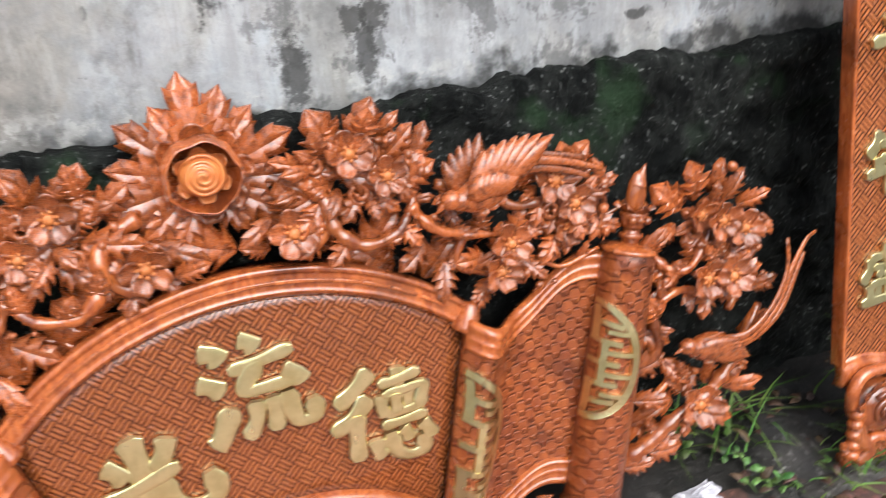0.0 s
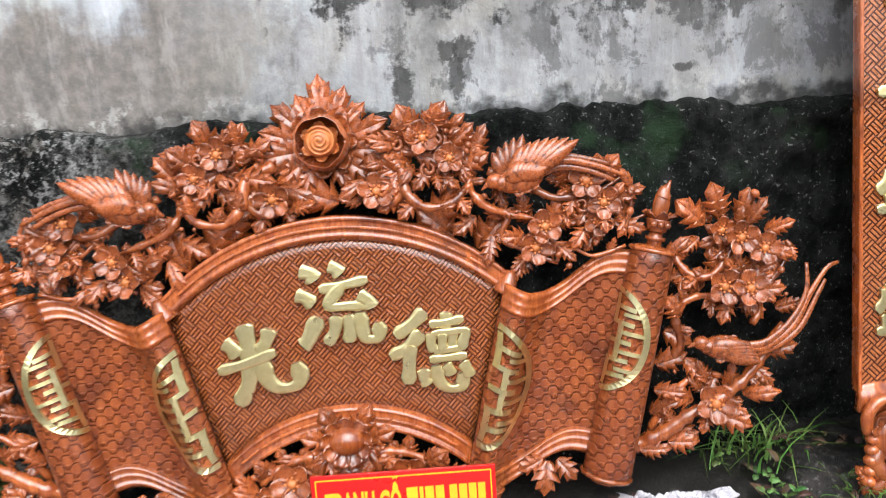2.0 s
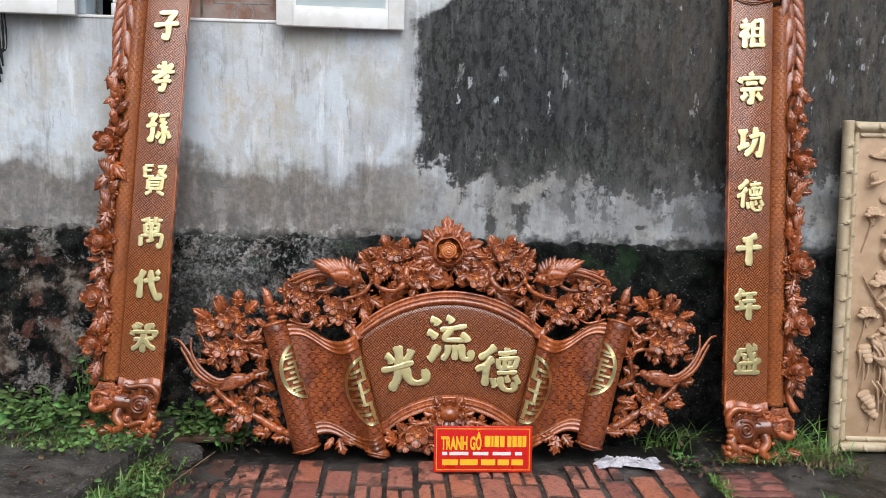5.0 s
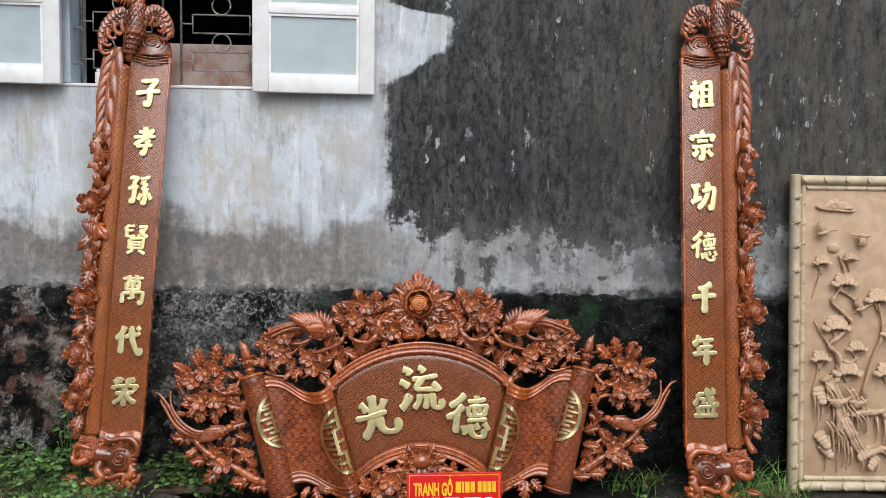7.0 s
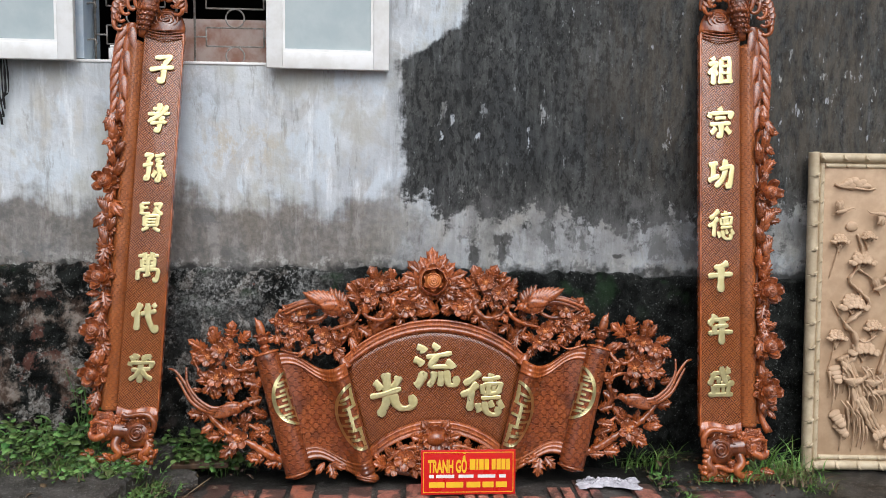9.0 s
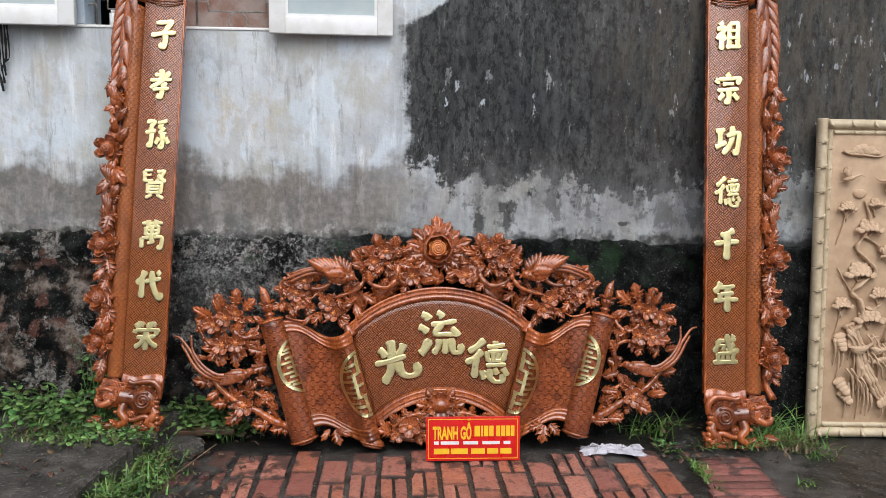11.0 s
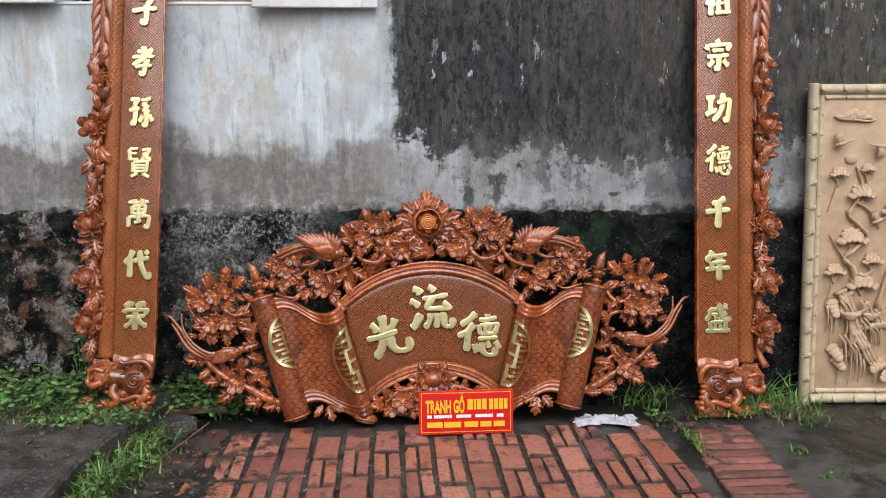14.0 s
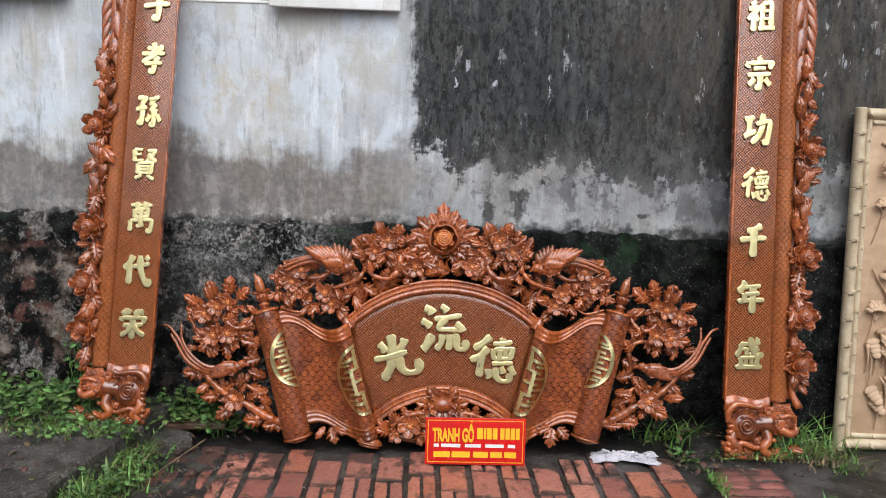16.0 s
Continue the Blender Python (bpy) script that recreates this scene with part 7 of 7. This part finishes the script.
# ---- black strands in the corner by the shutter ----
cb = Shape()
for k in range(6):
    cb.add(sweep([(-2.2, -0.10 - 0.012 * k, 2.02 + 0.01 * k), (-1.75, -0.10, 1.935 + 0.009 * k), (-1.55, -0.09, 1.945 + 0.01 * (k % 3)), (-1.35, -0.07, 1.968 + 0.009 * k), (-1.1, -0.05, 2.005 + 0.009 * k), (-0.85, -0.05, 2.10 + 0.01 * k)], 0.0085, 0.007, 7, 8, 1, 0.5, k))
thing("cable_bundle", pose(0, 0, 0), "sagging bundle of rough black strands over the window", "cable", me=cb.mesh("cable_bundle", BLACK))
dr = Shape()
for k in range(5):
    dr.add(sweep([(-1.70 + 0.004 * k, -0.07, 1.94), (-1.69 + 0.008 * k, -0.05, 1.70), (-1.70 + 0.012 * k, -0.03, 1.50), (-1.685 + 0.006 * (k % 3), -0.02, 1.36 + 0.03 * k)], 0.004, 0.003, 6, 6, 1, 0.6, k))
thing("cable", pose(0, 0, 0), "tangle of black strands hanging down the wall", "cable", me=dr.mesh("cable", BLACK))

# ---- brick paving, piece by piece ----
paving = thing("pavement", pose(0, 0, 0), "worn red brick paving with wide muddy joints", "paving", "", "structure", mesh_of("pavement", *box(-0.99, 1.2, -2.3, -0.16, -0.06, -0.024), GROUND, False))
rb = random.Random(31)


def brick_mesh(w, ln, k, mat=BRICK):
    """A worn brick: uneven outline, rounded arris, a slightly hollow face."""
    nu, nv = (3, 6) if ln > w else (7, 3)

    def top(a, b):
        ex, ey = abs(2 * a - 1), abs(2 * b - 1)
        x, y = (a - 0.5) * w, (b - 0.5) * ln
        x += 0.0045 * noise.noise((a * 3 + k * 7, b * 5, 1)) * ex
        y += 0.006 * noise.noise((a * 4, b * 3 + k * 5, 9)) * ey
        return x, y, -0.0035 * (ex > 0.99 or ey > 0.99) + 0.0018 * noise.noise((a * 3 + k, b * 4, 3))
    return mesh_of("brick", *sheet(top, nu, nv, 0.03), mat, False)


WIDE, SLIM, FLAT = [brick_mesh(0.087, 0.198, k) for k in range(4)], [brick_mesh(0.039, 0.198, k + 9) for k in range(4)], [brick_mesh(0.24, 0.052, k + 20, OLD_BRICK) for k in range(4)]
for c in range(17):
    x = -0.936 + 0.1087 * c
    y = -0.22 - rb.uniform(0, 0.2)
    k = rb.randint(0, 1)
    while y > -2.15:
        sink = 0.0105 * max(0.0, min(1.0, (-0.50 - x) / 0.42)) + rb.uniform(0, 0.003)
        if rb.random() < 0.42 or k:
            part("brick", rb.choice(WIDE), paving, pose(x, y - 0.1, 0.003 - sink, rb.uniform(-0.8, 0.8), rb.uniform(-1.2, 1.2), rb.uniform(-1.2, 1.2)))
            k = 0
        else:
            for s in (-1, 1):
                part("brick", rb.choice(SLIM), paving, pose(x + s * 0.0252, y - 0.1 + rb.uniform(-0.006, 0.006), 0.003 - sink, rb.uniform(-0.8, 0.8), rb.uniform(-2, 2), rb.uniform(-1.5, 1.5)))
            k = 1 if rb.random() < 0.6 else 0
        y -= 0.218 + rb.uniform(-0.006, 0.006)
y = -0.41
while y > -2.1:
    part("brick", rb.choice(FLAT), paving, pose(1.065 + rb.uniform(-0.008, 0.008) - 0.09 * (-0.41 - y) * 0.8, y, 0.012 - rb.uniform(0, 0.003), rb.uniform(-2, 2), rb.uniform(-1, 1), rb.uniform(-2, 2)))
    y -= 0.0605 + rb.uniform(-0.002, 0.002)
